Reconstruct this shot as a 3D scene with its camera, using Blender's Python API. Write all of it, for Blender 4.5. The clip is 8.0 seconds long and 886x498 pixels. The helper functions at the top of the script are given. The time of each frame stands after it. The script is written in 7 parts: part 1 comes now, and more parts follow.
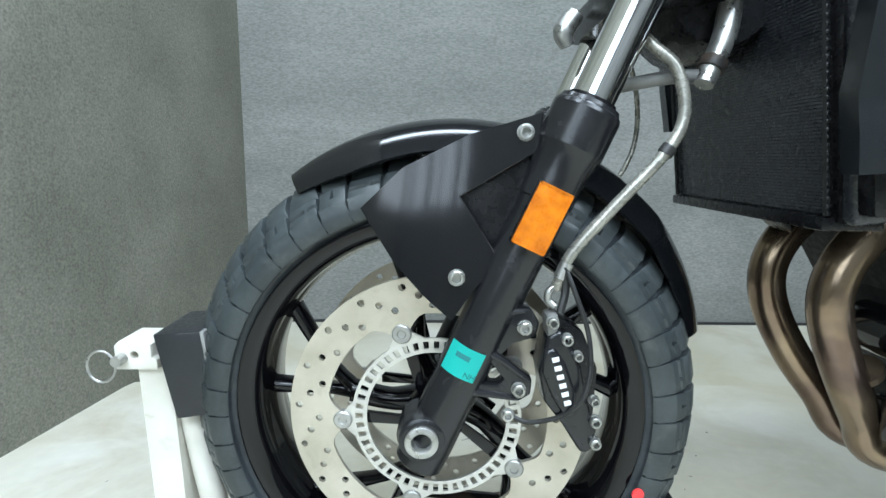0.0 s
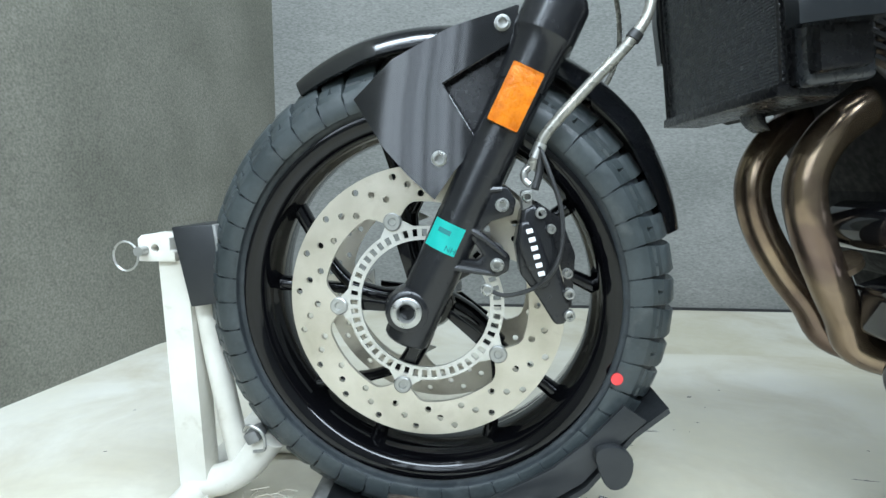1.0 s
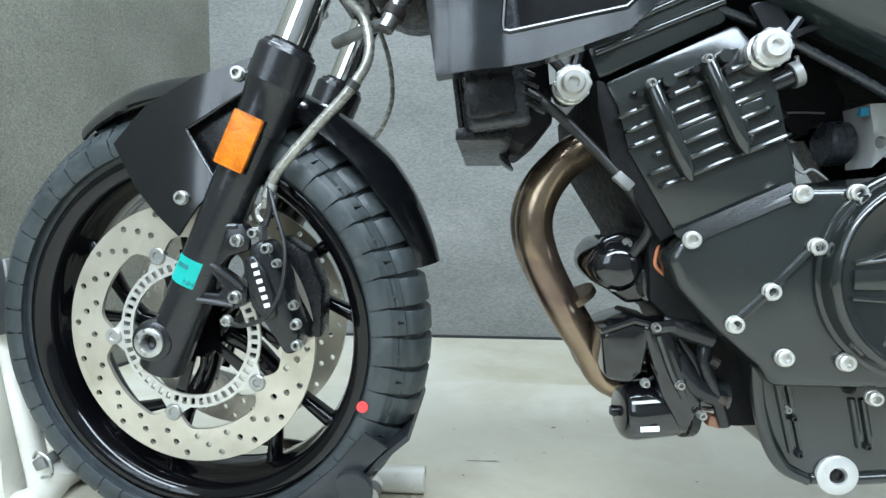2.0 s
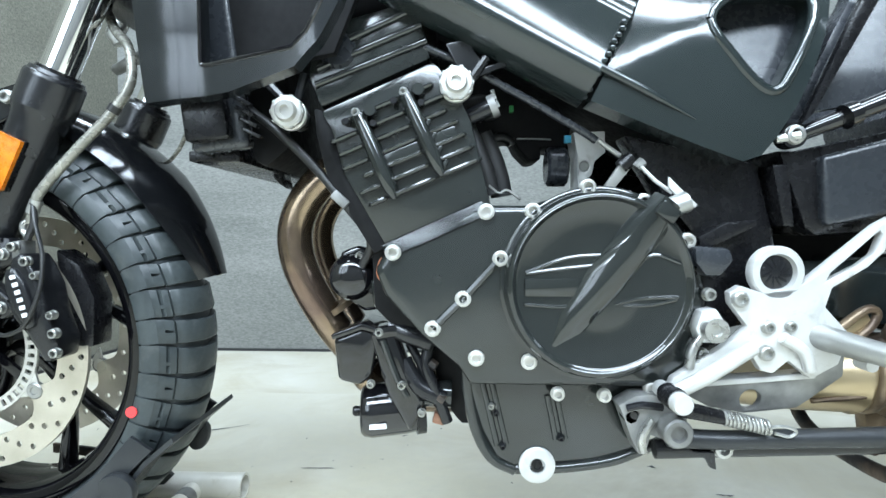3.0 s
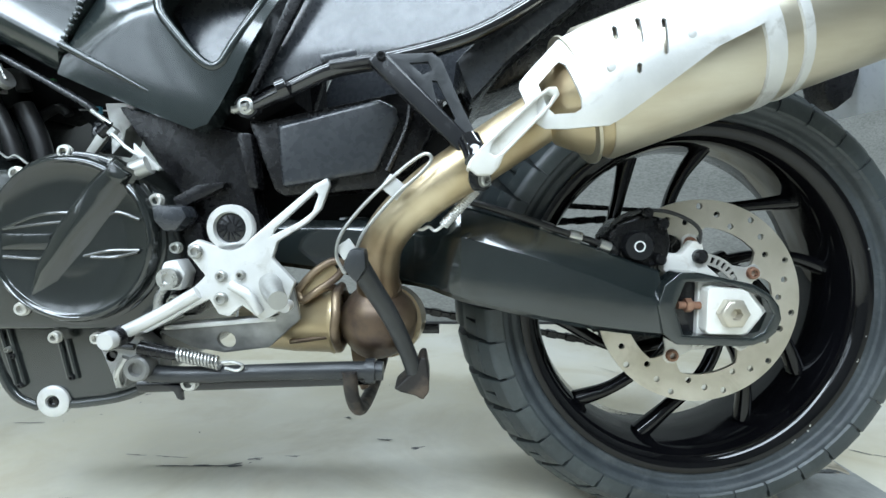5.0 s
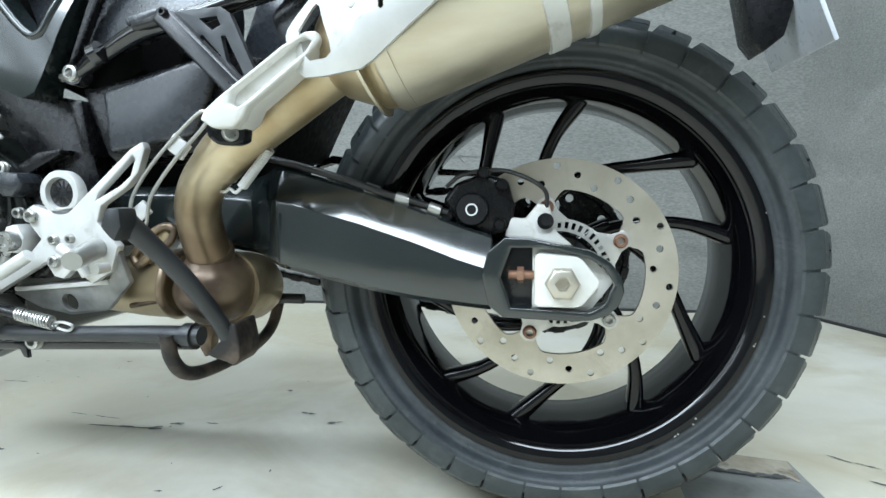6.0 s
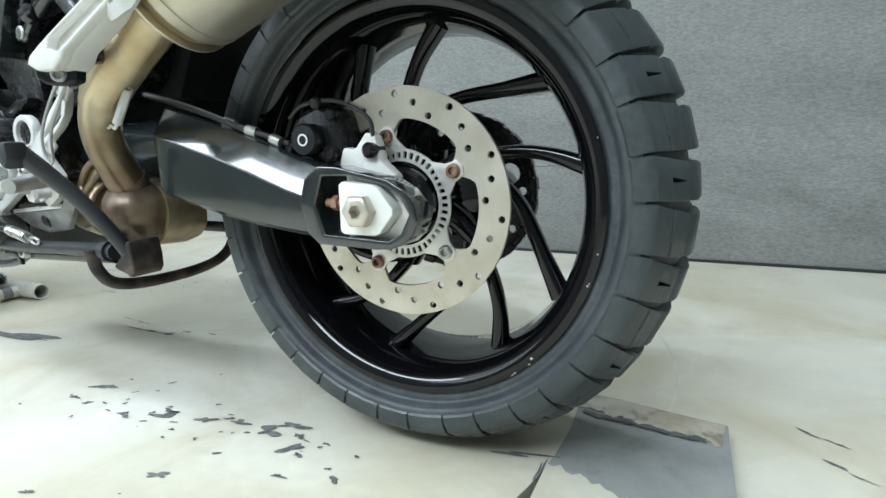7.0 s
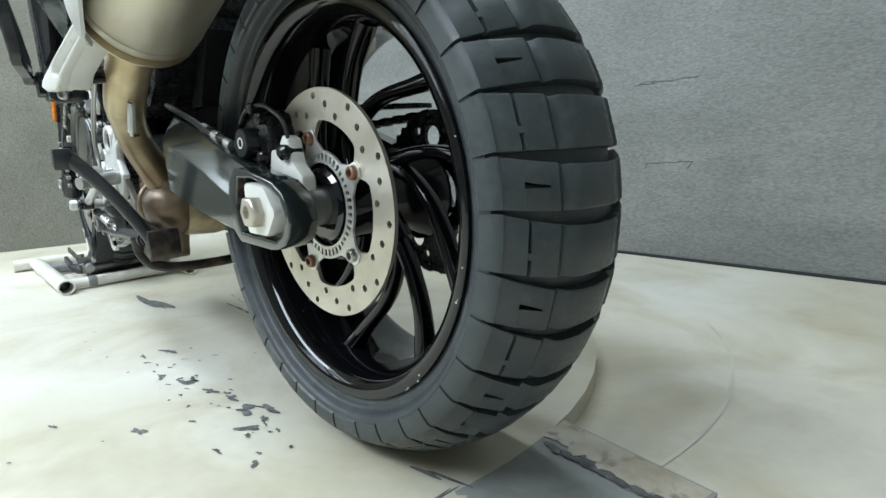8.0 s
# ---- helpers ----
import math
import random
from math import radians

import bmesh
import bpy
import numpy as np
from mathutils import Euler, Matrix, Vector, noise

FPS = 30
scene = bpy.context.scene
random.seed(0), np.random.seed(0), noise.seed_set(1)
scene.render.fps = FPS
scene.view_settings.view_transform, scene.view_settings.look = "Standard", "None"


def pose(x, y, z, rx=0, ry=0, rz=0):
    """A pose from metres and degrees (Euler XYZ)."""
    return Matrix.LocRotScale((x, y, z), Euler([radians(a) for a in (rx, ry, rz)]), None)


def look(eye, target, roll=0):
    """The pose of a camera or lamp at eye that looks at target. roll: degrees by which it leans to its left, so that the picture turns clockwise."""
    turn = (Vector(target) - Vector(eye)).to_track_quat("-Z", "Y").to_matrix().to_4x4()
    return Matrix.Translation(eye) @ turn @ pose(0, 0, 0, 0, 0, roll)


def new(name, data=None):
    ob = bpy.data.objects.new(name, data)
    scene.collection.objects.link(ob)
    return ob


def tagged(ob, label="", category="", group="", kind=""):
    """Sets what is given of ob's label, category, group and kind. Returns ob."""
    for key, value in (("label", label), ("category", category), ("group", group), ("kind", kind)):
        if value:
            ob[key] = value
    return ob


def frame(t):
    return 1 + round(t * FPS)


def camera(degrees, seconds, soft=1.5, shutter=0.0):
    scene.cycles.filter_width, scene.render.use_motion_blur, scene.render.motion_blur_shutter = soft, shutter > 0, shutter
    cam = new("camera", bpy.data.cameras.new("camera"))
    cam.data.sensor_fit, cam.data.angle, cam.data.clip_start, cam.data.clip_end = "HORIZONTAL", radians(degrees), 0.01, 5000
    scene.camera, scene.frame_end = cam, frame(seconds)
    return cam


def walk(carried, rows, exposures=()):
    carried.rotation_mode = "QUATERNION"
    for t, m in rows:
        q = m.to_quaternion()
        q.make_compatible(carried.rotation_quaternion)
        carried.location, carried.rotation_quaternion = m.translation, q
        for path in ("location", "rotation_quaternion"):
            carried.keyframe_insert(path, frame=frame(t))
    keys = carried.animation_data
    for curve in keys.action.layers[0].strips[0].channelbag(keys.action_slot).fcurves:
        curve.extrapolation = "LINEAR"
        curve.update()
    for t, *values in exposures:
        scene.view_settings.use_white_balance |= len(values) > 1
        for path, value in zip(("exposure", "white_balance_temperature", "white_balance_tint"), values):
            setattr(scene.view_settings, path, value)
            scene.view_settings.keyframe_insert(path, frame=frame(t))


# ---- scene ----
cam = camera(78.4, 8.0)
PATH = [
    (0, (0.014, -0.606, 0.575), (0.034, 1.366, 0.246), 0.6),
    (0.5, (0.033, -0.643, 0.478), (-0.021, 1.332, 0.164), 0.4),
    (1, (0.07, -0.669, 0.44), (-0.044, 1.312, 0.19), 0.4),
    (1.5, (0.211, -0.685, 0.44), (0.069, 1.302, 0.262), 0.4),
    (1.7, (0.278, -0.681, 0.446), (0.117, 1.306, 0.282), 0.2),
    (2.8, (0.574, -0.711, 0.45), (0.511, 1.287, 0.373), 0.2),
    (3, (0.624, -0.722, 0.448), (0.578, 1.276, 0.372), 0.3),
    (3.5, (0.756, -0.746, 0.436), (0.741, 1.253, 0.367), 0.4),
    (4, (0.883, -0.772, 0.437), (0.91, 1.226, 0.366), 0.5),
    (4.5, (1.019, -0.8, 0.421), (1.077, 1.198, 0.338), 0.4),
    (5, (1.175, -0.793, 0.429), (1.201, 1.201, 0.281), 0.3),
    (5.2, (1.232, -0.788, 0.427), (1.242, 1.206, 0.282), 0.4),
    (6.3, (1.581, -0.711, 0.392), (1.119, 1.223, 0.176), -0.8),
    (6.5, (1.649, -0.694, 0.39), (1.093, 1.213, 0.151), -1.0),
    (7, (1.832, -0.644, 0.375), (0.983, 1.128, 0.002), -1.3),
    (7.5, (1.981, -0.538, 0.388), (0.819, 1.042, -0.003), -2.1),
    (8, (2.073, -0.432, 0.371), (0.644, 0.918, 0.002), -2.3),
]
walk(cam, [(t, look(eye, target, roll)) for t, eye, target, roll in PATH], [(0, 0.06, 6400, 10), (1.7, 0.15, 6350, 10), (2.8, 0.55, 6320, 10), (3.5, 0.51, 6300, 10), (4.5, 0.24, 6400, 10), (5.2, 0.17, 6450, 10), (6.5, 0.26, 6550, 10), (8, 0.04, 6700, 10)])

# ---- world and lights ----
world = bpy.data.worlds.new("world")
scene.world = world
world.use_nodes = True
world.node_tree.nodes["Background"].inputs[0].default_value = (0.8, 0.9, 1.0, 1)
world.node_tree.nodes["Background"].inputs[1].default_value = 0.05


def area_lamp(x, y, z, sx, sy, power, colour=(0.85, 1.0, 1.13)):
    lamp = bpy.data.lights.new("area_lamp", "AREA")
    lamp.shape, lamp.size, lamp.size_y, lamp.energy, lamp.color = "RECTANGLE", sx, sy, power, colour
    ob = new("area_lamp", lamp)
    ob.matrix_world = pose(x, y, z)
    return ob


# rows of long panel lamps under the ceiling
for ly, lz, aim, power, wide in ((-1.98, 2.38, 0.1, 78, 0.80), (-0.75, 2.44, -0.4, 34, 0.40), (0.45, 2.44, 0.3, 16, 0.22)):
    for lx in (-0.40, 1.38):
        ob = area_lamp(0, 0, 0, 1.75, wide, power * (1.45 if ly > 0 and lx < 0 else 1.0))
        ob.matrix_world = look((lx, ly, lz), (lx, aim, 0.2))
# a row of unseen upright lamps, added behind the viewer for the wing's streaks
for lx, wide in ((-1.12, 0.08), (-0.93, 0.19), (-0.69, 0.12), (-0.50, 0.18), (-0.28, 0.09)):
    ob = area_lamp(0, 0, 0, wide, 1.5, wide * 21)
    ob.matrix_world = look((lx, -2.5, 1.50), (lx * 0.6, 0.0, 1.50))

# two more unseen upright lamps, added along the left wall
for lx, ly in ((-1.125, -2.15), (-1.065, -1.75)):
    ob = area_lamp(0, 0, 0, 0.14, 1.5, 3.2)
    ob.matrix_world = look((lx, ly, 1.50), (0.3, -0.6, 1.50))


# ---- materials ----
def mat(name, c1, c2=None, scale=6.0, rough=(0.4, 0.5), metal=0.0, bump=0.0, bscale=120.0, coat=0.0, stretch=(1, 1, 1), low=0.35, high=0.65, spec=0.5, grain=0.0, stain=None, detail=6, heat=None):
    """A surface whose colour varies between c1 and c2 in large patches, and whose gloss and relief vary finely."""
    m = bpy.data.materials.new(name)
    m.use_nodes = True
    nt = m.node_tree
    b = nt.nodes["Principled BSDF"]
    geo = nt.nodes.new("ShaderNodeNewGeometry")
    mp = nt.nodes.new("ShaderNodeMapping")
    mp.inputs["Scale"].default_value = stretch
    nt.links.new(geo.outputs["Position"], mp.inputs["Vector"])
    big = nt.nodes.new("ShaderNodeTexNoise")
    big.inputs["Scale"].default_value, big.inputs["Detail"].default_value = scale, detail
    nt.links.new(mp.outputs[0], big.inputs["Vector"])
    ramp = nt.nodes.new("ShaderNodeValToRGB")
    ramp.color_ramp.elements[0].position, ramp.color_ramp.elements[1].position = low, high
    ramp.color_ramp.elements[0].color, ramp.color_ramp.elements[1].color = (*c1, 1), (*(c2 or c1), 1)
    nt.links.new(big.outputs[0], ramp.inputs[0])
    colour = ramp.outputs[0]
    if stain:
        tint, sscale, slow, shigh, amount = stain
        spots = nt.nodes.new("ShaderNodeTexNoise")
        spots.inputs["Scale"].default_value, spots.inputs["Detail"].default_value, spots.inputs["Distortion"].default_value = sscale, detail + 2, 0.6
        spots.inputs["Roughness"].default_value = 0.62
        nt.links.new(mp.outputs[0], spots.inputs["Vector"])
        edge = nt.nodes.new("ShaderNodeMapRange")
        edge.inputs["From Min"].default_value, edge.inputs["From Max"].default_value = slow, shigh
        edge.inputs["To Min"].default_value, edge.inputs["To Max"].default_value = 0.0, amount
        nt.links.new(spots.outputs[0], edge.inputs["Value"])
        mix = nt.nodes.new("ShaderNodeMix")
        mix.data_type = "RGBA"
        nt.links.new(edge.outputs[0], mix.inputs[0])
        nt.links.new(colour, mix.inputs[6])
        mix.inputs[7].default_value = (*tint, 1)
        colour = mix.outputs[2]
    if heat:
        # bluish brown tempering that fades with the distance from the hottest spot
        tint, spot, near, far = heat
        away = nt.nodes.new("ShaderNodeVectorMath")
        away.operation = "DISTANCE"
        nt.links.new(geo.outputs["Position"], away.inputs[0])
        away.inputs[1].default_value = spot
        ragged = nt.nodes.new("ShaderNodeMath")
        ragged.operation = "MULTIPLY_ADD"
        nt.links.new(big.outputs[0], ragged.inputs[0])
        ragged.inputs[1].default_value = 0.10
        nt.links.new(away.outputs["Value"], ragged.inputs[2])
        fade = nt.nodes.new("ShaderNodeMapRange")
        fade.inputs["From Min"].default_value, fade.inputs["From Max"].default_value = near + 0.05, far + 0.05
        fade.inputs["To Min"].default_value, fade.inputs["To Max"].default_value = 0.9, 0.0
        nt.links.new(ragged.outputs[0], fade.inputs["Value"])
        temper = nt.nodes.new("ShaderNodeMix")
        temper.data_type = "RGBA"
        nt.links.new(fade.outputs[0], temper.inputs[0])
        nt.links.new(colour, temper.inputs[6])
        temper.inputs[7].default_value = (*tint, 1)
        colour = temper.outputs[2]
    fine = nt.nodes.new("ShaderNodeTexNoise")
    fine.inputs["Scale"].default_value, fine.inputs["Detail"].default_value = bscale, 4
    nt.links.new(mp.outputs[0], fine.inputs["Vector"])
    rr = nt.nodes.new("ShaderNodeMapRange")
    rr.inputs["From Min"].default_value, rr.inputs["From Max"].default_value = 0.35, 0.65
    rr.inputs["To Min"].default_value, rr.inputs["To Max"].default_value = rough
    nt.links.new(fine.outputs[0], rr.inputs["Value"])
    nt.links.new(rr.outputs[0], b.inputs["Roughness"])
    vary = nt.nodes.new("ShaderNodeMapRange")
    vary.inputs["From Min"].default_value, vary.inputs["From Max"].default_value = 0.3, 0.7
    vary.inputs["To Min"].default_value, vary.inputs["To Max"].default_value = 1 - grain, 1 + grain
    nt.links.new(fine.outputs[0], vary.inputs["Value"])
    mul = nt.nodes.new("ShaderNodeVectorMath")
    mul.operation = "SCALE"
    nt.links.new(colour, mul.inputs[0])
    nt.links.new(vary.outputs[0], mul.inputs["Scale"])
    nt.links.new(mul.outputs[0], b.inputs["Base Color"])
    if bump:
        bp = nt.nodes.new("ShaderNodeBump")
        bp.inputs["Strength"].default_value, bp.inputs["Distance"].default_value = bump, 0.001
        nt.links.new(fine.outputs[0], bp.inputs["Height"])
        nt.links.new(bp.outputs[0], b.inputs["Normal"])
    b.inputs["Metallic"].default_value = metal
    b.inputs["Coat Weight"].default_value = coat
    b.inputs["Coat Roughness"].default_value = 0.08
    b.inputs["Specular IOR Level"].default_value = spec
    return m


GLOSS = mat("gloss_black_paint", (0.004, 0.004, 0.005), (0.007, 0.007, 0.008), 4, (0.03, 0.07), coat=0.6)
WING = mat("wing_black_paint", (0.004, 0.0045, 0.0055), (0.006, 0.0065, 0.0075), 4, (0.11, 0.125), spec=0.6)
COWL = mat("cowl_black_paint", (0.006, 0.0078, 0.0095), (0.009, 0.011, 0.013), 5, (0.17, 0.21), spec=0.65, coat=0.15)
RIM = mat("rim_black_paint", (0.002, 0.002, 0.0025), (0.0035, 0.0035, 0.0045), 9, (0.06, 0.09), spec=0.32, coat=0.15)
SATIN = mat("satin_black_metal", (0.007, 0.0075, 0.009), (0.012, 0.0125, 0.014), 14, (0.2, 0.27), stain=((0.05, 0.05, 0.048), 120, 0.58, 0.8, 0.35))
ENGINE = mat("engine_black", (0.014, 0.0165, 0.0157), (0.019, 0.022, 0.021), 6, (0.15, 0.22), bump=0.008, bscale=260, spec=0.6, coat=0.25, stain=((0.032, 0.033, 0.031), 30, 0.58, 0.78, 0.3))
COVER = mat("cover_black", (0.0125, 0.0148, 0.014), (0.0165, 0.019, 0.018), 6, (0.09, 0.13), spec=0.6, coat=0.4)
SPAR = mat("frame_dark_paint", (0.011, 0.0158, 0.016), (0.016, 0.0215, 0.0215), 5, (0.15, 0.2), spec=0.55, coat=0.3)
ARM = mat("swingarm_dark_paint", (0.010, 0.0145, 0.015), (0.015, 0.020, 0.0205), 5, (0.12, 0.17), spec=0.75, coat=0.6)
PLASTIC = mat("grey_plastic", (0.019, 0.0215, 0.0255), (0.026, 0.029, 0.034), 5, (0.25, 0.30), spec=0.6)
# black plastic, which also colours the shade strip at the side cover
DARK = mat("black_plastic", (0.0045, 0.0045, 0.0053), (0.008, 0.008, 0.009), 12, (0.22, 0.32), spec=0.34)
# near-black with the shade of deep hollows in its colour, on real parts too
MATTE = mat("matte_black_and_shade", (0.0035, 0.0035, 0.004), (0.007, 0.007, 0.0075), 30, (0.55, 0.75), spec=0.2)
RUBBER = mat("tread_rubber", (0.026, 0.033, 0.035), (0.043, 0.052, 0.054), 16, (0.34, 0.5), bump=0.2, bscale=180, grain=0.15, stain=((0.084, 0.090, 0.087), 26, 0.56, 0.72, 0.5))
SIDEWALL = mat("sidewall_rubber", (0.025, 0.031, 0.035), (0.042, 0.050, 0.055), 22, (0.42, 0.6), bump=0.3, bscale=220, grain=0.2, stain=((0.085, 0.093, 0.093), 30, 0.55, 0.70, 0.55))
RUSTY = mat("rusty_dark_steel", (0.018, 0.016, 0.015), (0.11, 0.08, 0.06), 26, (0.45, 0.65), metal=0.3, bump=0.3, bscale=150, low=0.45)
STEEL = mat("disc_steel", (0.47, 0.435, 0.355), (0.60, 0.56, 0.48), 18, (0.3, 0.44), metal=0.7, bump=0.06, bscale=400, stain=((0.33, 0.285, 0.215), 26, 0.55, 0.74, 0.5))
RING = mat("ring_steel", (0.55, 0.54, 0.5), (0.66, 0.65, 0.62), 18, (0.3, 0.45), metal=0.7)
ALLOY = mat("silver_alloy", (0.50, 0.50, 0.485), (0.64, 0.64, 0.625), 12, (0.3, 0.46), metal=0.35, bump=0.12, bscale=300, stain=((0.26, 0.245, 0.21), 34, 0.58, 0.74, 0.5))
OXIDE = mat("oxidised_cast_alloy", (0.64, 0.63, 0.585), (0.76, 0.755, 0.72), 14, (0.34, 0.5), metal=0.08, bump=0.12, bscale=260, stain=((0.40, 0.34, 0.25), 26, 0.56, 0.72, 0.55))
DULL = mat("dull_alloy", (0.30, 0.30, 0.285), (0.42, 0.42, 0.40), 14, (0.32, 0.46), metal=0.7, bump=0.1, bscale=300)
BOLT = mat("bolt_steel", (0.32, 0.32, 0.30), (0.5, 0.5, 0.48), 60, (0.25, 0.45), metal=0.85)
CHROME = mat("chrome", (0.78, 0.78, 0.78), (0.84, 0.84, 0.84), 5, (0.03, 0.07), metal=1.0)
GOLD = mat("exhaust_steel", (0.37, 0.285, 0.165), (0.52, 0.435, 0.29), 7, (0.28, 0.34), metal=0.72, stain=((0.19, 0.115, 0.065), 7, 0.52, 0.68, 0.65), detail=2)
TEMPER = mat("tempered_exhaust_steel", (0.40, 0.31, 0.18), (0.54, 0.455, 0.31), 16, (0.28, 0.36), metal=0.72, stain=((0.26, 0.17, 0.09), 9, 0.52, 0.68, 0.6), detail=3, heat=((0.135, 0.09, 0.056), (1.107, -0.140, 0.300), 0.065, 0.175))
CAN = mat("muffler_steel", (0.50, 0.45, 0.35), (0.58, 0.54, 0.44), 7, (0.3, 0.42), metal=0.85, bump=0.06, bscale=260, stretch=(1, 6, 6))
BURNT = mat("burnt_steel", (0.10, 0.068, 0.046), (0.26, 0.195, 0.125), 13, (0.3, 0.44), metal=0.55, bump=0.06, bscale=160, stain=((0.05, 0.033, 0.029), 19, 0.45, 0.62, 0.75), detail=3)
HEADER = mat("header_steel", (0.13, 0.092, 0.072), (0.42, 0.32, 0.215), 8, (0.16, 0.26), metal=0.88, low=0.34, high=0.72, stain=((0.10, 0.064, 0.062), 9, 0.44, 0.64, 0.65), detail=2)
WELD = mat("weld", (0.10, 0.07, 0.05), (0.2, 0.15, 0.1), 40, (0.35, 0.55), metal=0.8, bump=0.4, bscale=250)
RUST = mat("rusty_bolt", (0.17, 0.07, 0.04), (0.36, 0.22, 0.15), 60, (0.45, 0.65), metal=0.5, bump=0.3)
AMBER = mat("amber_reflector", (0.46, 0.115, 0.003), (0.66, 0.185, 0.007), 90, (0.24, 0.36), bump=0.8, bscale=240, spec=0.3)
TEAL = mat("teal_sticker", (0.02, 0.62, 0.55), (0.03, 0.68, 0.6), 30, (0.4, 0.5))
INK = mat("ink", (0.01, 0.16, 0.16), None, 30, (0.5, 0.6))
REDDOT = mat("red_paint", (0.75, 0.03, 0.03), (0.8, 0.06, 0.06), 30, (0.5, 0.6))
WHITEINK = mat("white_print", (0.75, 0.75, 0.75), None, 30, (0.4, 0.5))
HOSE = mat("clear_hose", (0.20, 0.195, 0.17), (0.30, 0.29, 0.25), 30, (0.2, 0.35), metal=0.4)
CABLE = mat("black_cable", (0.012, 0.012, 0.012), (0.02, 0.02, 0.02), 30, (0.35, 0.5))
GREENBIT = mat("green_plastic", (0.03, 0.22, 0.06), None, 30, (0.4, 0.5))
BLUEBIT = mat("blue_plastic", (0.03, 0.22, 0.34), None, 30, (0.4, 0.5))
COPPER = mat("orange_wire", (0.5, 0.17, 0.07), None, 30, (0.4, 0.5))
WHITEPAINT = mat("white_enamel", (0.56, 0.54, 0.47), (0.68, 0.66, 0.60), 12, (0.28, 0.42), bump=0.2, bscale=90, stain=((0.40, 0.37, 0.29), 30, 0.6, 0.76, 0.6))
GREYSTEEL = mat("grey_steel", (0.018, 0.020, 0.022), (0.034, 0.036, 0.038), 10, (0.3, 0.44), metal=0.2, bump=0.15, bscale=200)
STANDGREY = mat("worn_stand_steel", (0.14, 0.14, 0.135), (0.3, 0.3, 0.29), 25, (0.4, 0.6), metal=0.4, bump=0.3, bscale=120)
CARPET = mat("grey_wall_carpet", (0.138, 0.137, 0.112), (0.187, 0.184, 0.153), 3.5, (0.85, 0.95), bump=1.0, bscale=190, spec=0.2, grain=0.28, stain=((0.135, 0.13, 0.105), 60, 0.5, 0.7, 0.5))
BRUSHED = mat("grey_brushed_carpet", (0.150, 0.154, 0.143), (0.195, 0.197, 0.184), 3.0, (0.85, 0.95), bump=1.0, bscale=170, stretch=(0.55, 1, 1.4), spec=0.2, grain=0.22, stain=((0.26, 0.26, 0.245), 2.6, 0.54, 0.66, 0.35))
SKIRT = mat("dark_gap", (0.02, 0.02, 0.02), None, 5, (0.8, 0.9))
FLOORW = mat("white_floor_paint", (0.485, 0.450, 0.340), (0.615, 0.597, 0.528), 1.5, (0.32, 0.55), bump=0.25, bscale=45, grain=0.05, stain=((0.37, 0.315, 0.205), 3.4, 0.47, 0.74, 0.68))
FAINT = mat("faint_mark", (0.47, 0.45, 0.37), (0.58, 0.56, 0.48), 9, (0.5, 0.6))
CHIP = mat("bare_concrete", (0.07, 0.072, 0.072), (0.16, 0.16, 0.155), 60, (0.7, 0.85), bump=0.4, bscale=200)
RAMPGREY = mat("worn_grey_ramp", (0.20, 0.206, 0.198), (0.29, 0.295, 0.28), 8, (0.45, 0.65), bump=0.3, bscale=80, stain=((0.14, 0.135, 0.12), 18, 0.55, 0.72, 0.5))
RAMPTAN = mat("dirty_tan_paint", (0.30, 0.255, 0.18), (0.52, 0.48, 0.40), 14, (0.5, 0.7), bump=0.3, bscale=80, stain=((0.13, 0.11, 0.08), 22, 0.52, 0.66, 0.8))
DIM = mat("plain_grey_wall", (0.20, 0.205, 0.20), (0.25, 0.255, 0.25), 3, (0.7, 0.9))
CEIL = mat("ceiling_grey", (0.15, 0.15, 0.14), (0.2, 0.2, 0.19), 2, (0.7, 0.9))
PLATE = mat("reflective_plate", (0.62, 0.66, 0.72), (0.68, 0.72, 0.78), 20, (0.25, 0.4))

# ---- mesh helpers ----
PLACE = {}


def link(ob, parent, m=None):
    """Parents ob so that m is its pose in the world (or the parent's own pose)."""
    base = PLACE[parent]
    PLACE[ob] = base if m is None else m
    ob.parent = parent
    ob.matrix_parent_inverse = Matrix.Identity(4)
    ob.matrix_basis = base.inverted() @ PLACE[ob]
    return ob


def mesh_of(name, bm, material, sharp=38):
    bmesh.ops.recalc_face_normals(bm, faces=bm.faces[:])
    me = bpy.data.meshes.new(name)
    bm.to_mesh(me)
    bm.free()
    me.shade_smooth()
    me.set_sharp_from_angle(angle=radians(sharp))
    me.materials.append(material)
    return me


WORLD = Matrix.Identity(4)


def part(name, bm, material, parent, label="", m=WORLD, sharp=38):
    ob = link(new(name, mesh_of(name, bm, material, sharp)), parent, m)
    if label:
        tagged(ob, label)
    return ob


def thing(name, label, category, base, group=""):
    ob = new(name)
    ob.empty_display_size = 0.1
    ob.matrix_basis = Matrix.Translation(base)
    PLACE[ob] = ob.matrix_basis.copy()
    return tagged(ob, label, category, group)


def setting(name, bm, material, label, category):
    ob = new(name, mesh_of(name, bm, material))
    PLACE[ob] = Matrix.Identity(4)
    return tagged(ob, label, category, kind="structure")


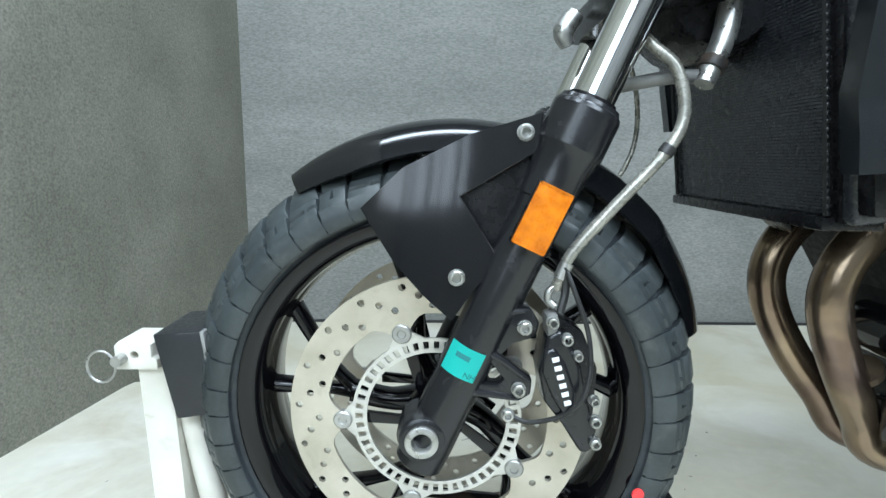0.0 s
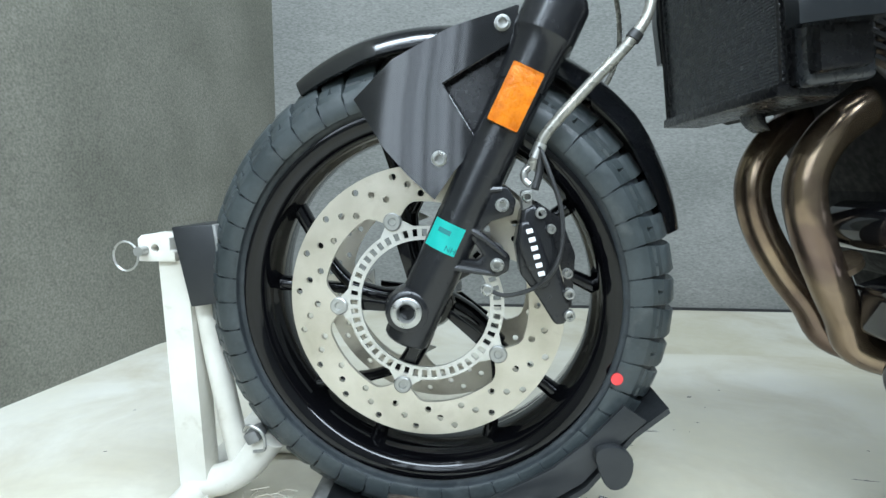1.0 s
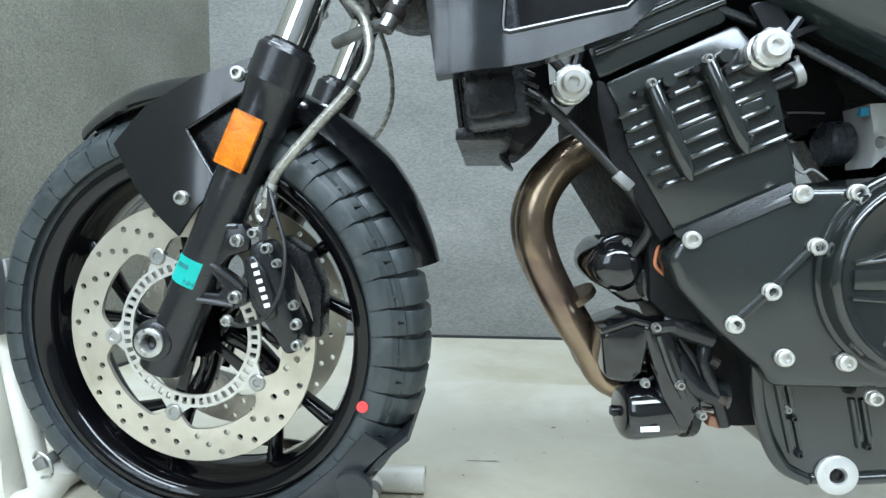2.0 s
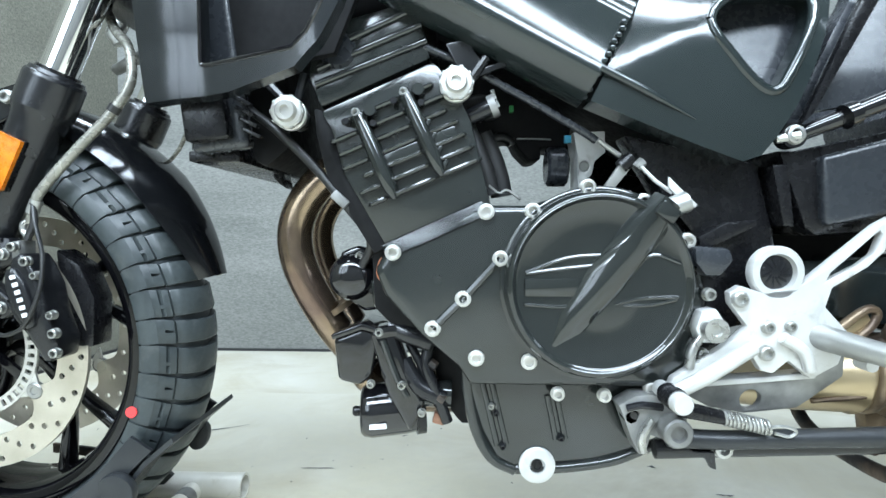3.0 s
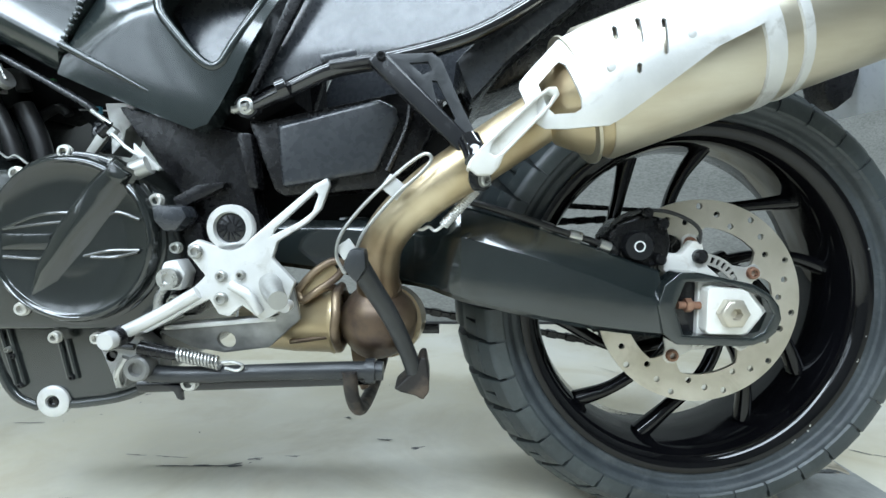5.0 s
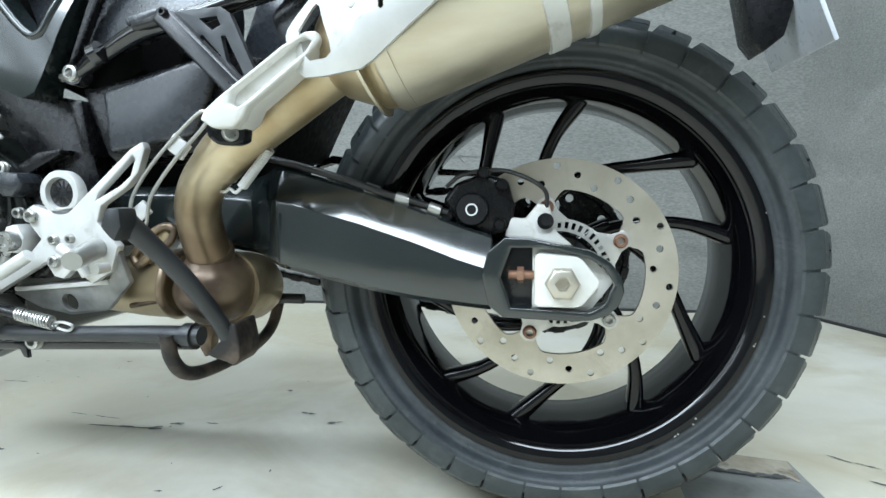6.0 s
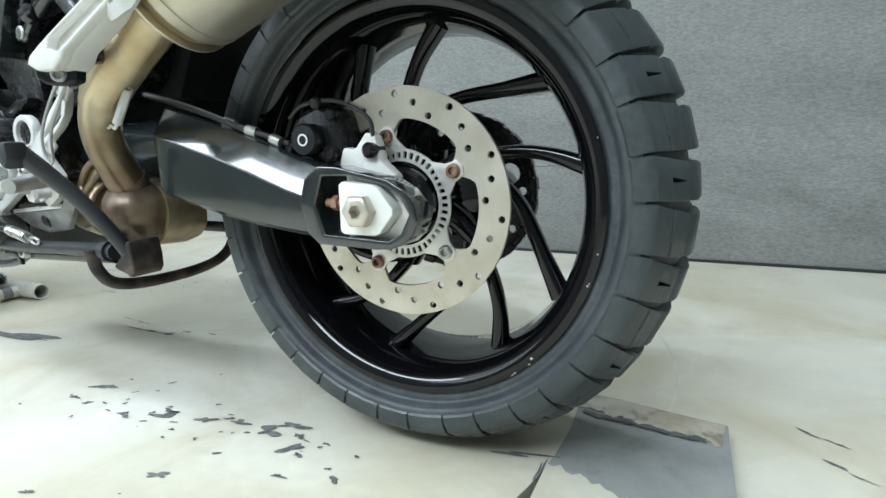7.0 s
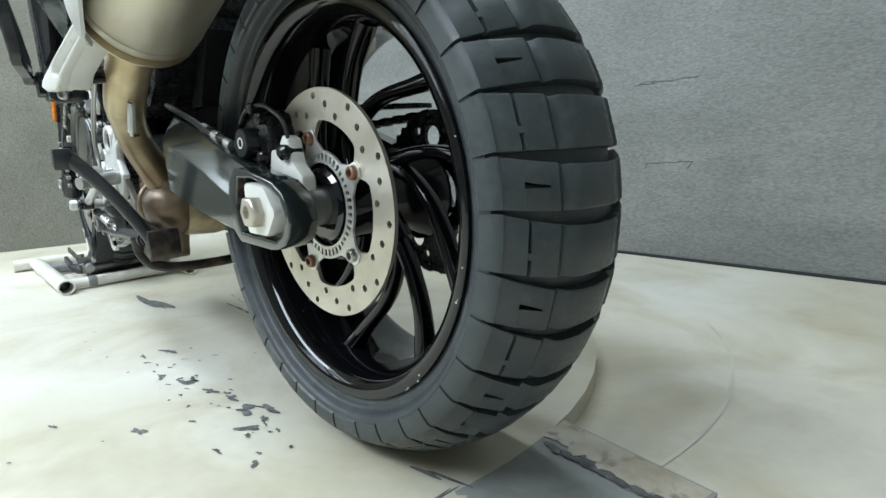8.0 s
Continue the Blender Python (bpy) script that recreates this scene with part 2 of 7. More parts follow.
def catmull(pts, n=6, closed=False):
    pts = [Vector(p) for p in pts]
    out, k = [], len(pts)
    for i in range(k if closed else k - 1):
        p1, p2 = pts[i], pts[(i + 1) % k]
        p0 = pts[(i - 1) % k] if closed or i else p1 * 2 - p2
        p3 = pts[(i + 2) % k] if closed or i < k - 2 else p2 * 2 - p1
        for j in range(n):
            t = j / n
            out.append(0.5 * ((2 * p1) + (p2 - p0) * t + (2 * p0 - 5 * p1 + 4 * p2 - p3) * t * t + (3 * p1 - p0 - 3 * p2 + p3) * t ** 3))
    if not closed:
        out.append(pts[-1])
    return out


def bevel(bm, width, segments=2, angle=28):
    if width:
        edges = [e for e in bm.edges if len(e.link_faces) == 2 and e.calc_face_angle(0) > radians(angle)]
        bmesh.ops.bevel(bm, geom=edges, offset=width, segments=segments, profile=0.6, affect="EDGES", clamp_overlap=True)


def prism(outline, y0, y1, width=0.0, holes=(), segments=2, smooth=0, warp=None, bm=None, grid=0):
    """A plate with an outline in x and z, from y0 to y1; grid parts it into squares for warp to bend."""
    own = bm is None
    bm = bm or bmesh.new()
    part_bm = bmesh.new()
    loops = []
    for ring in (outline, *holes):
        ring = [(p[0], 0, p[1]) for p in ring]
        if smooth:
            ring = catmull(ring, smooth, True)
        loops.append([part_bm.verts.new((p[0], y0, p[2])) for p in ring])
    if holes:
        edges = [part_bm.edges.new((a, b)) for ring in loops for a, b in zip(ring, ring[1:] + ring[:1])]
        bmesh.ops.triangle_fill(part_bm, use_beauty=True, use_dissolve=False, edges=edges)
    else:
        part_bm.faces.new(loops[0])
    if grid:
        for axis in (0, 2):
            low, high = min(v.co[axis] for v in part_bm.verts), max(v.co[axis] for v in part_bm.verts)
            for k in range(1, int((high - low) / grid) + 1):
                at, n = [0, 0, 0], [0, 0, 0]
                at[axis], n[axis] = low + k * grid, 1
                bmesh.ops.bisect_plane(part_bm, geom=part_bm.verts[:] + part_bm.edges[:] + part_bm.faces[:], plane_co=at, plane_no=n)
    ext = bmesh.ops.extrude_face_region(part_bm, geom=part_bm.faces[:])
    bmesh.ops.translate(part_bm, vec=(0, y1 - y0, 0), verts=[v for v in ext["geom"] if isinstance(v, bmesh.types.BMVert)])
    bmesh.ops.recalc_face_normals(part_bm, faces=part_bm.faces[:])
    bevel(part_bm, width, segments)
    if warp:
        for v in part_bm.verts:
            v.co.y += warp(v.co.x, v.co.z)
    return merge(bm, part_bm)


def merge(bm, other):
    index = {v: bm.verts.new(v.co) for v in other.verts}
    for f in other.faces:
        try:
            bm.faces.new([index[v] for v in f.verts])
        except ValueError:
            pass
    other.free()
    return bm


def box(centre, size, width=0.003, rot=(0, 0, 0), bm=None, segments=2):
    bm = bm or bmesh.new()
    b = bmesh.new()
    bmesh.ops.create_cube(b, size=1)
    for v in b.verts:
        v.co = Vector((v.co.x * size[0], v.co.y * size[1], v.co.z * size[2]))
    bevel(b, width, segments)
    bmesh.ops.transform(b, matrix=pose(*centre, *rot), verts=b.verts[:])
    return merge(bm, b)


def tube(path, r, segs=12, n=5, bm=None, caps=True, flat=1.0):
    """A round (or, with flat, oval) bar along a smooth path; r is a radius or one for each point."""
    bm = bm or bmesh.new()
    pts = catmull(path, n) if n > 1 and len(path) > 2 else [Vector(p) for p in path]
    if isinstance(r, (int, float)):
        radii = [r] * len(pts)
    else:
        radii = [float(q) for q in np.interp(np.linspace(0, len(r) - 1, len(pts)), range(len(r)), r)]
    rings, side = [], None
    for i, p in enumerate(pts):
        d = (pts[min(i + 1, len(pts) - 1)] - pts[max(i - 1, 0)]).normalized()
        if side is None:
            side = d.cross(Vector((0, 1, 0)))
            if side.length < 0.05:
                side = d.cross(Vector((1, 0, 0)))
        side = (side - d * side.dot(d)).normalized()
        over = side.cross(d).normalized()
        rings.append([bm.verts.new(p + radii[i] * (math.cos(a) * side + flat * math.sin(a) * over)) for a in (k * 2 * math.pi / segs for k in range(segs))])
    for a, b in zip(rings, rings[1:]):
        for k in range(segs):
            bm.faces.new((a[k], a[(k + 1) % segs], b[(k + 1) % segs], b[k]))
    if caps:
        bm.faces.new(rings[0])
        bm.faces.new(rings[-1][::-1])
    return bm


def loft(rings, bm=None, caps=True):
    bm = bm or bmesh.new()
    vs = [[bm.verts.new(p) for p in ring] for ring in rings]
    k = len(vs[0])
    for a, b in zip(vs, vs[1:]):
        for i in range(k):
            bm.faces.new((a[i], a[(i + 1) % k], b[(i + 1) % k], b[i]))
    if caps:
        bm.faces.new(vs[0])
        bm.faces.new(vs[-1][::-1])
    return bm


def lathe(profile, centre=(0, 0, 0), segs=32, closed=False, bm=None):
    """A body of revolution about the y axis through centre: profile of (radius, y)."""
    bm = bm or bmesh.new()
    c = Vector(centre)
    rings = []
    for r, y in profile:
        if r < 1e-6:
            rings.append([bm.verts.new(c + Vector((0, y, 0)))])
        else:
            rings.append([bm.verts.new(c + Vector((r * math.cos(a), y, r * math.sin(a)))) for a in (k * 2 * math.pi / segs for k in range(segs))])
    pairs = list(zip(rings, rings[1:])) + ([(rings[-1], rings[0])] if closed else [])
    for a, b in pairs:
        for k in range(segs):
            ring = [a[k % len(a)], a[(k + 1) % len(a)], b[(k + 1) % len(b)], b[k % len(b)]]
            ring = list(dict.fromkeys(ring))
            if len(ring) > 2:
                bm.faces.new(ring)
    return bm


def bolt(centre, r=0.008, h=0.006, bm=None, segs=14):
    """A socket-head bolt whose head points to -y, with a washer behind."""
    return lathe([(r * 1.12, 0.001), (r * 1.12, -0.0012), (r, -0.0012), (r, -h + 0.001), (r * 0.85, -h), (r * 0.58, -h), (r * 0.54, -h * 0.1), (0, -h * 0.1)], centre, segs, bm=bm)


def circle(cx, cz, r, n=10, a0=0.0):
    return [(cx + r * math.cos(a0 + k * 2 * math.pi / n), cz + r * math.sin(a0 + k * 2 * math.pi / n)) for k in range(n)]


# ---- the room ----
def slab(outline, z0, z1):
    """A level slab with an outline in x and y."""
    bm = bmesh.new()
    face = bm.faces.new([bm.verts.new((x, y, z0)) for x, y in outline])
    ext = bmesh.ops.extrude_face_region(bm, geom=[face])
    bmesh.ops.translate(bm, vec=(0, 0, z1 - z0), verts=[v for v in ext["geom"] if isinstance(v, bmesh.types.BMVert)])
    return bm


def wall(p, q, z0, z1, thick):
    """A wall whose inner face runs from p to q; thick points outwards, to the left of p to q."""
    d = (Vector(q) - Vector(p)).normalized()
    n = Vector((-d.y, d.x)) * thick
    bm = slab([p, q, (q[0] + n.x, q[1] + n.y), (p[0] + n.x, p[1] + n.y)], z0, z1)
    return bm


BACK, LOW = 1.35, -0.03
LEFT_A, LEFT_B = (-0.672, BACK), (-1.265, -2.6)
setting("wall_back", wall((2.44, BACK), LEFT_A, LOW + 0.006, 2.5, -0.08), BRUSHED, "grey carpeted back wall with scuff marks", "wall")
setting("wall_left", wall(LEFT_A, LEFT_B, LOW + 0.006, 2.5, -0.08), CARPET, "grey carpet-covered side wall of the booth", "wall")
setting("wall_right", wall((3.9, -2.6), (2.44, BACK), LOW + 0.006, 2.5, -0.08), BRUSHED, "grey carpeted wall behind the rear wheel", "wall")
setting("wall_front", wall(LEFT_B, (3.9, -2.6), LOW + 0.006, 2.5, -0.08), DIM, "plain grey wall behind the viewer", "wall")
setting("ceiling", slab([(-1.5, -2.8), (4.2, -2.8), (4.2, 1.5), (-1.5, 1.5)], 2.5, 2.56), CEIL, "plain grey ceiling over the booth", "ceiling")
setting("ground", slab([(-1.6, -3.0), (4.3, -3.0), (4.3, 1.6), (-1.6, 1.6)], LOW - 0.1, LOW), FLOORW, "white painted concrete floor", "floor")
end = [(1.0 + 0.692 * math.cos(a), 0.03 + 0.692 * math.sin(a)) for a in (radians(-90 + 6 * k) for k in range(31))]
setting("platform", slab([(-1.27, -0.662)] + end + [(-0.76, 0.722)], LOW, 0.0), FLOORW, "raised white painted platform with a rounded end", "floor")

for name, (x0, y0), (x1, y1) in (("trim_back", (LEFT_A[0] + 0.004, BACK - 0.003), (2.436, BACK - 0.003)), ("trim_right", (2.437, BACK - 0.006), (3.893, -2.59)), ("trim_left", (LEFT_A[0] + 0.004, BACK - 0.006), (LEFT_B[0] + 0.004, LEFT_B[1] + 0.01))):
    d = Vector((x1 - x0, y1 - y0, 0))
    setting(name, box(((x0 + x1) / 2, (y0 + y1) / 2, LOW + 0.005), (d.length, 0.004, 0.010), 0, (0, 0, math.degrees(math.atan2(d.y, d.x)))), SKIRT, "thin dark gap along the foot of the wall", "skirting")

# ---- the motorcycle ----
bike = thing("motorcycle", "black naked motorcycle with block-tread tyres held in a wheel chock", "motorcycle", (0.76, 0, 0))


def tyre_curve(R, w, drop, rb, wb):
    """The tyre's section: tread() gives the radius across it, wall the side down to the bead."""
    def tread(y):
        return R - drop * (abs(y) / w) ** 2.2
    rs = tread(w)
    side = [(rs - 0.010, w * 1.02), (rs - 0.020, w * 1.03), (rs - (rs - rb) * 0.62, w * 1.0), (rb + 0.012, wb + 0.006), (rb + 0.006, wb + 0.005), (rb - 0.004, wb)]
    return tread, [(p.x, p.y) for p in catmull([(r, y, 0) for r, y in side], 3)]


def tyre(R, w, drop, rb, wb, segs=120, depth=0.009):
    tread, side = tyre_curve(R, w, drop, rb, wb)
    ys = [w * k / 8 for k in range(-8, 9)]
    prof = [(r, -y) for r, y in reversed(side)] + [(tread(y) - depth, y) for y in ys] + side
    inner = [(rb - 0.006, wb - 0.008), (R - 0.03, w * 0.6), (R - 0.02, 0), (R - 0.03, -w * 0.6), (rb - 0.006, -wb + 0.008)]
    return lathe(prof + inner, segs=segs, closed=True)


def tread_blocks(R, w, drop, pitches, groove, band, depth=0.009):
    """Rubber blocks right across the tyre, parted by cross grooves that taper to the shoulders, with a hollow band at each side of the middle row, slits and nicks."""
    tread, _ = tyre_curve(R, w, drop, 0.2, 0.05)
    bm = bmesh.new()

    def lean(u):
        return 0.034 * (abs(u) / w) ** 2.5 - 0.004

    def gap_at(u):
        return groove * (1.12 - 0.80 * (abs(u) / w) ** 2.2) / R

    def top_of(u):
        return tread(u) - 0.0055 * max(0.0, 1 - abs(abs(u) - band * w) / (0.085 * w)) ** 0.8

    def block(start, pitch, us, f0, f1):
        """f0 and f1 give the block's first and last share of the pitch, at each u."""
        top, low = [], []
        n = len(us)
        for u in us:
            gap = gap_at(u)
            a, b = f0(u), f1(u)
            for f in (a, a + 0.06, b - 0.06, b):
                t = start + lean(u) + gap / 2 + f * (pitch - gap)
                inset = 0.0012 if f < 0.001 or f > 0.999 else 0.0
                for ring, r in ((top, top_of(u) - inset), (low, tread(u) - depth - 0.001)):
                    ring.append(bm.verts.new((r * math.cos(t), u, r * math.sin(t))))
        for i in range(n - 1):
            for j in range(3):
                bm.faces.new([top[k] for k in (4 * i + j, 4 * i + 4 + j, 4 * i + 5 + j, 4 * i + 1 + j)])
        edge = [4 * i for i in range(n)] + [4 * n - 3, 4 * n - 2] + [4 * i + 3 for i in range(n - 1, -1, -1)] + [2, 1]
        for k, q in zip(edge, edge[1:] + edge[:1]):
            bm.faces.new([top[k], top[q], low[q], low[k]])

    def span(lo, hi):
        """Steps across the tyre, finer about the hollow bands."""
        fixed = [s * w * (band + d) for s in (-1, 1) for d in (-0.085, -0.04, 0, 0.04, 0.085)]
        return sorted([lo, hi] + [u for u in fixed + [-0.25 * w, 0.0, 0.25 * w, -0.9 * w, 0.9 * w] if lo + 0.002 < u < hi - 0.002])

    def lug(start, pitch, s):
        """The block's foot, which runs a little way down the side."""
        rs = tread(w)
        gap = gap_at(w)
        sect = ((rs + 0.001, 0.995), (rs - 0.003, 1.030), (rs - 0.010, 1.046), (rs - 0.021, 1.050), (rs - 0.024, 1.020))
        cols = []
        for f in (0, 0.5, 1):
            t = start + lean(w) + gap / 2 + f * (pitch - gap)
            cols.append([bm.verts.new((r * math.cos(t), s * w * y, r * math.sin(t))) for r, y in sect])
        for a, b in zip(cols, cols[1:]):
            for k in range(4):
                quad = (a[k], a[k + 1], b[k + 1], b[k])
                bm.faces.new(quad if s < 0 else quad[::-1])
        bm.faces.new(cols[0])
        bm.faces.new(cols[2][::-1])

    def zero(u):
        return 0.0

    def one(u):
        return 1.0

    mid = 2 * math.pi / pitches
    start = 0.0
    out = 1.015 * w
    for i in range(pitches):
        pitch = mid * (1.06 if i % 2 else 0.94)
        for s in (-1, 1):
            lug(start, pitch, s)
        if i % 2:
            # a long slit along the shoulder row, bridged in its middle
            for s in (-1, 1):
                cut = s * (band + (1 - band) * 0.62) * w
                block(start, pitch, span(*sorted((s * out, cut + s * 0.0016))), zero, one)
                block(start, pitch, span(*sorted((cut + s * 0.0016, cut - s * 0.0016))), lambda u: 0.30, lambda u: 0.42)
            inside = (band + (1 - band) * 0.62) * w - 0.0016
            block(start, pitch, span(-inside, inside), zero, one)
        else:
            # a wedge-shaped nick in the shoulder row
            for s in (-1, 1):
                a, b = s * (band + (1 - band) * 0.68) * w, s * (band + (1 - band) * 0.30) * w
                share = 0.0012 / (R * pitch)
                wedge = lambda u, b=b, share=share: share + 0.075 * max(0.0, (abs(u) - abs(b)) / (0.38 * (1 - band) * w) - 0.45)
                block(start, pitch, span(*sorted((s * out, a))), zero, one)
                block(start, pitch, span(*sorted((a, b))) if abs(a - b) < 0.02 else sorted((a, (a + b) / 2, b)), zero, lambda u, g=wedge: 0.5 - g(u))
                block(start, pitch, span(*sorted((a, b))) if abs(a - b) < 0.02 else sorted((a, (a + b) / 2, b)), lambda u, g=wedge: 0.5 + g(u), one)
            block(start, pitch, span(-abs(b), abs(b)), zero, one)
        start += pitch
    return bm


def sidewall_print(r, y, h, seed, arcs):
    """Raised rubber lettering too worn to read: short bars round the tyre's side."""
    bm = bmesh.new()
    rnd = random.Random(seed)
    for a0, a1 in arcs:
        a = a0
        while a < a1:
            w = rnd.uniform(0.6, 1.5)
            c = radians(a)
            box((r * math.cos(c), y, r * math.sin(c)), (h * rnd.uniform(0.7, 1.0), 0.0014, r * radians(w) * 0.7), 0.0003, (0, -a, 0), bm, 1)
            a += w + 0.5
    return bm


def rim(rf, rin, wb):
    prof = [(rf, -wb - 0.005), (rf, -wb + 0.001), (rf - 0.014, -wb + 0.004), (rf - 0.017, -wb + 0.02), (rin + 0.005, -wb * 0.35), (rin + 0.005, wb * 0.35), (rf - 0.017, wb - 0.02), (rf - 0.014, wb - 0.004), (rf, wb - 0.001), (rf, wb + 0.005),
            (rf - 0.006, wb + 0.006), (rf - 0.016, wb + 0.001), (rf - 0.021, wb - 0.006), (rin + 0.001, wb - 0.02), (rin, wb * 0.4), (rin - 0.003, 0.012), (rin - 0.003, -0.012), (rin, -wb * 0.4), (rin + 0.001, -wb + 0.02), (rf - 0.021, -wb + 0.006), (rf - 0.016, -wb - 0.001), (rf - 0.006, -wb - 0.006)]
    return lathe(prof, segs=128, closed=True)


def spoke(points, widths, depths):
    """A cast spoke along points of (radius, angle in degrees), with a rounded section."""
    pts = catmull([(r * math.cos(radians(a)), 0, r * math.sin(radians(a))) for r, a in points], 5)
    n = len(pts)
    ws = [float(q) for q in np.interp(np.linspace(0, 1, n), np.linspace(0, 1, len(widths)), widths)]
    ds = [float(q) for q in np.interp(np.linspace(0, 1, n), np.linspace(0, 1, len(depths)), depths)]
    rings = []
    for i, p in enumerate(pts):
        d = (pts[min(i + 1, n - 1)] - pts[max(i - 1, 0)]).normalized()
        s = d.cross(Vector((0, 1, 0))).normalized()
        sec = [(math.copysign(abs(math.cos(q)) ** 0.75, math.cos(q)), math.copysign(abs(math.sin(q)) ** 0.75, math.sin(q))) for q in (k * math.pi / 8 for k in range(16))]
        rings.append([p + s * ws[i] * a + Vector((0, ds[i] * b, 0)) for a, b in sec])
    return loft(rings)


def brake_disc(r_out, r_in, tab, n_tab, a0, rows, y0, y1, hole=0.0036, window=None):
    """A drilled disc whose inner edge runs in to n_tab fixing lugs."""
    inner = []
    for k in range(120):
        a = 2 * math.pi * k / 120
        d = abs(((a - radians(a0)) * n_tab / (2 * math.pi) + 0.5) % 1 - 0.5) * 2
        f = max(0.0, 1 - d / 0.42)
        inner.append(((r_in - tab * f * f * (3 - 2 * f)) * math.cos(a), (r_in - tab * f * f * (3 - 2 * f)) * math.sin(a)))
    holes = [inner]
    for count, r, shift in rows:
        for k in range(count):
            a = 2 * math.pi * (k + shift) / count
            holes.append(circle(r * math.cos(a), r * math.sin(a), hole, 8))
    return prism(circle(0, 0, r_out, 128), y0, y1, 0, holes)


def slotted_ring(r_out, r_in, slots, y0, y1, s0=0.25, s1=0.78):
    holes = [circle(0, 0, r_in, 72)]
    for k in range(slots):
        a = 2 * math.pi * k / slots
        da = math.pi / slots * 0.52
        ra, rb = r_in + (r_out - r_in) * s0, r_in + (r_out - r_in) * s1
        holes.append([(r * math.cos(t), r * math.sin(t)) for r, t in ((ra, a - da), (rb, a - da), (rb, a + da), (ra, a + da))])
    return prism(circle(0, 0, r_out, 96), y0, y1, 0, holes)


# front wheel
FRONT = pose(0.018, 0, 0.300, 2.0, 0, -4.0)
fw = part("front_wheel", rim(0.222, 0.198, 0.048), RIM, bike, "gloss black cast front wheel rim", FRONT)
part("tyre", tyre(0.288, 0.0605, 0.036, 0.222, 0.046), SIDEWALL, fw, "dark grey rubber tyre with faint ridges", FRONT)
part("tread", tread_blocks(0.288, 0.0605, 0.036, 46, 0.0085, 0.69), RUBBER, fw, "worn block tread in dark rubber", FRONT)
tagged(part("sidewall_print", sidewall_print(0.2385, -0.0613, 0.007, 3, ((20, 44), (100, 118), (196, 226), (290, 312))), SIDEWALL, fw, "worn raised lettering", FRONT), kind="stuff")
part("hub", lathe([(0.0, -0.048), (0.03, -0.048), (0.034, -0.04), (0.03, -0.02), (0.03, 0.02), (0.034, 0.04), (0.03, 0.048), (0, 0.048)]), RIM, fw, "", FRONT)
for c in (163, 91, 19, -53, -125):
    part("spoke", spoke([(0.026, c + 26), (0.06, c + 24), (0.104, c + 16)], [0.014, 0.012, 0.013], [0.018, 0.014, 0.013]), RIM, fw, "", FRONT)
    for s in (-1, 1):
        part("spoke", spoke([(0.096, c + 17), (0.135, c + 8 + 7 * s), (0.2, c + 15 * s)], [0.008, 0.0065, 0.0095], [0.011, 0.010, 0.013]), RIM, fw, "", FRONT)
for side in (-1, 1):
    y = side * 0.056
    m = FRONT @ pose(0, y, 0)
    part("brake_disc", brake_disc(0.1595, 0.119, 0.021, 5, 111, [(20, 0.128, 0.1), (20, 0.139, 0.43), (20, 0.150, 0.77)], -0.0024, 0.0024, 0.004), STEEL, fw, "drilled steel brake disc", m)
    if side < 0:
        part("sensor_ring", slotted_ring(0.0915, 0.0755, 48, -0.002, 0.001), RING, fw, "slotted wheel-speed ring", m)
    for k in range(5):
        a = 111 + 72 * k
        part("disc_lug", prism([(0.0905 * math.cos(radians(a + d1)) + e * math.cos(radians(a)), 0.0905 * math.sin(radians(a + d1)) + e * math.sin(radians(a))) for d1, e in ((-14, 0), (-5, 0.012), (5, 0.012), (14, 0))], -0.0015, 0.0015), RING, fw, "", m)
        part("carrier_arm", prism([(r * math.cos(radians(a + d)), r * math.sin(radians(a + d))) for r, d in ((0.03, 20), (0.078, 5), (0.078, -5), (0.03, 0))], -0.003 * side, -0.008 * side, 0.001), RIM, fw, "", m)
    for k in range(5):
        a = radians(111 + 72 * k)
        part("disc_rivet", lathe([(0.0105, 0.003 * -side), (0.0105, side * 0.0035), (0.0090, side * 0.0048), (0.0050, side * 0.0048), (0.0040, side * 0.003), (0, side * 0.003)], segs=20), DULL, fw, "", m @ pose(0.102 * math.cos(a), 0, 0.102 * math.sin(a)))
dot = lathe([(0, -0.001), (0.0068, -0.001), (0.0068, 0.001)], segs=16)
part("paint_dot", dot, REDDOT, fw, "round red balance mark", FRONT @ pose(0.2175, -0.0652, -0.0755, 0, 0, 8))

# fork legs: a line rising rearwards
RAKE = Vector((0.147, 0, 0.333)).normalized()


def along(p, d):
    return Vector(p) + RAKE * d


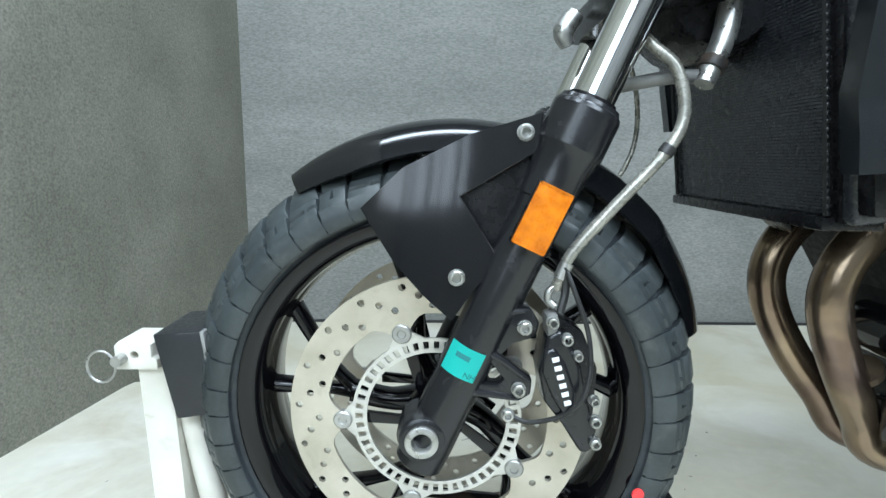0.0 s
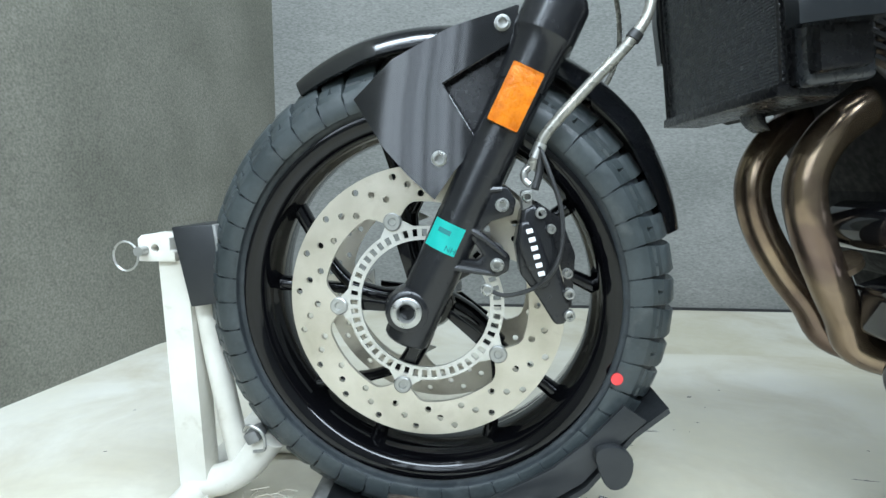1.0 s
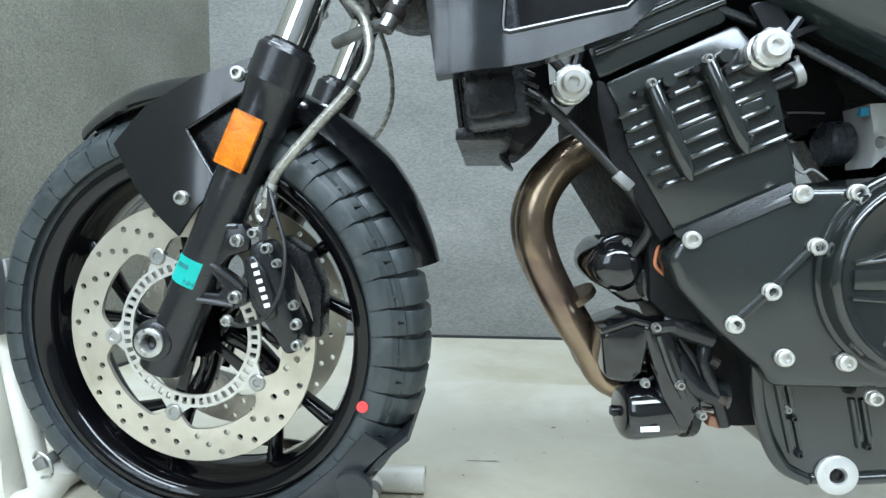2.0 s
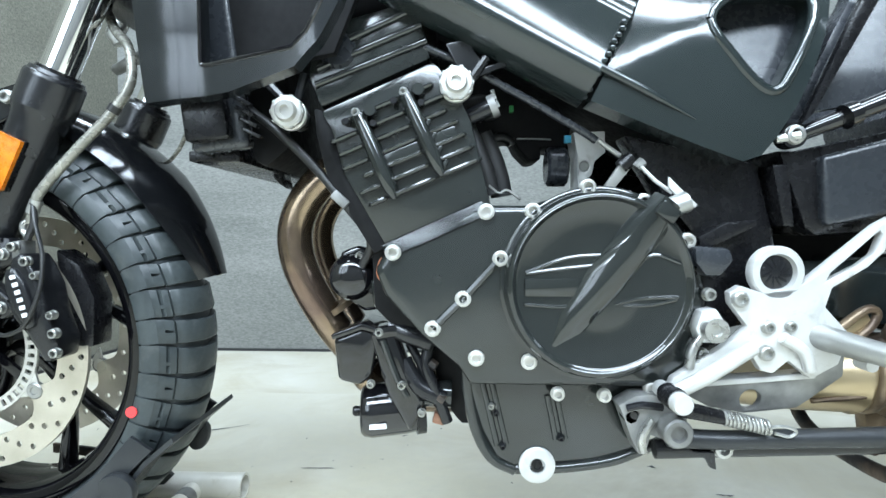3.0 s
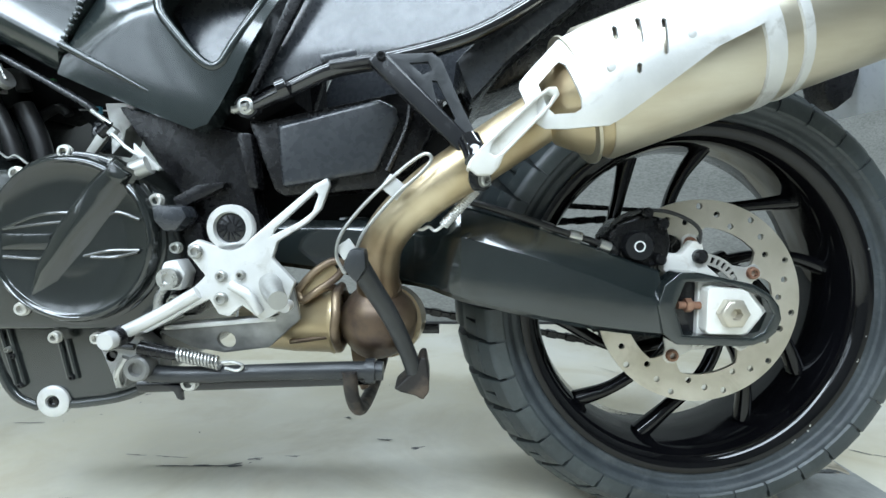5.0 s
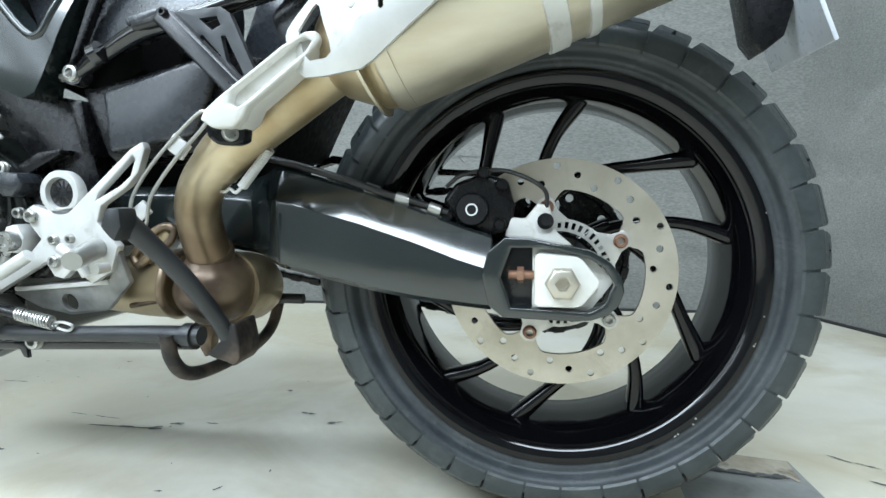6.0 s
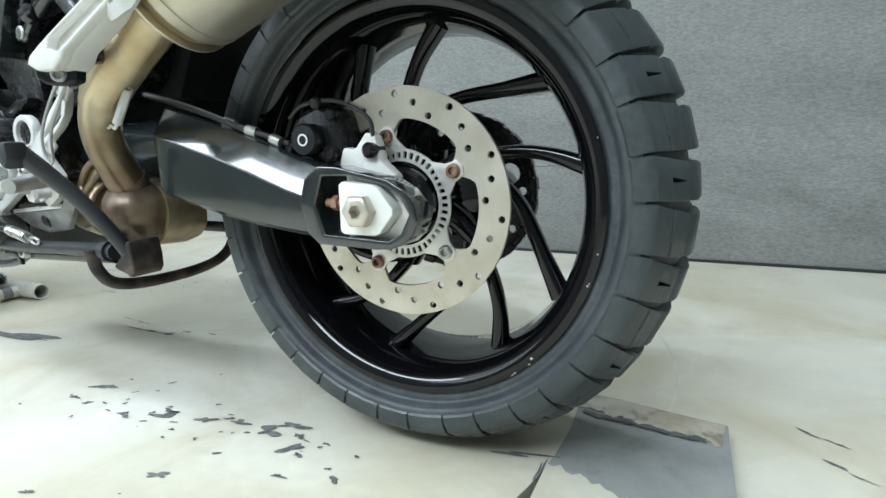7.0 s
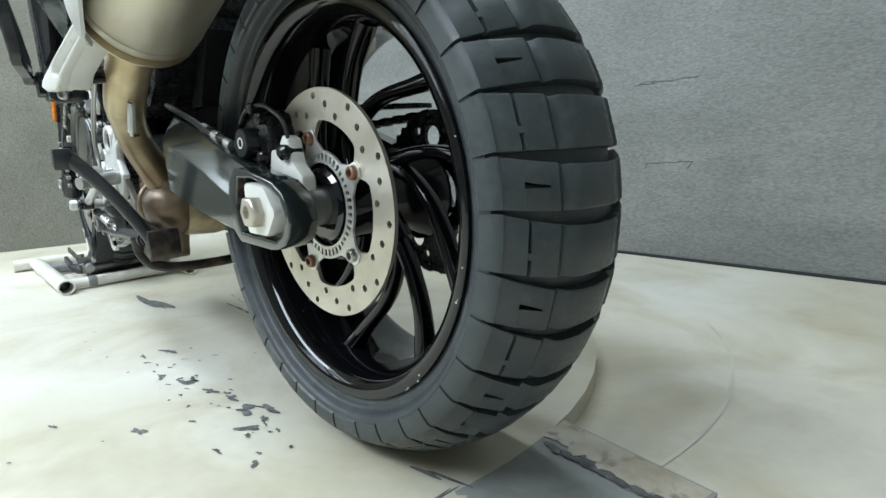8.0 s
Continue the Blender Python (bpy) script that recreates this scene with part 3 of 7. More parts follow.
for side in (-1, 1):
    foot = Vector((-0.003 if side < 0 else 0.009, side * 0.086, 0.268))
    pts = [(-0.004, 0.0225), (-0.001, 0.0252), (0.02, 0.0262), (0.10, 0.0258), (0.2, 0.0258), (0.292, 0.0260), (0.2930, 0.0278), (0.300, 0.0280), (0.318, 0.0283), (0.336, 0.0298), (0.344, 0.0318), (0.347, 0.0330), (0.383, 0.0330), (0.3865, 0.0318), (0.388, 0.0300), (0.392, 0.0285), (0.393, 0.025)]
    leg = part("fork_leg", tube([along(foot, d) for d, _ in pts], [r for _, r in pts], 28, 1), SATIN, bike, "satin black fork lower leg", sharp=14)
    part("stanchion", tube([along(foot, d) for d in (0.38, 0.6)], 0.0205, 28, 1), CHROME, leg, "polished chrome fork tube")
    part("dust_seal", tube([along(foot, 0.388), along(foot, 0.396)], 0.0235, 24, 1), DARK, leg)
    axle = Vector((0.0 if side < 0 else 0.012, side * 0.086, 0.302))
    part("axle_clamp", lathe([(0.024, 0.02), (0.0255, -0.014), (0.0225, -0.026), (0.0195, -0.028), (0.0165, -0.028), (0.0105, -0.026), (0.0105, 0.0), (0, 0.0)] if side < 0 else [(0.026, -0.02), (0.028, 0.014), (0.02, 0.028), (0, 0.028)], axle, 28), SATIN, leg)
    if side < 0:
        part("axle_end", lathe([(0.0165, -0.026), (0.0165, -0.0315), (0.0150, -0.0325), (0.0105, -0.0325), (0.0088, -0.030), (0.0088, -0.008), (0, -0.008)], axle, 28), BOLT, leg, "hollow silver axle end")
        tilt = math.degrees(math.atan2(RAKE.x, RAKE.z))
        mid = Vector((0.1085, -0.1165, 0.522))
        part("reflector", box((0, 0, 0), (0.033, 0.006, 0.061), 0.0015), AMBER, leg, "rectangular amber reflector", pose(*mid, 0, tilt + 1, 0))
        for dx, dz, w, h in ((0.0158, 0, 0.0014, 0.061), (-0.0158, 0, 0.0014, 0.061), (0, 0.0298, 0.033, 0.0014), (0, -0.0298, 0.033, 0.0014)):
            part("reflector_rim", box((dx, -0.003, dz), (w, 0.0014, h), 0), AMBER, leg, "", pose(*mid, 0, tilt + 1, 0))
        part("reflector_back", box((0, 0, 0), (0.034, 0.010, 0.062), 0.001), DARK, leg, "", pose(mid.x, -0.110, mid.z, 0, tilt + 1, 0))
        st, nrm = [], Vector((-RAKE.z, 0, RAKE.x))
        for k in range(9):
            a = radians(-62 + 84 * k / 8)
            o = nrm * (-math.sin(a) * 0.0266) + Vector((0, -math.cos(a) * 0.0266, 0))
            st.append([along(foot, 0.106) + o, along(foot, 0.137) + o])
        bm = bmesh.new()
        vs = [[bm.verts.new(p) for p in pair] for pair in st]
        for a, b in zip(vs, vs[1:]):
            bm.faces.new((a[0], b[0], b[1], a[1]))
        bmesh.ops.solidify(bm, geom=bm.faces[:], thickness=0.0004)
        part("date_sticker", bm, TEAL, leg, "turquoise paper sticker with faded writing")
        for k, (d, a0, a1) in enumerate(((0.1245, -38, -6),)):
            bm = bmesh.new()
            row = []
            for j in range(5):
                a = radians(a0 + (a1 - a0) * j / 4)
                o = nrm * (-math.sin(a) * 0.0272) + Vector((0, -math.cos(a) * 0.0272, 0))
                row.append([bm.verts.new(along(foot, d) + o), bm.verts.new(along(foot, d + 0.005) + o)])
            for p, q in zip(row, row[1:]):
                bm.faces.new((p[0], q[0], q[1], p[1]))
            part("print_bar", bm, INK, leg)
        words = bpy.data.curves.new("sticker_letters", "FONT")
        words.body, words.size = "NH", 0.0085
        holder = bpy.data.objects.new("sticker_letters", words)
        me = bpy.data.meshes.new_from_object(holder)
        bpy.data.objects.remove(holder)
        for v in me.vertices:
            a = radians(-6) + v.co.x / 0.0272
            v.co = along(foot, 0.1085 + v.co.y) + nrm * (-math.sin(a) * 0.0272) + Vector((0, -math.cos(a) * 0.0272, 0))
        me.materials.append(INK)
        link(new("sticker_letters", me), leg, WORLD)
        # caliper lugs
        lug = [(0.045, 0.40), (0.083, 0.436), (0.104, 0.434), (0.113, 0.42), (0.110, 0.405), (0.088, 0.398), (0.075, 0.385), (0.108, 0.362), (0.107, 0.346), (0.095, 0.339), (0.03, 0.347), (0.02, 0.36)]
        part("caliper_lug", prism(lug, -0.103, -0.083, 0.003, [[(0.052, 0.378), (0.068, 0.378), (0.08, 0.362), (0.074, 0.356), (0.05, 0.358)]]), SATIN, leg, "cast black mounting lug")
        for web in ([(0.050, 0.402), (0.078, 0.428), (0.098, 0.432)], [(0.040, 0.400), (0.072, 0.386), (0.104, 0.362)], [(0.022, 0.352), (0.060, 0.348), (0.092, 0.343)]):
            part("lug_web", tube([(x, -0.103, z) for x, z in web], [0.003, 0.0042, 0.003], 8, 4), SATIN, leg)
        for x, z in ((0.0985, 0.4155), (0.0945, 0.3525)):
            part("mount_bolt", bolt((x, -0.103, z), 0.0066, 0.008), BOLT, leg)

# front mudguard
GC = Vector((0.014, 0, 0.300))
bm = bmesh.new()
rows = []
for i in range(41):
    f = i / 40
    a = radians(122 - 106 * f)
    half = 0.068 * min(1, (0.25 + 4.5 * f) ** 0.6, (0.30 + 3.0 * (1 - f)) ** 0.7)
    R0 = 0.302 + 0.022 * math.sin(min(1, f * 1.6) * math.pi / 2) - 0.012 * max(0, f - 0.75) / 0.25
    row = []
    for j in range(17):
        v = -1 + 2 * j / 16
        rr = R0 - 0.034 * abs(v) ** 2.6 * (0.35 + 0.65 * min(1, half / 0.06))
        row.append(bm.verts.new(GC + Vector((rr * math.cos(a), half * v, rr * math.sin(a)))))
    rows.append(row)
for r, s in zip(rows, rows[1:]):
    for j in range(16):
        bm.faces.new((r[j], r[j + 1], s[j + 1], s[j]))
bmesh.ops.recalc_face_normals(bm, faces=bm.faces[:])
bmesh.ops.solidify(bm, geom=bm.faces[:], thickness=0.0035)
guard = part("front_mudguard", bm, WING, bike, "gloss black front mudguard", sharp=50)
wing = [(0.110, 0.618), (0.106, 0.583), (0.070, 0.562), (0.034, 0.540), (0.052, 0.510), (0.073, 0.477), (0.050, 0.452), (0.028, 0.420), (0.0, 0.444), (-0.028, 0.474), (-0.062, 0.526), (-0.02, 0.566), (0.044, 0.598)]


def wing_bulge(x, z):
    d = z - 0.560 - 0.5 * (x - 0.034)
    return 0.95 * (0.078 - x) * abs(0.078 - x) + 0.022 * (math.sqrt(d * d + 0.03 ** 2) + d) + 0.08 * (z - 0.5)


part("side_wing", prism(wing, -0.096, -0.092, 0.0, warp=wing_bulge, grid=0.005), WING, guard, "gloss black mudguard side wing", sharp=50)
notch = [(0.110, 0.618), (0.106, 0.583), (0.070, 0.562), (0.034, 0.540), (0.052, 0.510), (0.073, 0.477)]
part("rolled_edge", tube([(x, -0.0925 + wing_bulge(x, z), z) for x, z in notch], 0.0026, 12, 1), GLOSS, guard, "rolled edge of the wing")
part("wing_inner", prism([(0.11, 0.60), (0.03, 0.545), (0.07, 0.47), (0.05, 0.44), (0.10, 0.45), (0.16, 0.58)], -0.078, -0.072, 0.001), DARK, guard)
for x, z in ((0.0955, 0.600), (0.0325, 0.4625)):
    part("guard_bolt", bolt((x, -0.0965 + wing_bulge(x, z), z), 0.0075, 0.006), BOLT, guard)

# front caliper, hose and sensor lead
cal = part("front_caliper", prism([(0.118, 0.412), (0.131, 0.418), (0.142, 0.402), (0.152, 0.380), (0.158, 0.350), (0.170, 0.316), (0.166, 0.294), (0.155, 0.292), (0.136, 0.322), (0.118, 0.345), (0.112, 0.376)], -0.118, -0.074, 0.007, segments=3), SATIN, bike, "black front brake caliper")
part("caliper_cap", prism([(0.114, 0.398), (0.124, 0.402), (0.136, 0.385), (0.147, 0.356), (0.148, 0.334), (0.138, 0.330), (0.124, 0.352), (0.114, 0.376)], -0.123, -0.112, 0.005, segments=3), SATIN, cal)
part("caliper_inner", prism([(0.135, 0.42), (0.165, 0.40), (0.182, 0.36), (0.18, 0.30), (0.16, 0.30), (0.14, 0.36)], -0.070, -0.032, 0.004), DARK, cal)
for k in range(6):
    x, z = 0.1250 + 0.0026 * k, 0.3900 - 0.0086 * k
    part("logo_mark", prism([(x - 0.0036, z + 0.0018), (x + 0.0030, z + 0.0036), (x + 0.0042, z - 0.0010), (x - 0.0022, z - 0.0028)], -0.1240, -0.1228, 0.0008), WHITEINK, cal, "small white printed block")
part("bleed_block", prism([(0.117, 0.43), (0.128, 0.432), (0.128, 0.405), (0.119, 0.405)], -0.116, -0.09, 0.003), STANDGREY, cal)
for x, z, r in ((0.1225, 0.4245, 0.0055), (0.1365, 0.408, 0.0055), (0.1475, 0.392, 0.0045), (0.1655, 0.347, 0.0048), (0.1675, 0.326, 0.0055), (0.1685, 0.3035, 0.0055)):
    part("caliper_bolt", bolt((x, -0.115, z), r, 0.008), BOLT, cal)
part("sensor_bolt", bolt((0.0845, -0.104, 0.326), 0.006, 0.006), BOLT, cal)
hose = part("brake_hose", tube([(0.128, -0.098, 0.452), (0.133, -0.1, 0.468), (0.143, -0.1, 0.490), (0.184, -0.098, 0.537), (0.226, -0.094, 0.583), (0.243, -0.088, 0.618), (0.236, -0.08, 0.660), (0.214, -0.07, 0.684), (0.19, -0.05, 0.72)], 0.0058, 12), HOSE, bike, "braided brake hose under a clear sleeve")
part("banjo", tube([(0.128, -0.098, 0.456), (0.121, -0.1, 0.450), (0.121, -0.1, 0.442), (0.127, -0.102, 0.436)], 0.004, 10), BOLT, hose)
part("hose_clip", tube([(0.2245, -0.094, 0.581), (0.2295, -0.094, 0.588)], 0.0075, 12, 1), CABLE, hose)
part("hose_end", tube([(0.131, -0.1, 0.463), (0.137, -0.1, 0.478)], 0.0068, 12, 1), BOLT, hose)
part("sensor_lead", tube([(0.135, -0.103, 0.475), (0.144, -0.112, 0.45), (0.156, -0.118, 0.415), (0.158, -0.125, 0.38), (0.15, -0.128, 0.352), (0.132, -0.12, 0.332), (0.105, -0.112, 0.322), (0.088, -0.106, 0.325)], 0.0024, 8), CABLE, bike, "thin black wheel-speed lead")
part("sensor_lead", tube([(0.135, -0.103, 0.475), (0.136, -0.104, 0.452), (0.131, -0.108, 0.432)], 0.004, 8), CABLE, bike)
part("brake_line", tube([(0.206, 0.045, 0.53), (0.232, 0.045, 0.56), (0.246, 0.045, 0.60), (0.242, 0.04, 0.65), (0.225, 0.035, 0.70)], 0.003, 8), HOSE, bike, "thin grey brake line")

# steering parts above the wheel
yoke = part("lower_yoke", prism([(0.17, 0.745), (0.26, 0.75), (0.30, 0.735), (0.26, 0.72), (0.18, 0.715)], -0.115, 0.115, 0.01), SATIN, bike, "black lower fork yoke")
part("yoke_clamp", tube([(0.158, 0.03, 0.70), (0.152, 0.03, 0.715), (0.165, 0.03, 0.735)], [0.008, 0.012, 0.010], 12), BOLT, yoke)
horn = part("hose_joint", tube([(0.2860, -0.07, 0.72), (0.2800, -0.075, 0.69), (0.2680, -0.08, 0.662), (0.2600, -0.085, 0.645)], [0.011, 0.011, 0.010, 0.009], 14), BOLT, bike, "bright hose joint with a brown collar")
part("collar", tube([(0.2715, -0.0785, 0.668), (0.2670, -0.0805, 0.659)], 0.0125, 14, 1), RUSTY, horn)
part("side_pipe", tube([(0.2620, -0.083, 0.652), (0.2390, -0.06, 0.655), (0.19, -0.03, 0.648)], 0.007, 10), STANDGREY, horn)
part("cowl_backing", prism([(0.375, 0.60), (0.50, 0.625), (0.53, 0.70), (0.53, 0.82), (0.375, 0.82)], -0.168, -0.155, 0.002), MATTE, bike)
part("steering_head", prism([(0.385, 0.665), (0.60, 0.70), (0.64, 0.80), (0.385, 0.83)], -0.10, 0.10, 0.01), MATTE, bike, "black steering head and wiring behind the cowl")
part("neck_shell", lathe([(0.0, -0.06), (0.05, -0.06), (0.062, -0.03), (0.062, 0.03), (0.05, 0.06), (0, 0.06)], (0.285, 0, 0.735), 24), DARK, bike)

# radiator, leaning back at its foot
lean = lambda z: 0.336 + (0.64 - z) * 0.13
rad = part("radiator", loft([[(lean(z), y, z), (lean(z) + 0.045, y, z), (lean(z) + 0.045, -y, z), (lean(z), -y, z)] for z, y in ((0.527, -0.155), (0.82, -0.165))]), DARK, bike, "black finned radiator core")
bm = bmesh.new()
for k in range(92):
    z = 0.532 + k * 0.0031
    box((lean(z) - 0.0003, 0, z), (0.0014, 0.29, 0.0019), 0, bm=bm)
tagged(part("fin_matrix", bm, PLASTIC, rad, "rows of thin dark cooling fins"), kind="stuff")
for s in (-1, 1):
    part("side_tank", box((0.365, s * 0.160, 0.67), (0.060, 0.022, 0.29), 0.008, (0, -7.4, 0), segments=4), PLASTIC, rad)
    part("tank_ribs", tube([(lean(0.53) - 0.004, s * 0.146, 0.53), (lean(0.8) - 0.004, s * 0.146, 0.8)], 0.003, 6, 1), SATIN, rad)
bm = bmesh.new()
for k in range(44):
    z = 0.532 + k * 0.0064
    for y in (-0.147, 0.147):
        box((lean(z) - 0.004, y, z), (0.004, 0.005, 0.0034), 0.0007, bm=bm, segments=1)
tagged(part("crimp_seam", bm, SATIN, rad, "row of small crimped tabs"), kind="stuff")
part("bottom_edge", box((0.368, 0, 0.523), (0.055, 0.30, 0.012), 0.003), DARK, rad)
part("fan_shroud", prism([(0.385, 0.66), (0.43, 0.64), (0.44, 0.54), (0.41, 0.515), (0.385, 0.53)], -0.11, 0.11, 0.008), MATTE, rad)
part("side_box", box((0.373, -0.172, 0.562), (0.044, 0.03, 0.055), 0.005, (0, -8, 0)), DARK, rad)
for k in range(5):
    part("box_rib", box((0.402 + 0.0035 * k, -0.166, 0.588 - 0.011 * k), (0.020, 0.012, 0.004), 0.001, (0, 25, 0)), SATIN, rad)
part("rubber_tab", prism([(0.384, 0.527), (0.402, 0.527), (0.398, 0.512), (0.405, 0.498), (0.394, 0.505), (0.388, 0.512)], -0.02, 0.02, 0.002), DARK, rad)
cowl = [(0.326, 0.566), (0.4137, 0.573), (0.481, 0.590), (0.5026, 0.611), (0.5227, 0.644), (0.54, 0.69), (0.55, 0.82), (0.33, 0.82), (0.316, 0.70), (0.318, 0.625)]
hole = [(0.385, 0.600), (0.390, 0.5985), (0.479, 0.607), (0.493, 0.620), (0.507, 0.644), (0.52, 0.69), (0.525, 0.78), (0.40, 0.78), (0.388, 0.68), (0.384, 0.605)]


def cowl_flare(x, z):
    return 0.30 * min(0.11, max(0.0, x - 0.385)) + 0.16 * max(0.0, z - 0.62) - 4.0 * max(0.0, 0.372 - x) ** 2 - 1.2 * max(0.0, 0.608 - z) ** 2


for s in (-1, 1):
    if s > 0:
        cowl, hole = [[(x + 0.02, max(z, 0.0) + 0.05) for x, z in ring] for ring in (cowl, hole)]
    shell = part("radiator_cowl", prism(cowl, s * 0.213, s * 0.193, 0.004, [hole], segments=2, warp=lambda x, z, s=s: s * cowl_flare(x, z), grid=0.008), COWL, bike, "gloss black open radiator cowl")
    part("hole_rim", tube([(x, s * (0.2125 + cowl_flare(x, z)), z) for x, z in hole + hole[:1]], 0.0022, 8, 1), GLOSS, shell)

# ---- engine ----
eng = part("engine", prism([(0.551, 0.423), (0.654, 0.472), (0.700, 0.472), (0.727, 0.481), (0.809, 0.482), (0.864, 0.441), (0.883, 0.380), (0.876, 0.319), (0.847, 0.285), (0.640, 0.285), (0.627, 0.305), (0.591, 0.335), (0.551, 0.378), (0.540, 0.405)], -0.166, 0.14, 0.010, segments=3), ENGINE, bike, "black twin-cylinder engine block")
part("sump", prism([(0.630, 0.302), (0.850, 0.290), (0.832, 0.222), (0.825, 0.212), (0.775, 0.197), (0.690, 0.188), (0.668, 0.200), (0.652, 0.231)], -0.143, 0.12, 0.008, segments=3), ENGINE, eng, "black oil sump")
for x0, z0, x1, z1 in ((0.655, 0.298, 0.675, 0.215), (0.728, 0.27, 0.738, 0.222)):
    part("sump_rib", tube([(x0 - 0.005, -0.144, z0), (x1 - 0.005, -0.144, z1)], 0.0032, 8, 1), ENGINE, eng)
    part("sump_rib", tube([(x0 + 0.005, -0.144, z0), (x1 + 0.005, -0.144, z1)], 0.0032, 8, 1), ENGINE, eng)
part("cylinder", prism([(0.505, 0.505), (0.493, 0.549), (0.481, 0.570), (0.600, 0.622), (0.622, 0.598), (0.640, 0.560), (0.662, 0.470), (0.552, 0.425)], -0.152, 0.13, 0.006), ENGINE, eng, "black cylinder block")
part("head_cover", prism([(0.478, 0.575), (0.598, 0.628), (0.590, 0.655), (0.575, 0.69), (0.47, 0.66), (0.465, 0.61)], -0.140, 0.12, 0.008), ENGINE, eng, "black cylinder head cover")
for k in range(3):
    part("cover_rib", tube([(0.474 + 0.002 * k, -0.140, 0.600 + 0.017 * k), (0.592 - 0.006 * k, -0.140, 0.646 + 0.017 * k)], 0.0042, 10, 1), COVER, eng)
part("cover_cap", lathe([(0, -0.014), (0.017, -0.014), (0.021, -0.009), (0.021, 0.01)], (0.497, -0.13, 0.637), 24), PLASTIC, eng, "grey round cap")
part("cap_block", box((0.522, -0.125, 0.655), (0.035, 0.02, 0.02), 0.004, (0, -25, 0)), PLASTIC, eng)
for x0, z0, x1, z1 in ((0.522, 0.566, 0.561, 0.478), (0.571, 0.587, 0.610, 0.502)):
    part("cylinder_post", tube([(x0 + (x1 - x0) * f, -0.160, z0 + (z1 - z0) * f) for f in (0, 0.04, 0.75, 0.9, 1)], [0.0062, 0.0078, 0.0078, 0.0062, 0.002], 14, 1), COVER, eng)
    part("post_bolt", bolt((x0 - 0.001, -0.163, z0), 0.0042, 0.005), BOLT, eng)
    for dx, dz in ((-0.011, -0.009), (0.014, -0.001), (0.017, -0.011)):
        part("post_stud", tube([(x0 + dx, -0.150, z0 + dz), (x0 + dx, -0.166, z0 + dz)], [0.0042, 0.0034], 10, 1), SATIN, eng)
    part("post_nub", lathe([(0, -0.018), (0.006, -0.018), (0.007, 0)], (x0 + 0.014, -0.150, z0 + 0.002), 12), ENGINE, eng)


def fin(a, b, half, rise):
    """A cast cooling rib from a to b with a rounded crest and tapered ends."""
    d = (b - a).normalized()
    n = Vector((-d.z, 0, d.x))
    rings = []
    for f, w, h in ((0, 0.35, 0.25), (0.06, 0.8, 0.75), (0.16, 1, 1), (0.84, 1, 1), (0.94, 0.85, 0.9), (1, 0.5, 0.5)):
        o = a + (b - a) * f
        rings.append([o + n * (u * w * half) + Vector((0, -v * h * rise, 0)) for u, v in ((-1, -0.3), (-1, 0.5), (-0.75, 0.85), (0, 1), (0.75, 0.85), (1, 0.5), (1, -0.3))])
    return loft(rings)


D = Vector((0.0385, 0, -0.0865)).normalized()
for k, (left, right) in enumerate(((-0.018, 0.078), (-0.036, 0.084), (-0.034, 0.080), (-0.036, 0.086), (-0.020, 0.088), (-0.030, 0.090), (-0.026, 0.092))):
    p = Vector((0.541, -0.151, 0.5225)) + D * (-0.046 + 0.0150 * k)
    for x0, x1 in ((left, -0.006), (-0.006, 0.046), (0.046, right)):
        a, b = p + Vector((x0, 0, x0 * 0.42)), p + Vector((x1, 0, x1 * 0.42))
        part("cooling_rib", fin(a, b, 0.0026, 0.0095), COVER, eng)
for x0, x1 in ((0.001, 0.042), (0.056, 0.080)):
    a = Vector((0.541, 0, 0.5225)) + D * 0.0075
    n = Vector((D.x, 0, D.z)) * 0.0055
    quad = [a + Vector((x, 0, x * 0.42)) + n * k for x, k in ((x0, -1), (x1, -1), (x1, 1), (x0, 1))]
    part("rib_block", prism([(q.x, q.z) for q in quad], -0.158, -0.150, 0.002), ENGINE, eng)
for k in (2, 3, 4, 5):
    p = Vector((0.541, -0.156, 0.5225)) + D * (-0.046 + 0.0150 * k)
    for x in (-0.002, 0.052):
        part("rib_web", box(p + Vector((x + 0.006, 0, (x + 0.006) * 0.42)) + D * 0.006, (0.004, 0.008, 0.009), 0.0012, (0, 24, 0)), COVER, eng)
clutch = (0.768, 0, 0.3925)
part("clutch_cover", lathe([(0.099, -0.16), (0.099, -0.170), (0.0965, -0.1715), (0.0950, -0.1715), (0.0945, -0.176), (0.0930, -0.183), (0.0905, -0.187), (0.0880, -0.188), (0.0860, -0.1865), (0.0845, -0.1835), (0.0825, -0.1825), (0.04, -0.1840), (0, -0.1845)], clutch, 72), COVER, eng, "round black clutch cover with a raised diagonal bar")
part("cover_bar", loft([[(x - w * 0.55, -0.182, z + w * 0.38), (x - w * 0.28, -0.182 - h, z + w * 0.2), (x + w * 0.2, -0.182 - h, z - w * 0.14), (x + w * 0.55, -0.182, z - w * 0.38), (x, -0.176, z)] for x, z, w, h in ((0.722, 0.331, 0.004, 0.001), (0.740, 0.354, 0.024, 0.008), (0.772, 0.398, 0.033, 0.0125), (0.808, 0.445, 0.031, 0.013), (0.833, 0.476, 0.024, 0.010))]), COVER, eng, "raised tapering diagonal bar", sharp=50)
part("cover_bar_head", box((0.828, -0.188, 0.465), (0.022, 0.020, 0.016), 0.004, (0, 35, 0)), COVER, eng)
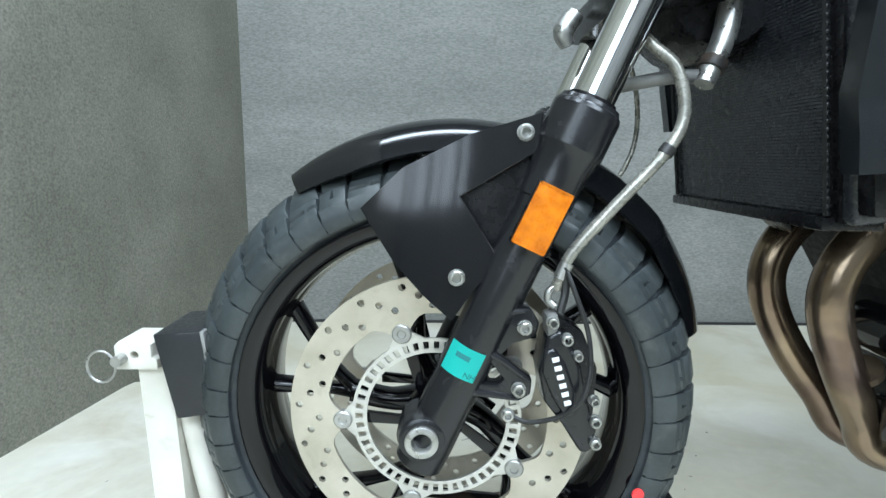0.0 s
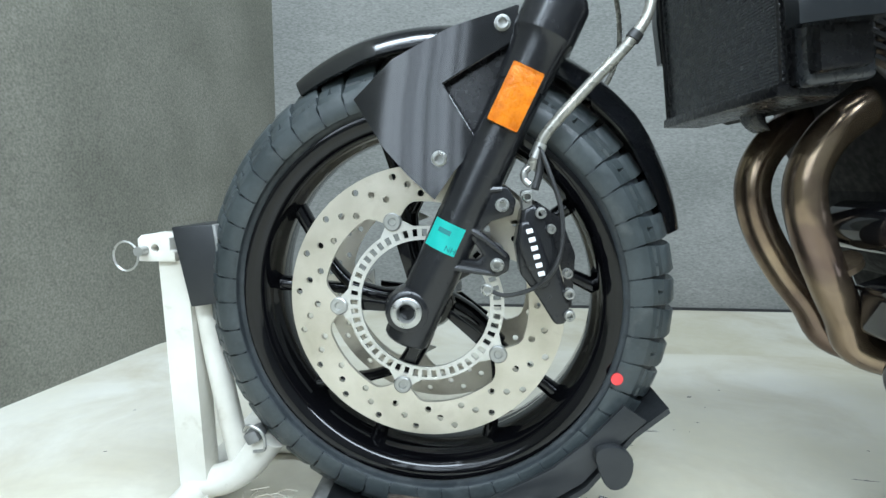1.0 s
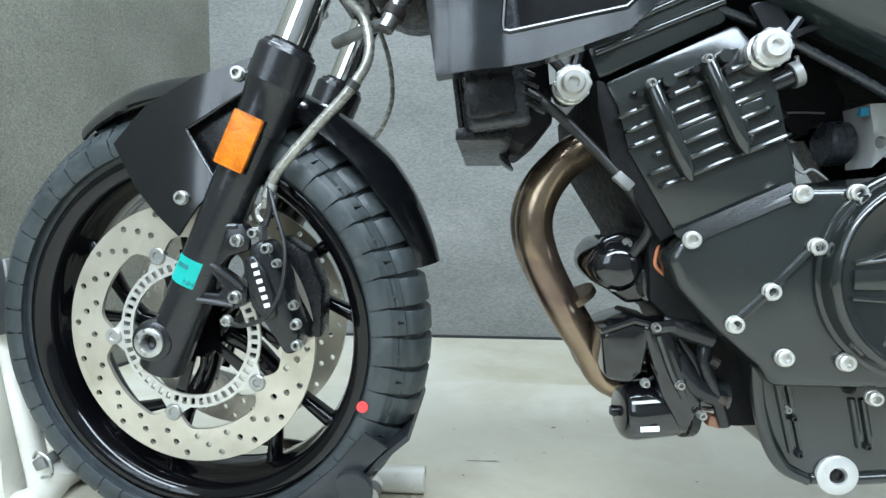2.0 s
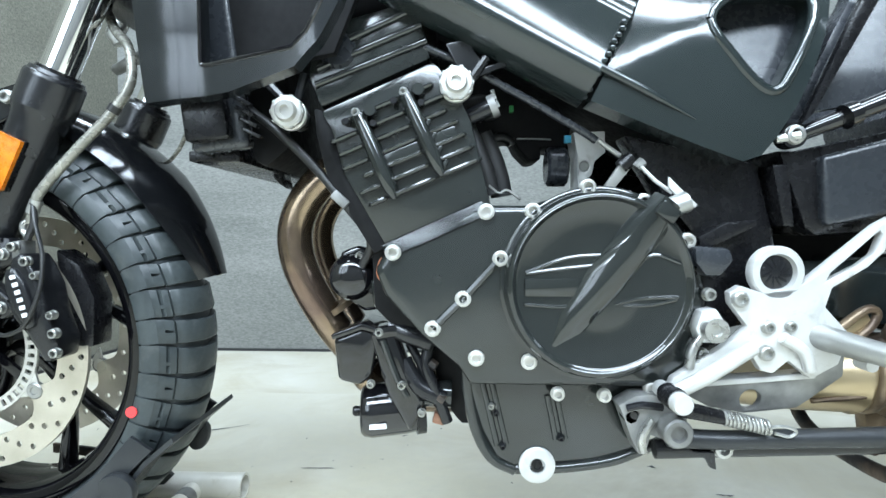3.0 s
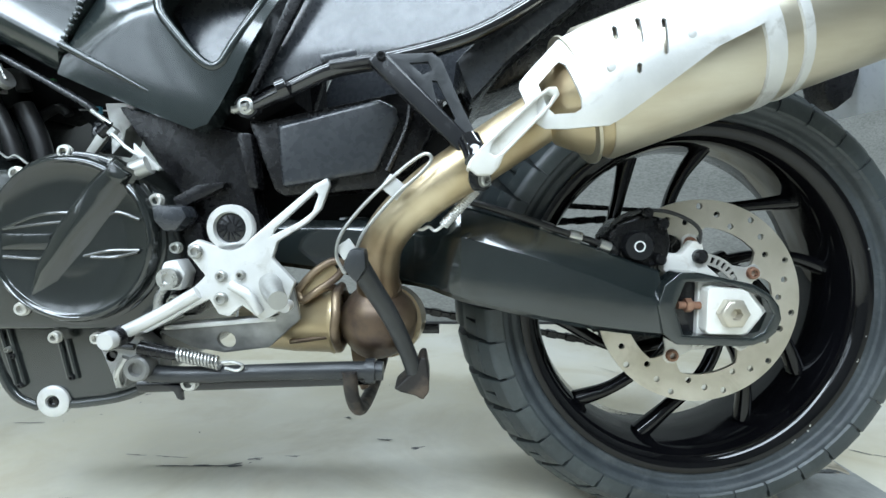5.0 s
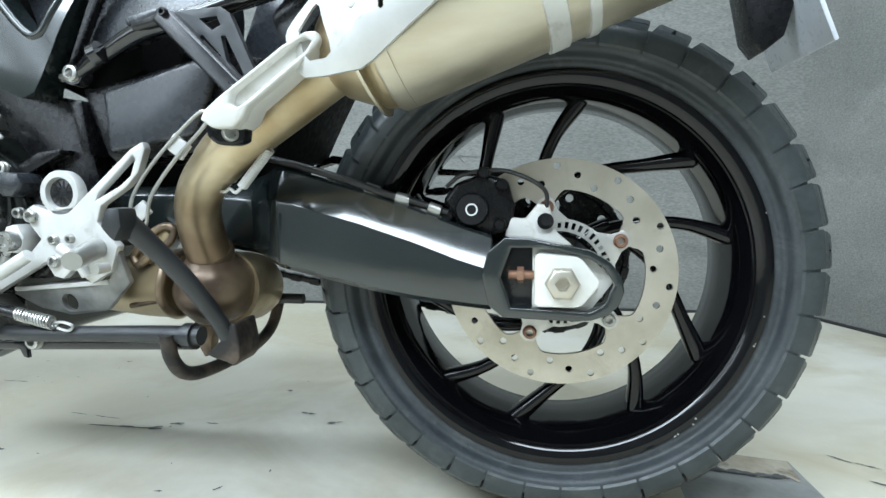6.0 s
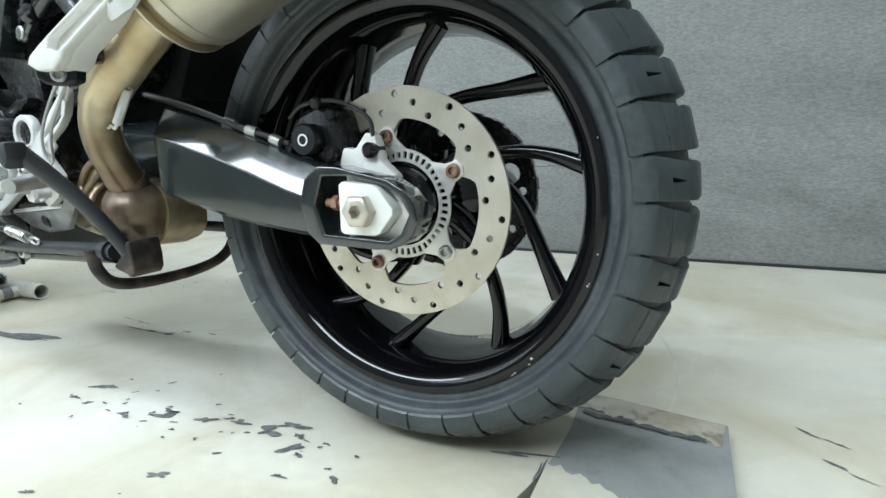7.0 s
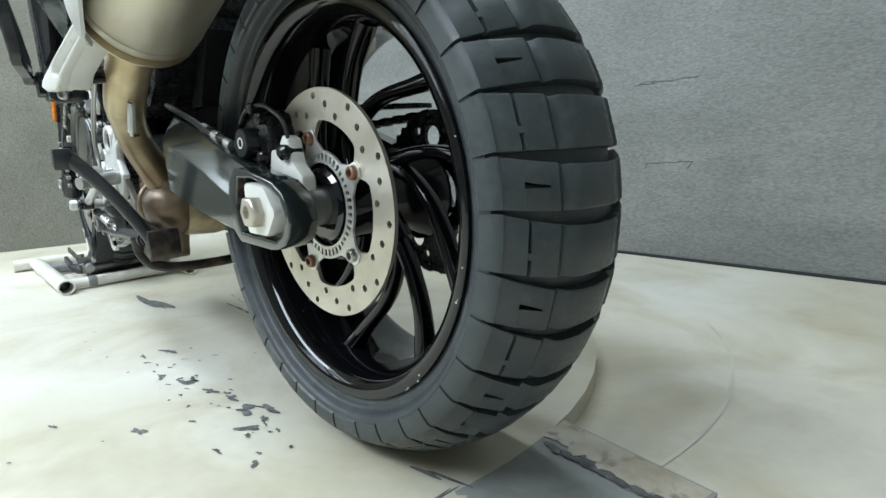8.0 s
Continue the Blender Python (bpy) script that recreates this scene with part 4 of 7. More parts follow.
for ridge in ([(0.694, 0.404), (0.735, 0.4195), (0.776, 0.423)], [(0.694, 0.404), (0.74, 0.410), (0.778, 0.414)], [(0.805, 0.417), (0.822, 0.423), (0.845, 0.415)], [(0.693, 0.373), (0.73, 0.371), (0.762, 0.375)], [(0.782, 0.374), (0.81, 0.380), (0.844, 0.381)], [(0.790, 0.373), (0.815, 0.373), (0.842, 0.379)]):
    part("cover_ridge", tube([(x, -0.183, z) for x, z in ridge], 0.0022, 8, 6), COVER, eng)
part("raised_bar", prism([(0.693, 0.381), (0.742, 0.381), (0.748, 0.399), (0.693, 0.399)], -0.1855, -0.180, 0.0015), COVER, eng)
for x, z in ((0.655, 0.465), (0.702, 0.466), (0.560, 0.423), (0.670, 0.4175), (0.632, 0.376), (0.601, 0.345), (0.646, 0.315), (0.700, 0.312), (0.8575, 0.4365), (0.757, 0.4905), (0.813, 0.476)):
    part("case_bolt", bolt((x, -0.168, z), 0.0076, 0.006), RING, eng)
for x, z in ((0.731, 0.277), (0.779, 0.276), (0.826, 0.284)):
    part("case_bolt", bolt((x, -0.160, z), 0.0066, 0.007), RING, eng)
for a, b in (((0.670, 0.4175), (0.632, 0.376)), ((0.632, 0.376), (0.601, 0.345))):
    part("case_rib", tube([(a[0], -0.166, a[1]), (b[0], -0.166, b[1])], 0.0045, 8, 1), COVER, eng)
bm = bmesh.new()
bm.faces.new([bm.verts.new(p) for p in ((0.556, -0.1685, 0.417), (0.657, -0.1685, 0.4625), (0.651, -0.157, 0.4765), (0.547, -0.157, 0.4295))])
bmesh.ops.solidify(bm, geom=bm.faces[:], thickness=0.004)
part("case_flange", bm, ENGINE, eng, "sloping upper flange of the case")
part("sump_flange", tube([(0.636, -0.138, 0.306), (0.640, -0.138, 0.262), (0.650, -0.138, 0.224), (0.666, -0.138, 0.198), (0.690, -0.138, 0.186)], 0.0065, 10), ENGINE, eng)
part("sump_flange", tube([(0.690, -0.140, 0.188), (0.740, -0.140, 0.190), (0.792, -0.140, 0.198), (0.828, -0.140, 0.212), (0.850, -0.140, 0.222)], 0.006, 10), ENGINE, eng)
part("sump_plug", lathe([(0.0075, 0.004), (0.0075, -0.004), (0.0042, -0.005), (0.0035, -0.002), (0, -0.002)], (0.651, -0.146, 0.294), 16), RUSTY, eng, "dark rusty sump bolt")
for x, z in ((0.663, 0.258), (0.669, 0.250), (0.676, 0.214), (0.738, 0.224), (0.690, 0.300)):
    part("sump_nub", bolt((x, -0.145, z), 0.0032, 0.005), BOLT if z == 0.258 else SATIN, eng)
part("drain_plug", lathe([(0.0195, 0.004), (0.0195, -0.003), (0.0175, -0.0045), (0.0085, -0.0045), (0.0078, -0.001), (0, -0.001)], (0.713, -0.143, 0.194), 26), ALLOY, eng, "silver sump plug with a wide washer")
part("plug_socket", lathe([(0.0062, 0.0), (0.0062, -0.004), (0.004, -0.0045), (0.0035, -0.002), (0, -0.002)], (0.713, -0.143, 0.194), 18), DARK, eng)
part("filler_cap", prism([(0.858, 0.432), (0.893, 0.430), (0.898, 0.418), (0.885, 0.402), (0.870, 0.402), (0.860, 0.415)], -0.185, -0.15, 0.005), PLASTIC, eng, "grey oil filler cap")
part("gear_sensor", prism([(0.868, 0.368), (0.884, 0.370), (0.893, 0.355), (0.888, 0.335), (0.868, 0.335), (0.862, 0.350)], -0.182, -0.15, 0.005), ALLOY, eng, "silver gear shaft holder")
part("shaft_end", lathe([(0.012, 0.0), (0.012, -0.012), (0.006, -0.012), (0.005, -0.008), (0, -0.008)], (0.878, -0.182, 0.35), 20), BOLT, eng)
part("drive_cover", prism([(0.855, 0.43), (0.90, 0.41), (0.91, 0.34), (0.89, 0.30), (0.85, 0.30)], -0.152, -0.08, 0.006), DARK, eng)
for x, z in ((0.879, 0.383), (0.874, 0.322)):
    part("case_bolt", bolt((x, -0.170, z), 0.0062, 0.007), BOLT, eng)

# front of the engine: starter, regulator, oil filter, wiring
motor = part("starter_motor", lathe([(0, -0.055), (0.021, -0.055), (0.026, -0.05), (0.028, -0.04), (0.028, 0.05), (0, 0.05)], (0.508, -0.055, 0.393), 28), GLOSS, bike, "gloss black starter motor")
part("motor_bracket", prism([(0.492, 0.420), (0.512, 0.428), (0.540, 0.420), (0.566, 0.398), (0.562, 0.372), (0.545, 0.356), (0.520, 0.352), (0.500, 0.366)], -0.104, -0.085, 0.005, segments=3), GLOSS, motor)
part("bracket_rib", prism([(0.528, 0.392), (0.572, 0.380), (0.576, 0.356), (0.548, 0.350), (0.532, 0.362)], -0.120, -0.09, 0.005, segments=3), COVER, motor)
part("motor_dome", lathe([(0.026, 0.04), (0.026, -0.012), (0.0235, -0.020), (0.016, -0.0255), (0.006, -0.027), (0, -0.027)], (0.507, -0.100, 0.392), 30), GLOSS, motor, "rounded gloss black end of the motor")
part("motor_stub", lathe([(0, -0.010), (0.009, -0.010), (0.011, -0.006), (0.011, 0.006)], (0.532, -0.106, 0.384), 18), SATIN, motor)
for x, z in ((0.516, 0.4165), (0.538, 0.362), (0.555, 0.392), (0.545, 0.372), (0.503, 0.371)):
    part("motor_bolt", bolt((x, -0.112, z), 0.0045, 0.007), BOLT, motor)
pump = part("water_pump", prism([(0.489, 0.326), (0.521, 0.338), (0.541, 0.332), (0.532, 0.285), (0.520, 0.272), (0.494, 0.278)], -0.128, -0.06, 0.008, segments=4), GLOSS, bike, "gloss black pump housing")
part("pump_lid", prism([(0.487, 0.330), (0.521, 0.343), (0.544, 0.337), (0.543, 0.331), (0.521, 0.336), (0.489, 0.324)], -0.131, -0.058, 0.002), GLOSS, pump)
part("pump_arm", prism([(0.528, 0.335), (0.556, 0.34), (0.573, 0.29), (0.592, 0.255), (0.575, 0.22), (0.55, 0.262)], -0.130, -0.09, 0.007, segments=3), GLOSS, pump)
part("pump_flange", prism([(0.534, 0.338), (0.560, 0.342), (0.564, 0.330), (0.538, 0.326)], -0.134, -0.10, 0.003), GLOSS, pump)
part("arm_rib", tube([(0.545, -0.131, 0.325), (0.560, -0.131, 0.285), (0.572, -0.129, 0.262)], 0.004, 8), COVER, pump)
part("pump_pipe", tube([(0.555, -0.1, 0.27), (0.585, -0.11, 0.262), (0.62, -0.11, 0.26)], 0.016, 14), COVER, pump)
for x, z in ((0.541, 0.334), (0.532, 0.277), (0.566, 0.276), (0.588, 0.246)):
    part("pump_bolt", bolt((x, -0.133, z), 0.0042, 0.006), BOLT, pump)
filt = part("oil_filter", tube([(0.5145, -0.1005, 0.236), (0.5150, -0.1005, 0.236), (0.5168, -0.1002, 0.236), (0.5205, -0.10, 0.236), (0.527, -0.0995, 0.2362), (0.565, -0.094, 0.2395), (0.578, -0.092, 0.241)], [0.010, 0.022, 0.0265, 0.0295, 0.031, 0.031, 0.030], 32, 1), GLOSS, bike, "gloss black oil filter canister")
part("filter_knob", tube([(0.506, -0.101, 0.2355), (0.509, -0.1008, 0.2355), (0.516, -0.10, 0.2355)], [0.0045, 0.0062, 0.0055], 12, 1), DARK, filt)
part("filter_mark", prism([(0.524, 0.2555), (0.543, 0.2570), (0.543, 0.2630), (0.524, 0.2610)], -0.1215, -0.1165, 0.0005, warp=lambda x, z: 1.2 * (z - 0.2565)), WHITEINK, filt, "small white patch on the canister's upper front")
part("filter_rim", tube([(0.576, -0.092, 0.241), (0.586, -0.09, 0.242)], 0.034, 24, 1), DARK, filt)
part("filter_mark", prism([(0.530, 0.2245), (0.549, 0.226), (0.5485, 0.2315), (0.530, 0.230)], -0.1305, -0.1295, 0), WHITEINK, filt, "small white printed bar")
part("filter_mount", prism([(0.575, 0.345), (0.66, 0.345), (0.665, 0.225), (0.632, 0.222), (0.610, 0.250), (0.600, 0.29)], -0.105, 0.10, 0.006), MATTE, bike)
for pts, r in (([(0.552, -0.120, 0.338), (0.574, -0.126, 0.330), (0.598, -0.126, 0.322)], 0.011), ([(0.566, -0.118, 0.300), (0.584, -0.124, 0.272), (0.612, -0.122, 0.258)], 0.010), ([(0.600, -0.118, 0.330), (0.592, -0.124, 0.300), (0.602, -0.126, 0.270), (0.616, -0.122, 0.232)], 0.0065), ([(0.572, -0.112, 0.318), (0.588, -0.118, 0.290), (0.594, -0.118, 0.262)], 0.005)):
    part("engine_hose", tube(pts, r, 12), SATIN, bike, "short black rubber hose")
for x, z in ((0.586, 0.322), (0.597, 0.300), (0.606, 0.262)):
    part("hose_nut", tube([(x, -0.128, z), (x + 0.007, -0.130, z - 0.004)], 0.0055, 6, 1), RUSTY, bike)
part("brass_fitting", box((0.607, -0.116, 0.234), (0.014, 0.012, 0.012), 0.002, (0, 15, 0)), RUST, bike, "small rust-brown fitting")
# added black plate; stands in for the shade in front of the cylinder
part("port_shade", prism([(0.474, 0.574), (0.482, 0.572), (0.495, 0.549), (0.507, 0.505), (0.553, 0.428), (0.538, 0.420), (0.488, 0.500), (0.476, 0.548)], -0.149, 0.125, 0.003), MATTE, bike, "black plate added for the shade round the exhaust ports")
part("engine_front", prism([(0.528, 0.50), (0.57, 0.50), (0.60, 0.34), (0.565, 0.33), (0.535, 0.36)], -0.13, 0.10, 0.006), MATTE, bike)
part("wiring_loom", tube([(0.40, -0.13, 0.575), (0.43, -0.135, 0.553), (0.475, -0.14, 0.51), (0.505, -0.145, 0.475), (0.532, -0.135, 0.435), (0.52, -0.12, 0.405)], 0.005, 10), CABLE, bike, "black wiring loom")
part("loom_plug", box((0.502, -0.147, 0.478), (0.02, 0.012, 0.01), 0.002, (0, 42, 0)), STANDGREY, bike)
part("orange_lead", tube([(0.548, -0.125, 0.425), (0.541, -0.13, 0.41), (0.54, -0.13, 0.395), (0.553, -0.128, 0.382), (0.562, -0.125, 0.372)], 0.0017, 8), COPPER, bike, "short orange lead")
for x, z in ((0.541, 0.418), (0.566, 0.392), (0.563, 0.37)):
    part("plug", box((x, -0.118, z), (0.02, 0.012, 0.012), 0.002, (0, 20, 0)), STANDGREY, bike)

# exhaust headers
for y in (-0.056, 0.056):
    part("header_pipe", tube([(0.515, y, 0.530), (0.490, y, 0.524), (0.457, y, 0.503), (0.433, y, 0.468), (0.426, y, 0.430), (0.438, y * 0.98, 0.385), (0.466, y * 0.85, 0.332), (0.496, y * 0.6, 0.288), (0.52, y * 0.45, 0.25), (0.58, y * 0.4, 0.232), (0.64, y * 0.4, 0.232)], 0.0215, 22), HEADER, bike, "heat-stained exhaust header pipe")
part("header_joint", tube([(0.476, -0.044, 0.352), (0.48, -0.043, 0.346)], 0.0235, 20, 1), WELD, bike)

# frame
sec = [(0.0, 0.135), (0.0, 0.150), (0.004, 0.164), (0.012, 0.174), (0.020, 0.180), (0.026, 0.1835), (0.030, 0.184), (0.036, 0.1815), (0.055, 0.178), (0.075, 0.177), (0.088, 0.179), (0.096, 0.178), (0.106, 0.170), (0.13, 0.155), (0.13, 0.135)]
beam = Vector((0.183, 0, -0.097)).normalized()
rise = Vector((0.097, 0, 0.183)).normalized()
def plate_bow(x, z):
    d = (x - 0.90) * 0.47 + (z - 0.60) * 0.88
    e = (z - 0.642) - 0.6 * (x - 0.85)
    return 0.009 - (2.5 if d > 0 else 0.9) * d * d - 0.2 * (math.sqrt(e * e + 0.012 ** 2) + e)


for s in (-1, 1):
    rings = []
    for d, wide in ((-0.09, 1.15), (0.0, 1.08), (0.08, 1.0), (0.16, 0.97), (0.207, 0.97)):
        o = Vector((0.569, 0, 0.674)) + beam * d
        rings.append([o + rise * (w * wide) + Vector((0, s * y, 0)) for w, y in sec])
    part("frame_spar", loft(rings), SPAR, bike, "dark green-black painted frame spar", sharp=60)
    rear = [(0.757, 0.575), (0.808, 0.553), (0.860, 0.532), (0.905, 0.515), (0.922, 0.521), (0.935, 0.538), (0.953, 0.568), (0.982, 0.630), (1.010, 0.692), (1.03, 0.76), (0.82, 0.76), (0.825, 0.71), (0.791, 0.648)]
    tri = [(0.871, 0.652), (0.893, 0.615), (0.919, 0.587), (0.936, 0.584), (0.950, 0.604), (0.984, 0.671), (0.97, 0.69), (0.90, 0.682)]
    tri_round = [(p.x, p.z) for p in catmull([(x, 0, z) for x, z in tri], 4, True)]
    plate = part("frame_plate", prism(rear, s * 0.176, s * 0.140, 0.006, [tri_round], segments=3, grid=0.009, warp=lambda x, z, s=s: s * plate_bow(x, z)), SPAR, bike, "dark painted frame plate with a triangular opening")
    part("opening_rim", tube([(x, s * (0.1735 + plate_bow(x, z)), z) for x, z in tri_round + tri_round[:1]], 0.0055, 10, 1), SPAR, plate, "rounded rim of the opening")
for k in range(12):
    f = k / 11
    bm = lathe([(0, -0.003), (0.0026, -0.002), (0.0036, 0), (0.0026, 0.003)], (0.754 + 0.034 * f + 0.001 * math.sin(k * 2.1), -0.180 + 0.018 * (1 - min(1, f * 4)), 0.582 + 0.068 * f), 8)
    part("weld_bead", bm, SPAR, bike)
part("spar_crease", tube([(0.765, -0.1815, 0.606), (0.81, -0.1830, 0.582), (0.858, -0.1815, 0.556)], [0.0042, 0.004, 0.001], 10), SPAR, bike)
for s in (-1, 1):
    part("pivot_plate", prism([(0.80, 0.548), (0.94, 0.518), (0.958, 0.45), (0.968, 0.40), (0.95, 0.35), (0.90, 0.34), (0.885, 0.43), (0.845, 0.48)], s * 0.142, s * 0.10, 0.006), DARK, bike, "black swingarm pivot plate")
part("pivot_rib", prism([(0.945, 0.515), (0.962, 0.515), (0.97, 0.45), (0.958, 0.452)], -0.16, -0.13, 0.004), DARK, bike)
part("heel_fin", prism([(0.875, 0.425), (0.93, 0.452), (0.932, 0.458), (0.90, 0.455), (0.872, 0.44)], -0.162, -0.14, 0.002), DARK, bike)
part("inner_panel", prism([(0.84, 0.70), (0.90, 0.60), (0.95, 0.57), (1.02, 0.66), (1.02, 0.72)], -0.150, -0.144, 0.002, grid=0.02, warp=lambda x, z: 0.25 * (z - 0.58)), PLASTIC, bike, "grey inner side panel")
part("rear_shock", tube([(0.92, 0, 0.43), (0.99, 0, 0.62)], 0.03, 16, 1), DARK, bike)
part("under_tray", prism([(0.60, 0.66), (0.82, 0.57), (0.93, 0.52), (1.0, 0.56), (1.0, 0.78), (0.6, 0.80)], -0.10, 0.10, 0.01), MATTE, bike, "black airbox and tray between the spars")
for x, z, y0 in ((0.450, 0.567, -0.150), (0.624, 0.595, -0.155)):
    spool = part("mount_bush", lathe([(0.0150, 0.004), (0.0172, 0.003), (0.0172, -0.003), (0.0145, -0.0045), (0.0145, -0.0075), (0.0168, -0.009), (0.0168, -0.0140), (0.0152, -0.016), (0.0115, -0.0165), (0.0108, -0.0205), (0.0095, -0.0225), (0.0052, -0.0225), (0.0046, -0.019), (0, -0.019)], (x, y0, z), 30), RING, bike, "grooved silver engine mounting bush")
    part("bush_hub", lathe([(0.0135, 0.03), (0.0135, 0.0), (0, 0.0)], (x, y0, z), 18), DARK, spool)
    for k in range(10):
        a = k * math.pi / 5
        part("bush_notch", box((x + 0.0165 * math.cos(a), y0 - 0.0125, z + 0.0165 * math.sin(a)), (0.0022, 0.0052, 0.0042), 0.0004, (0, -math.degrees(a), 0)), DULL, spool)
for pts in ([(0.425, -0.15, 0.60), (0.44, -0.15, 0.585), (0.452, -0.15, 0.568)], [(0.462, -0.14, 0.612), (0.455, -0.14, 0.585), (0.452, -0.14, 0.568)], [(0.655, -0.15, 0.625), (0.64, -0.15, 0.605), (0.625, -0.15, 0.596)]):
    part("mount_strut", tube(pts, 0.005, 8), SATIN, bike)
part("mount_gusset", prism([(0.612, 0.640), (0.668, 0.652), (0.690, 0.622), (0.662, 0.612), (0.634, 0.600)], -0.150, -0.142, 0.002, [[(0.640, 0.636), (0.662, 0.640), (0.676, 0.624), (0.654, 0.616)]]), SATIN, bike, "black open gusset behind the mounting bush")
clutch_cable = part("clutch_cable", tube([(0.589, -0.136, 0.641), (0.626, -0.136, 0.625), (0.655, -0.136, 0.61), (0.699, -0.136, 0.586), (0.736, -0.136, 0.565), (0.763, -0.136, 0.549), (0.773, -0.136, 0.542)], 0.0044, 12), PLASTIC, bike, "grey-black sleeved clutch cable")
part("cable_end", tube([(0.773, -0.145, 0.541), (0.784, -0.145, 0.533), (0.796, -0.145, 0.525)], 0.0028, 8), DULL, clutch_cable)
part("adjuster", tube([(0.792, -0.16, 0.511), (0.803, -0.16, 0.521)], 0.0075, 12, 1), DARK, clutch_cable, "black knurled adjuster")
part("adjuster_nut", tube([(0.806, -0.166, 0.51), (0.813, -0.166, 0.517)], 0.0052, 6, 1), BOLT, clutch_cable)
part("pull_rod", tube([(0.81, -0.169, 0.511), (0.824, -0.169, 0.497), (0.841, -0.169, 0.485)], 0.0021, 8, 1), ALLOY, clutch_cable, "thin bright pull rod")
part("lever_plate", prism([(0.836, 0.501), (0.865, 0.473), (0.863, 0.47), (0.854, 0.471), (0.836, 0.49)], -0.174, -0.170, 0.001), ALLOY, clutch_cable, "thin alloy lever plate")
part("lever_drum", tube([(0.836, -0.176, 0.469), (0.854, -0.176, 0.476)], 0.0105, 16, 1), DULL, clutch_cable)
part("cable_stay", prism([(0.77, 0.484), (0.789, 0.512), (0.797, 0.522), (0.806, 0.518), (0.798, 0.505), (0.786, 0.49), (0.78, 0.483)], -0.163, -0.156, 0.0015), DULL, clutch_cable, "bare alloy cable stay")
part("solenoid", tube([(0.7320, -0.06, 0.5225), (0.7350, -0.06, 0.5225), (0.7540, -0.06, 0.5225), (0.7570, -0.06, 0.5225)], [0.0205, 0.0235, 0.0235, 0.0205], 24, 1), PLASTIC, bike, "grey round control unit")
part("control_block", prism([(0.758, 0.559), (0.794, 0.56), (0.795, 0.536), (0.783, 0.526), (0.78, 0.511), (0.764, 0.494), (0.763, 0.533)], -0.093, -0.05, 0.003, [circle(0.7710, 0.5200, 0.006, 14)]), ALLOY, bike, "bare alloy control block")
part("block_plug", lathe([(0.006, 0.0), (0.005, -0.002), (0, -0.002)], (0.7710, -0.088, 0.5200), 14), DULL, bike)
part("blue_clip", box((0.751, -0.095, 0.55), (0.008, 0.006, 0.009), 0.001), BLUEBIT, bike, "small blue clip")
part("throttle_housing", prism([(0.575, 0.603), (0.608, 0.564), (0.648, 0.546), (0.676, 0.559), (0.693, 0.561), (0.7, 0.547), (0.715, 0.532), (0.729, 0.534), (0.728, 0.548), (0.76, 0.548), (0.766, 0.574), (0.743, 0.61), (0.676, 0.64), (0.592, 0.645)], -0.045, 0.03, 0.004), MATTE, bike, "black throttle body assembly")
part("throttle_wire", tube([(0.698, -0.05, 0.558), (0.719, -0.05, 0.558), (0.74, -0.05, 0.557)], 0.0012, 6), BOLT, bike, "thin throttle wire")
part("vacuum_hose", tube([(0.649, -0.06, 0.542), (0.663, -0.06, 0.552), (0.677, -0.06, 0.558), (0.688, -0.06, 0.554), (0.691, -0.06, 0.549)], 0.0062, 10), CABLE, bike, "short bent rubber hose")
part("hose_elbow", tube([(0.607, -0.1, 0.579), (0.63, -0.1, 0.585), (0.648, -0.1, 0.591), (0.66, -0.1, 0.588), (0.664, -0.1, 0.572)], 0.0085, 12), CABLE, bike, "black rubber elbow hose")
part("wire_plug", box((0.648, -0.115, 0.569), (0.008, 0.008, 0.007), 0.001), STANDGREY, bike, "small grey plug")
part("hose_clip", tube([(0.662, -0.135, 0.596), (0.664, -0.135, 0.589), (0.669, -0.135, 0.578)], 0.0022, 8), BOLT, bike, "bright wire hose clip")
part("green_plug", box((0.688, -0.082, 0.587), (0.005, 0.006, 0.008), 0.001), GREENBIT, bike, "small green plug")
part("breather_hose", tube([(0.634, -0.118, 0.561), (0.647, -0.118, 0.533), (0.657, -0.118, 0.508), (0.663, -0.118, 0.485)], 0.0105, 12), CABLE, bike, "thick black breather hose")
part("breather_hose", tube([(0.653, -0.09, 0.556), (0.665, -0.09, 0.53), (0.673, -0.09, 0.506), (0.677, -0.09, 0.485)], 0.0125, 12), CABLE, bike, "thick black breather hose")
part("clip_wire", tube([(0.659, -0.14, 0.494), (0.67, -0.14, 0.486), (0.679, -0.14, 0.489), (0.693, -0.14, 0.479)], 0.0014, 6), BOLT, bike, "bent wire clip")
stub = part("intake_stub", tube([(0.610, -0.122, 0.557), (0.640, -0.128, 0.569), (0.664, -0.132, 0.5795)], 0.0095, 14), SATIN, bike, "short black pipe stub with a grey end collar")
part("stub_collar", tube([(0.660, -0.1315, 0.578), (0.667, -0.1325, 0.581)], 0.0125, 16, 1), STANDGREY, stub)

# ---- seat side, subframe and boxes ----
part("side_cover", prism([(0.955, 0.552), (0.985, 0.568), (1.057, 0.581), (1.131, 0.600), (1.231, 0.624), (1.34, 0.69), (1.42, 0.78), (1.05, 0.78), (1.028, 0.69)], -0.160, -0.138, 0.008, segments=3, grid=0.012, warp=lambda x, z: 0.19 * max(0, z - 0.60) - 0.19 * min(0.17, max(0, x - 1.0)) + 0.7 * min(0.17, max(0, x - 1.0)) ** 2), PLASTIC, bike, "satin grey side cover under the seat")
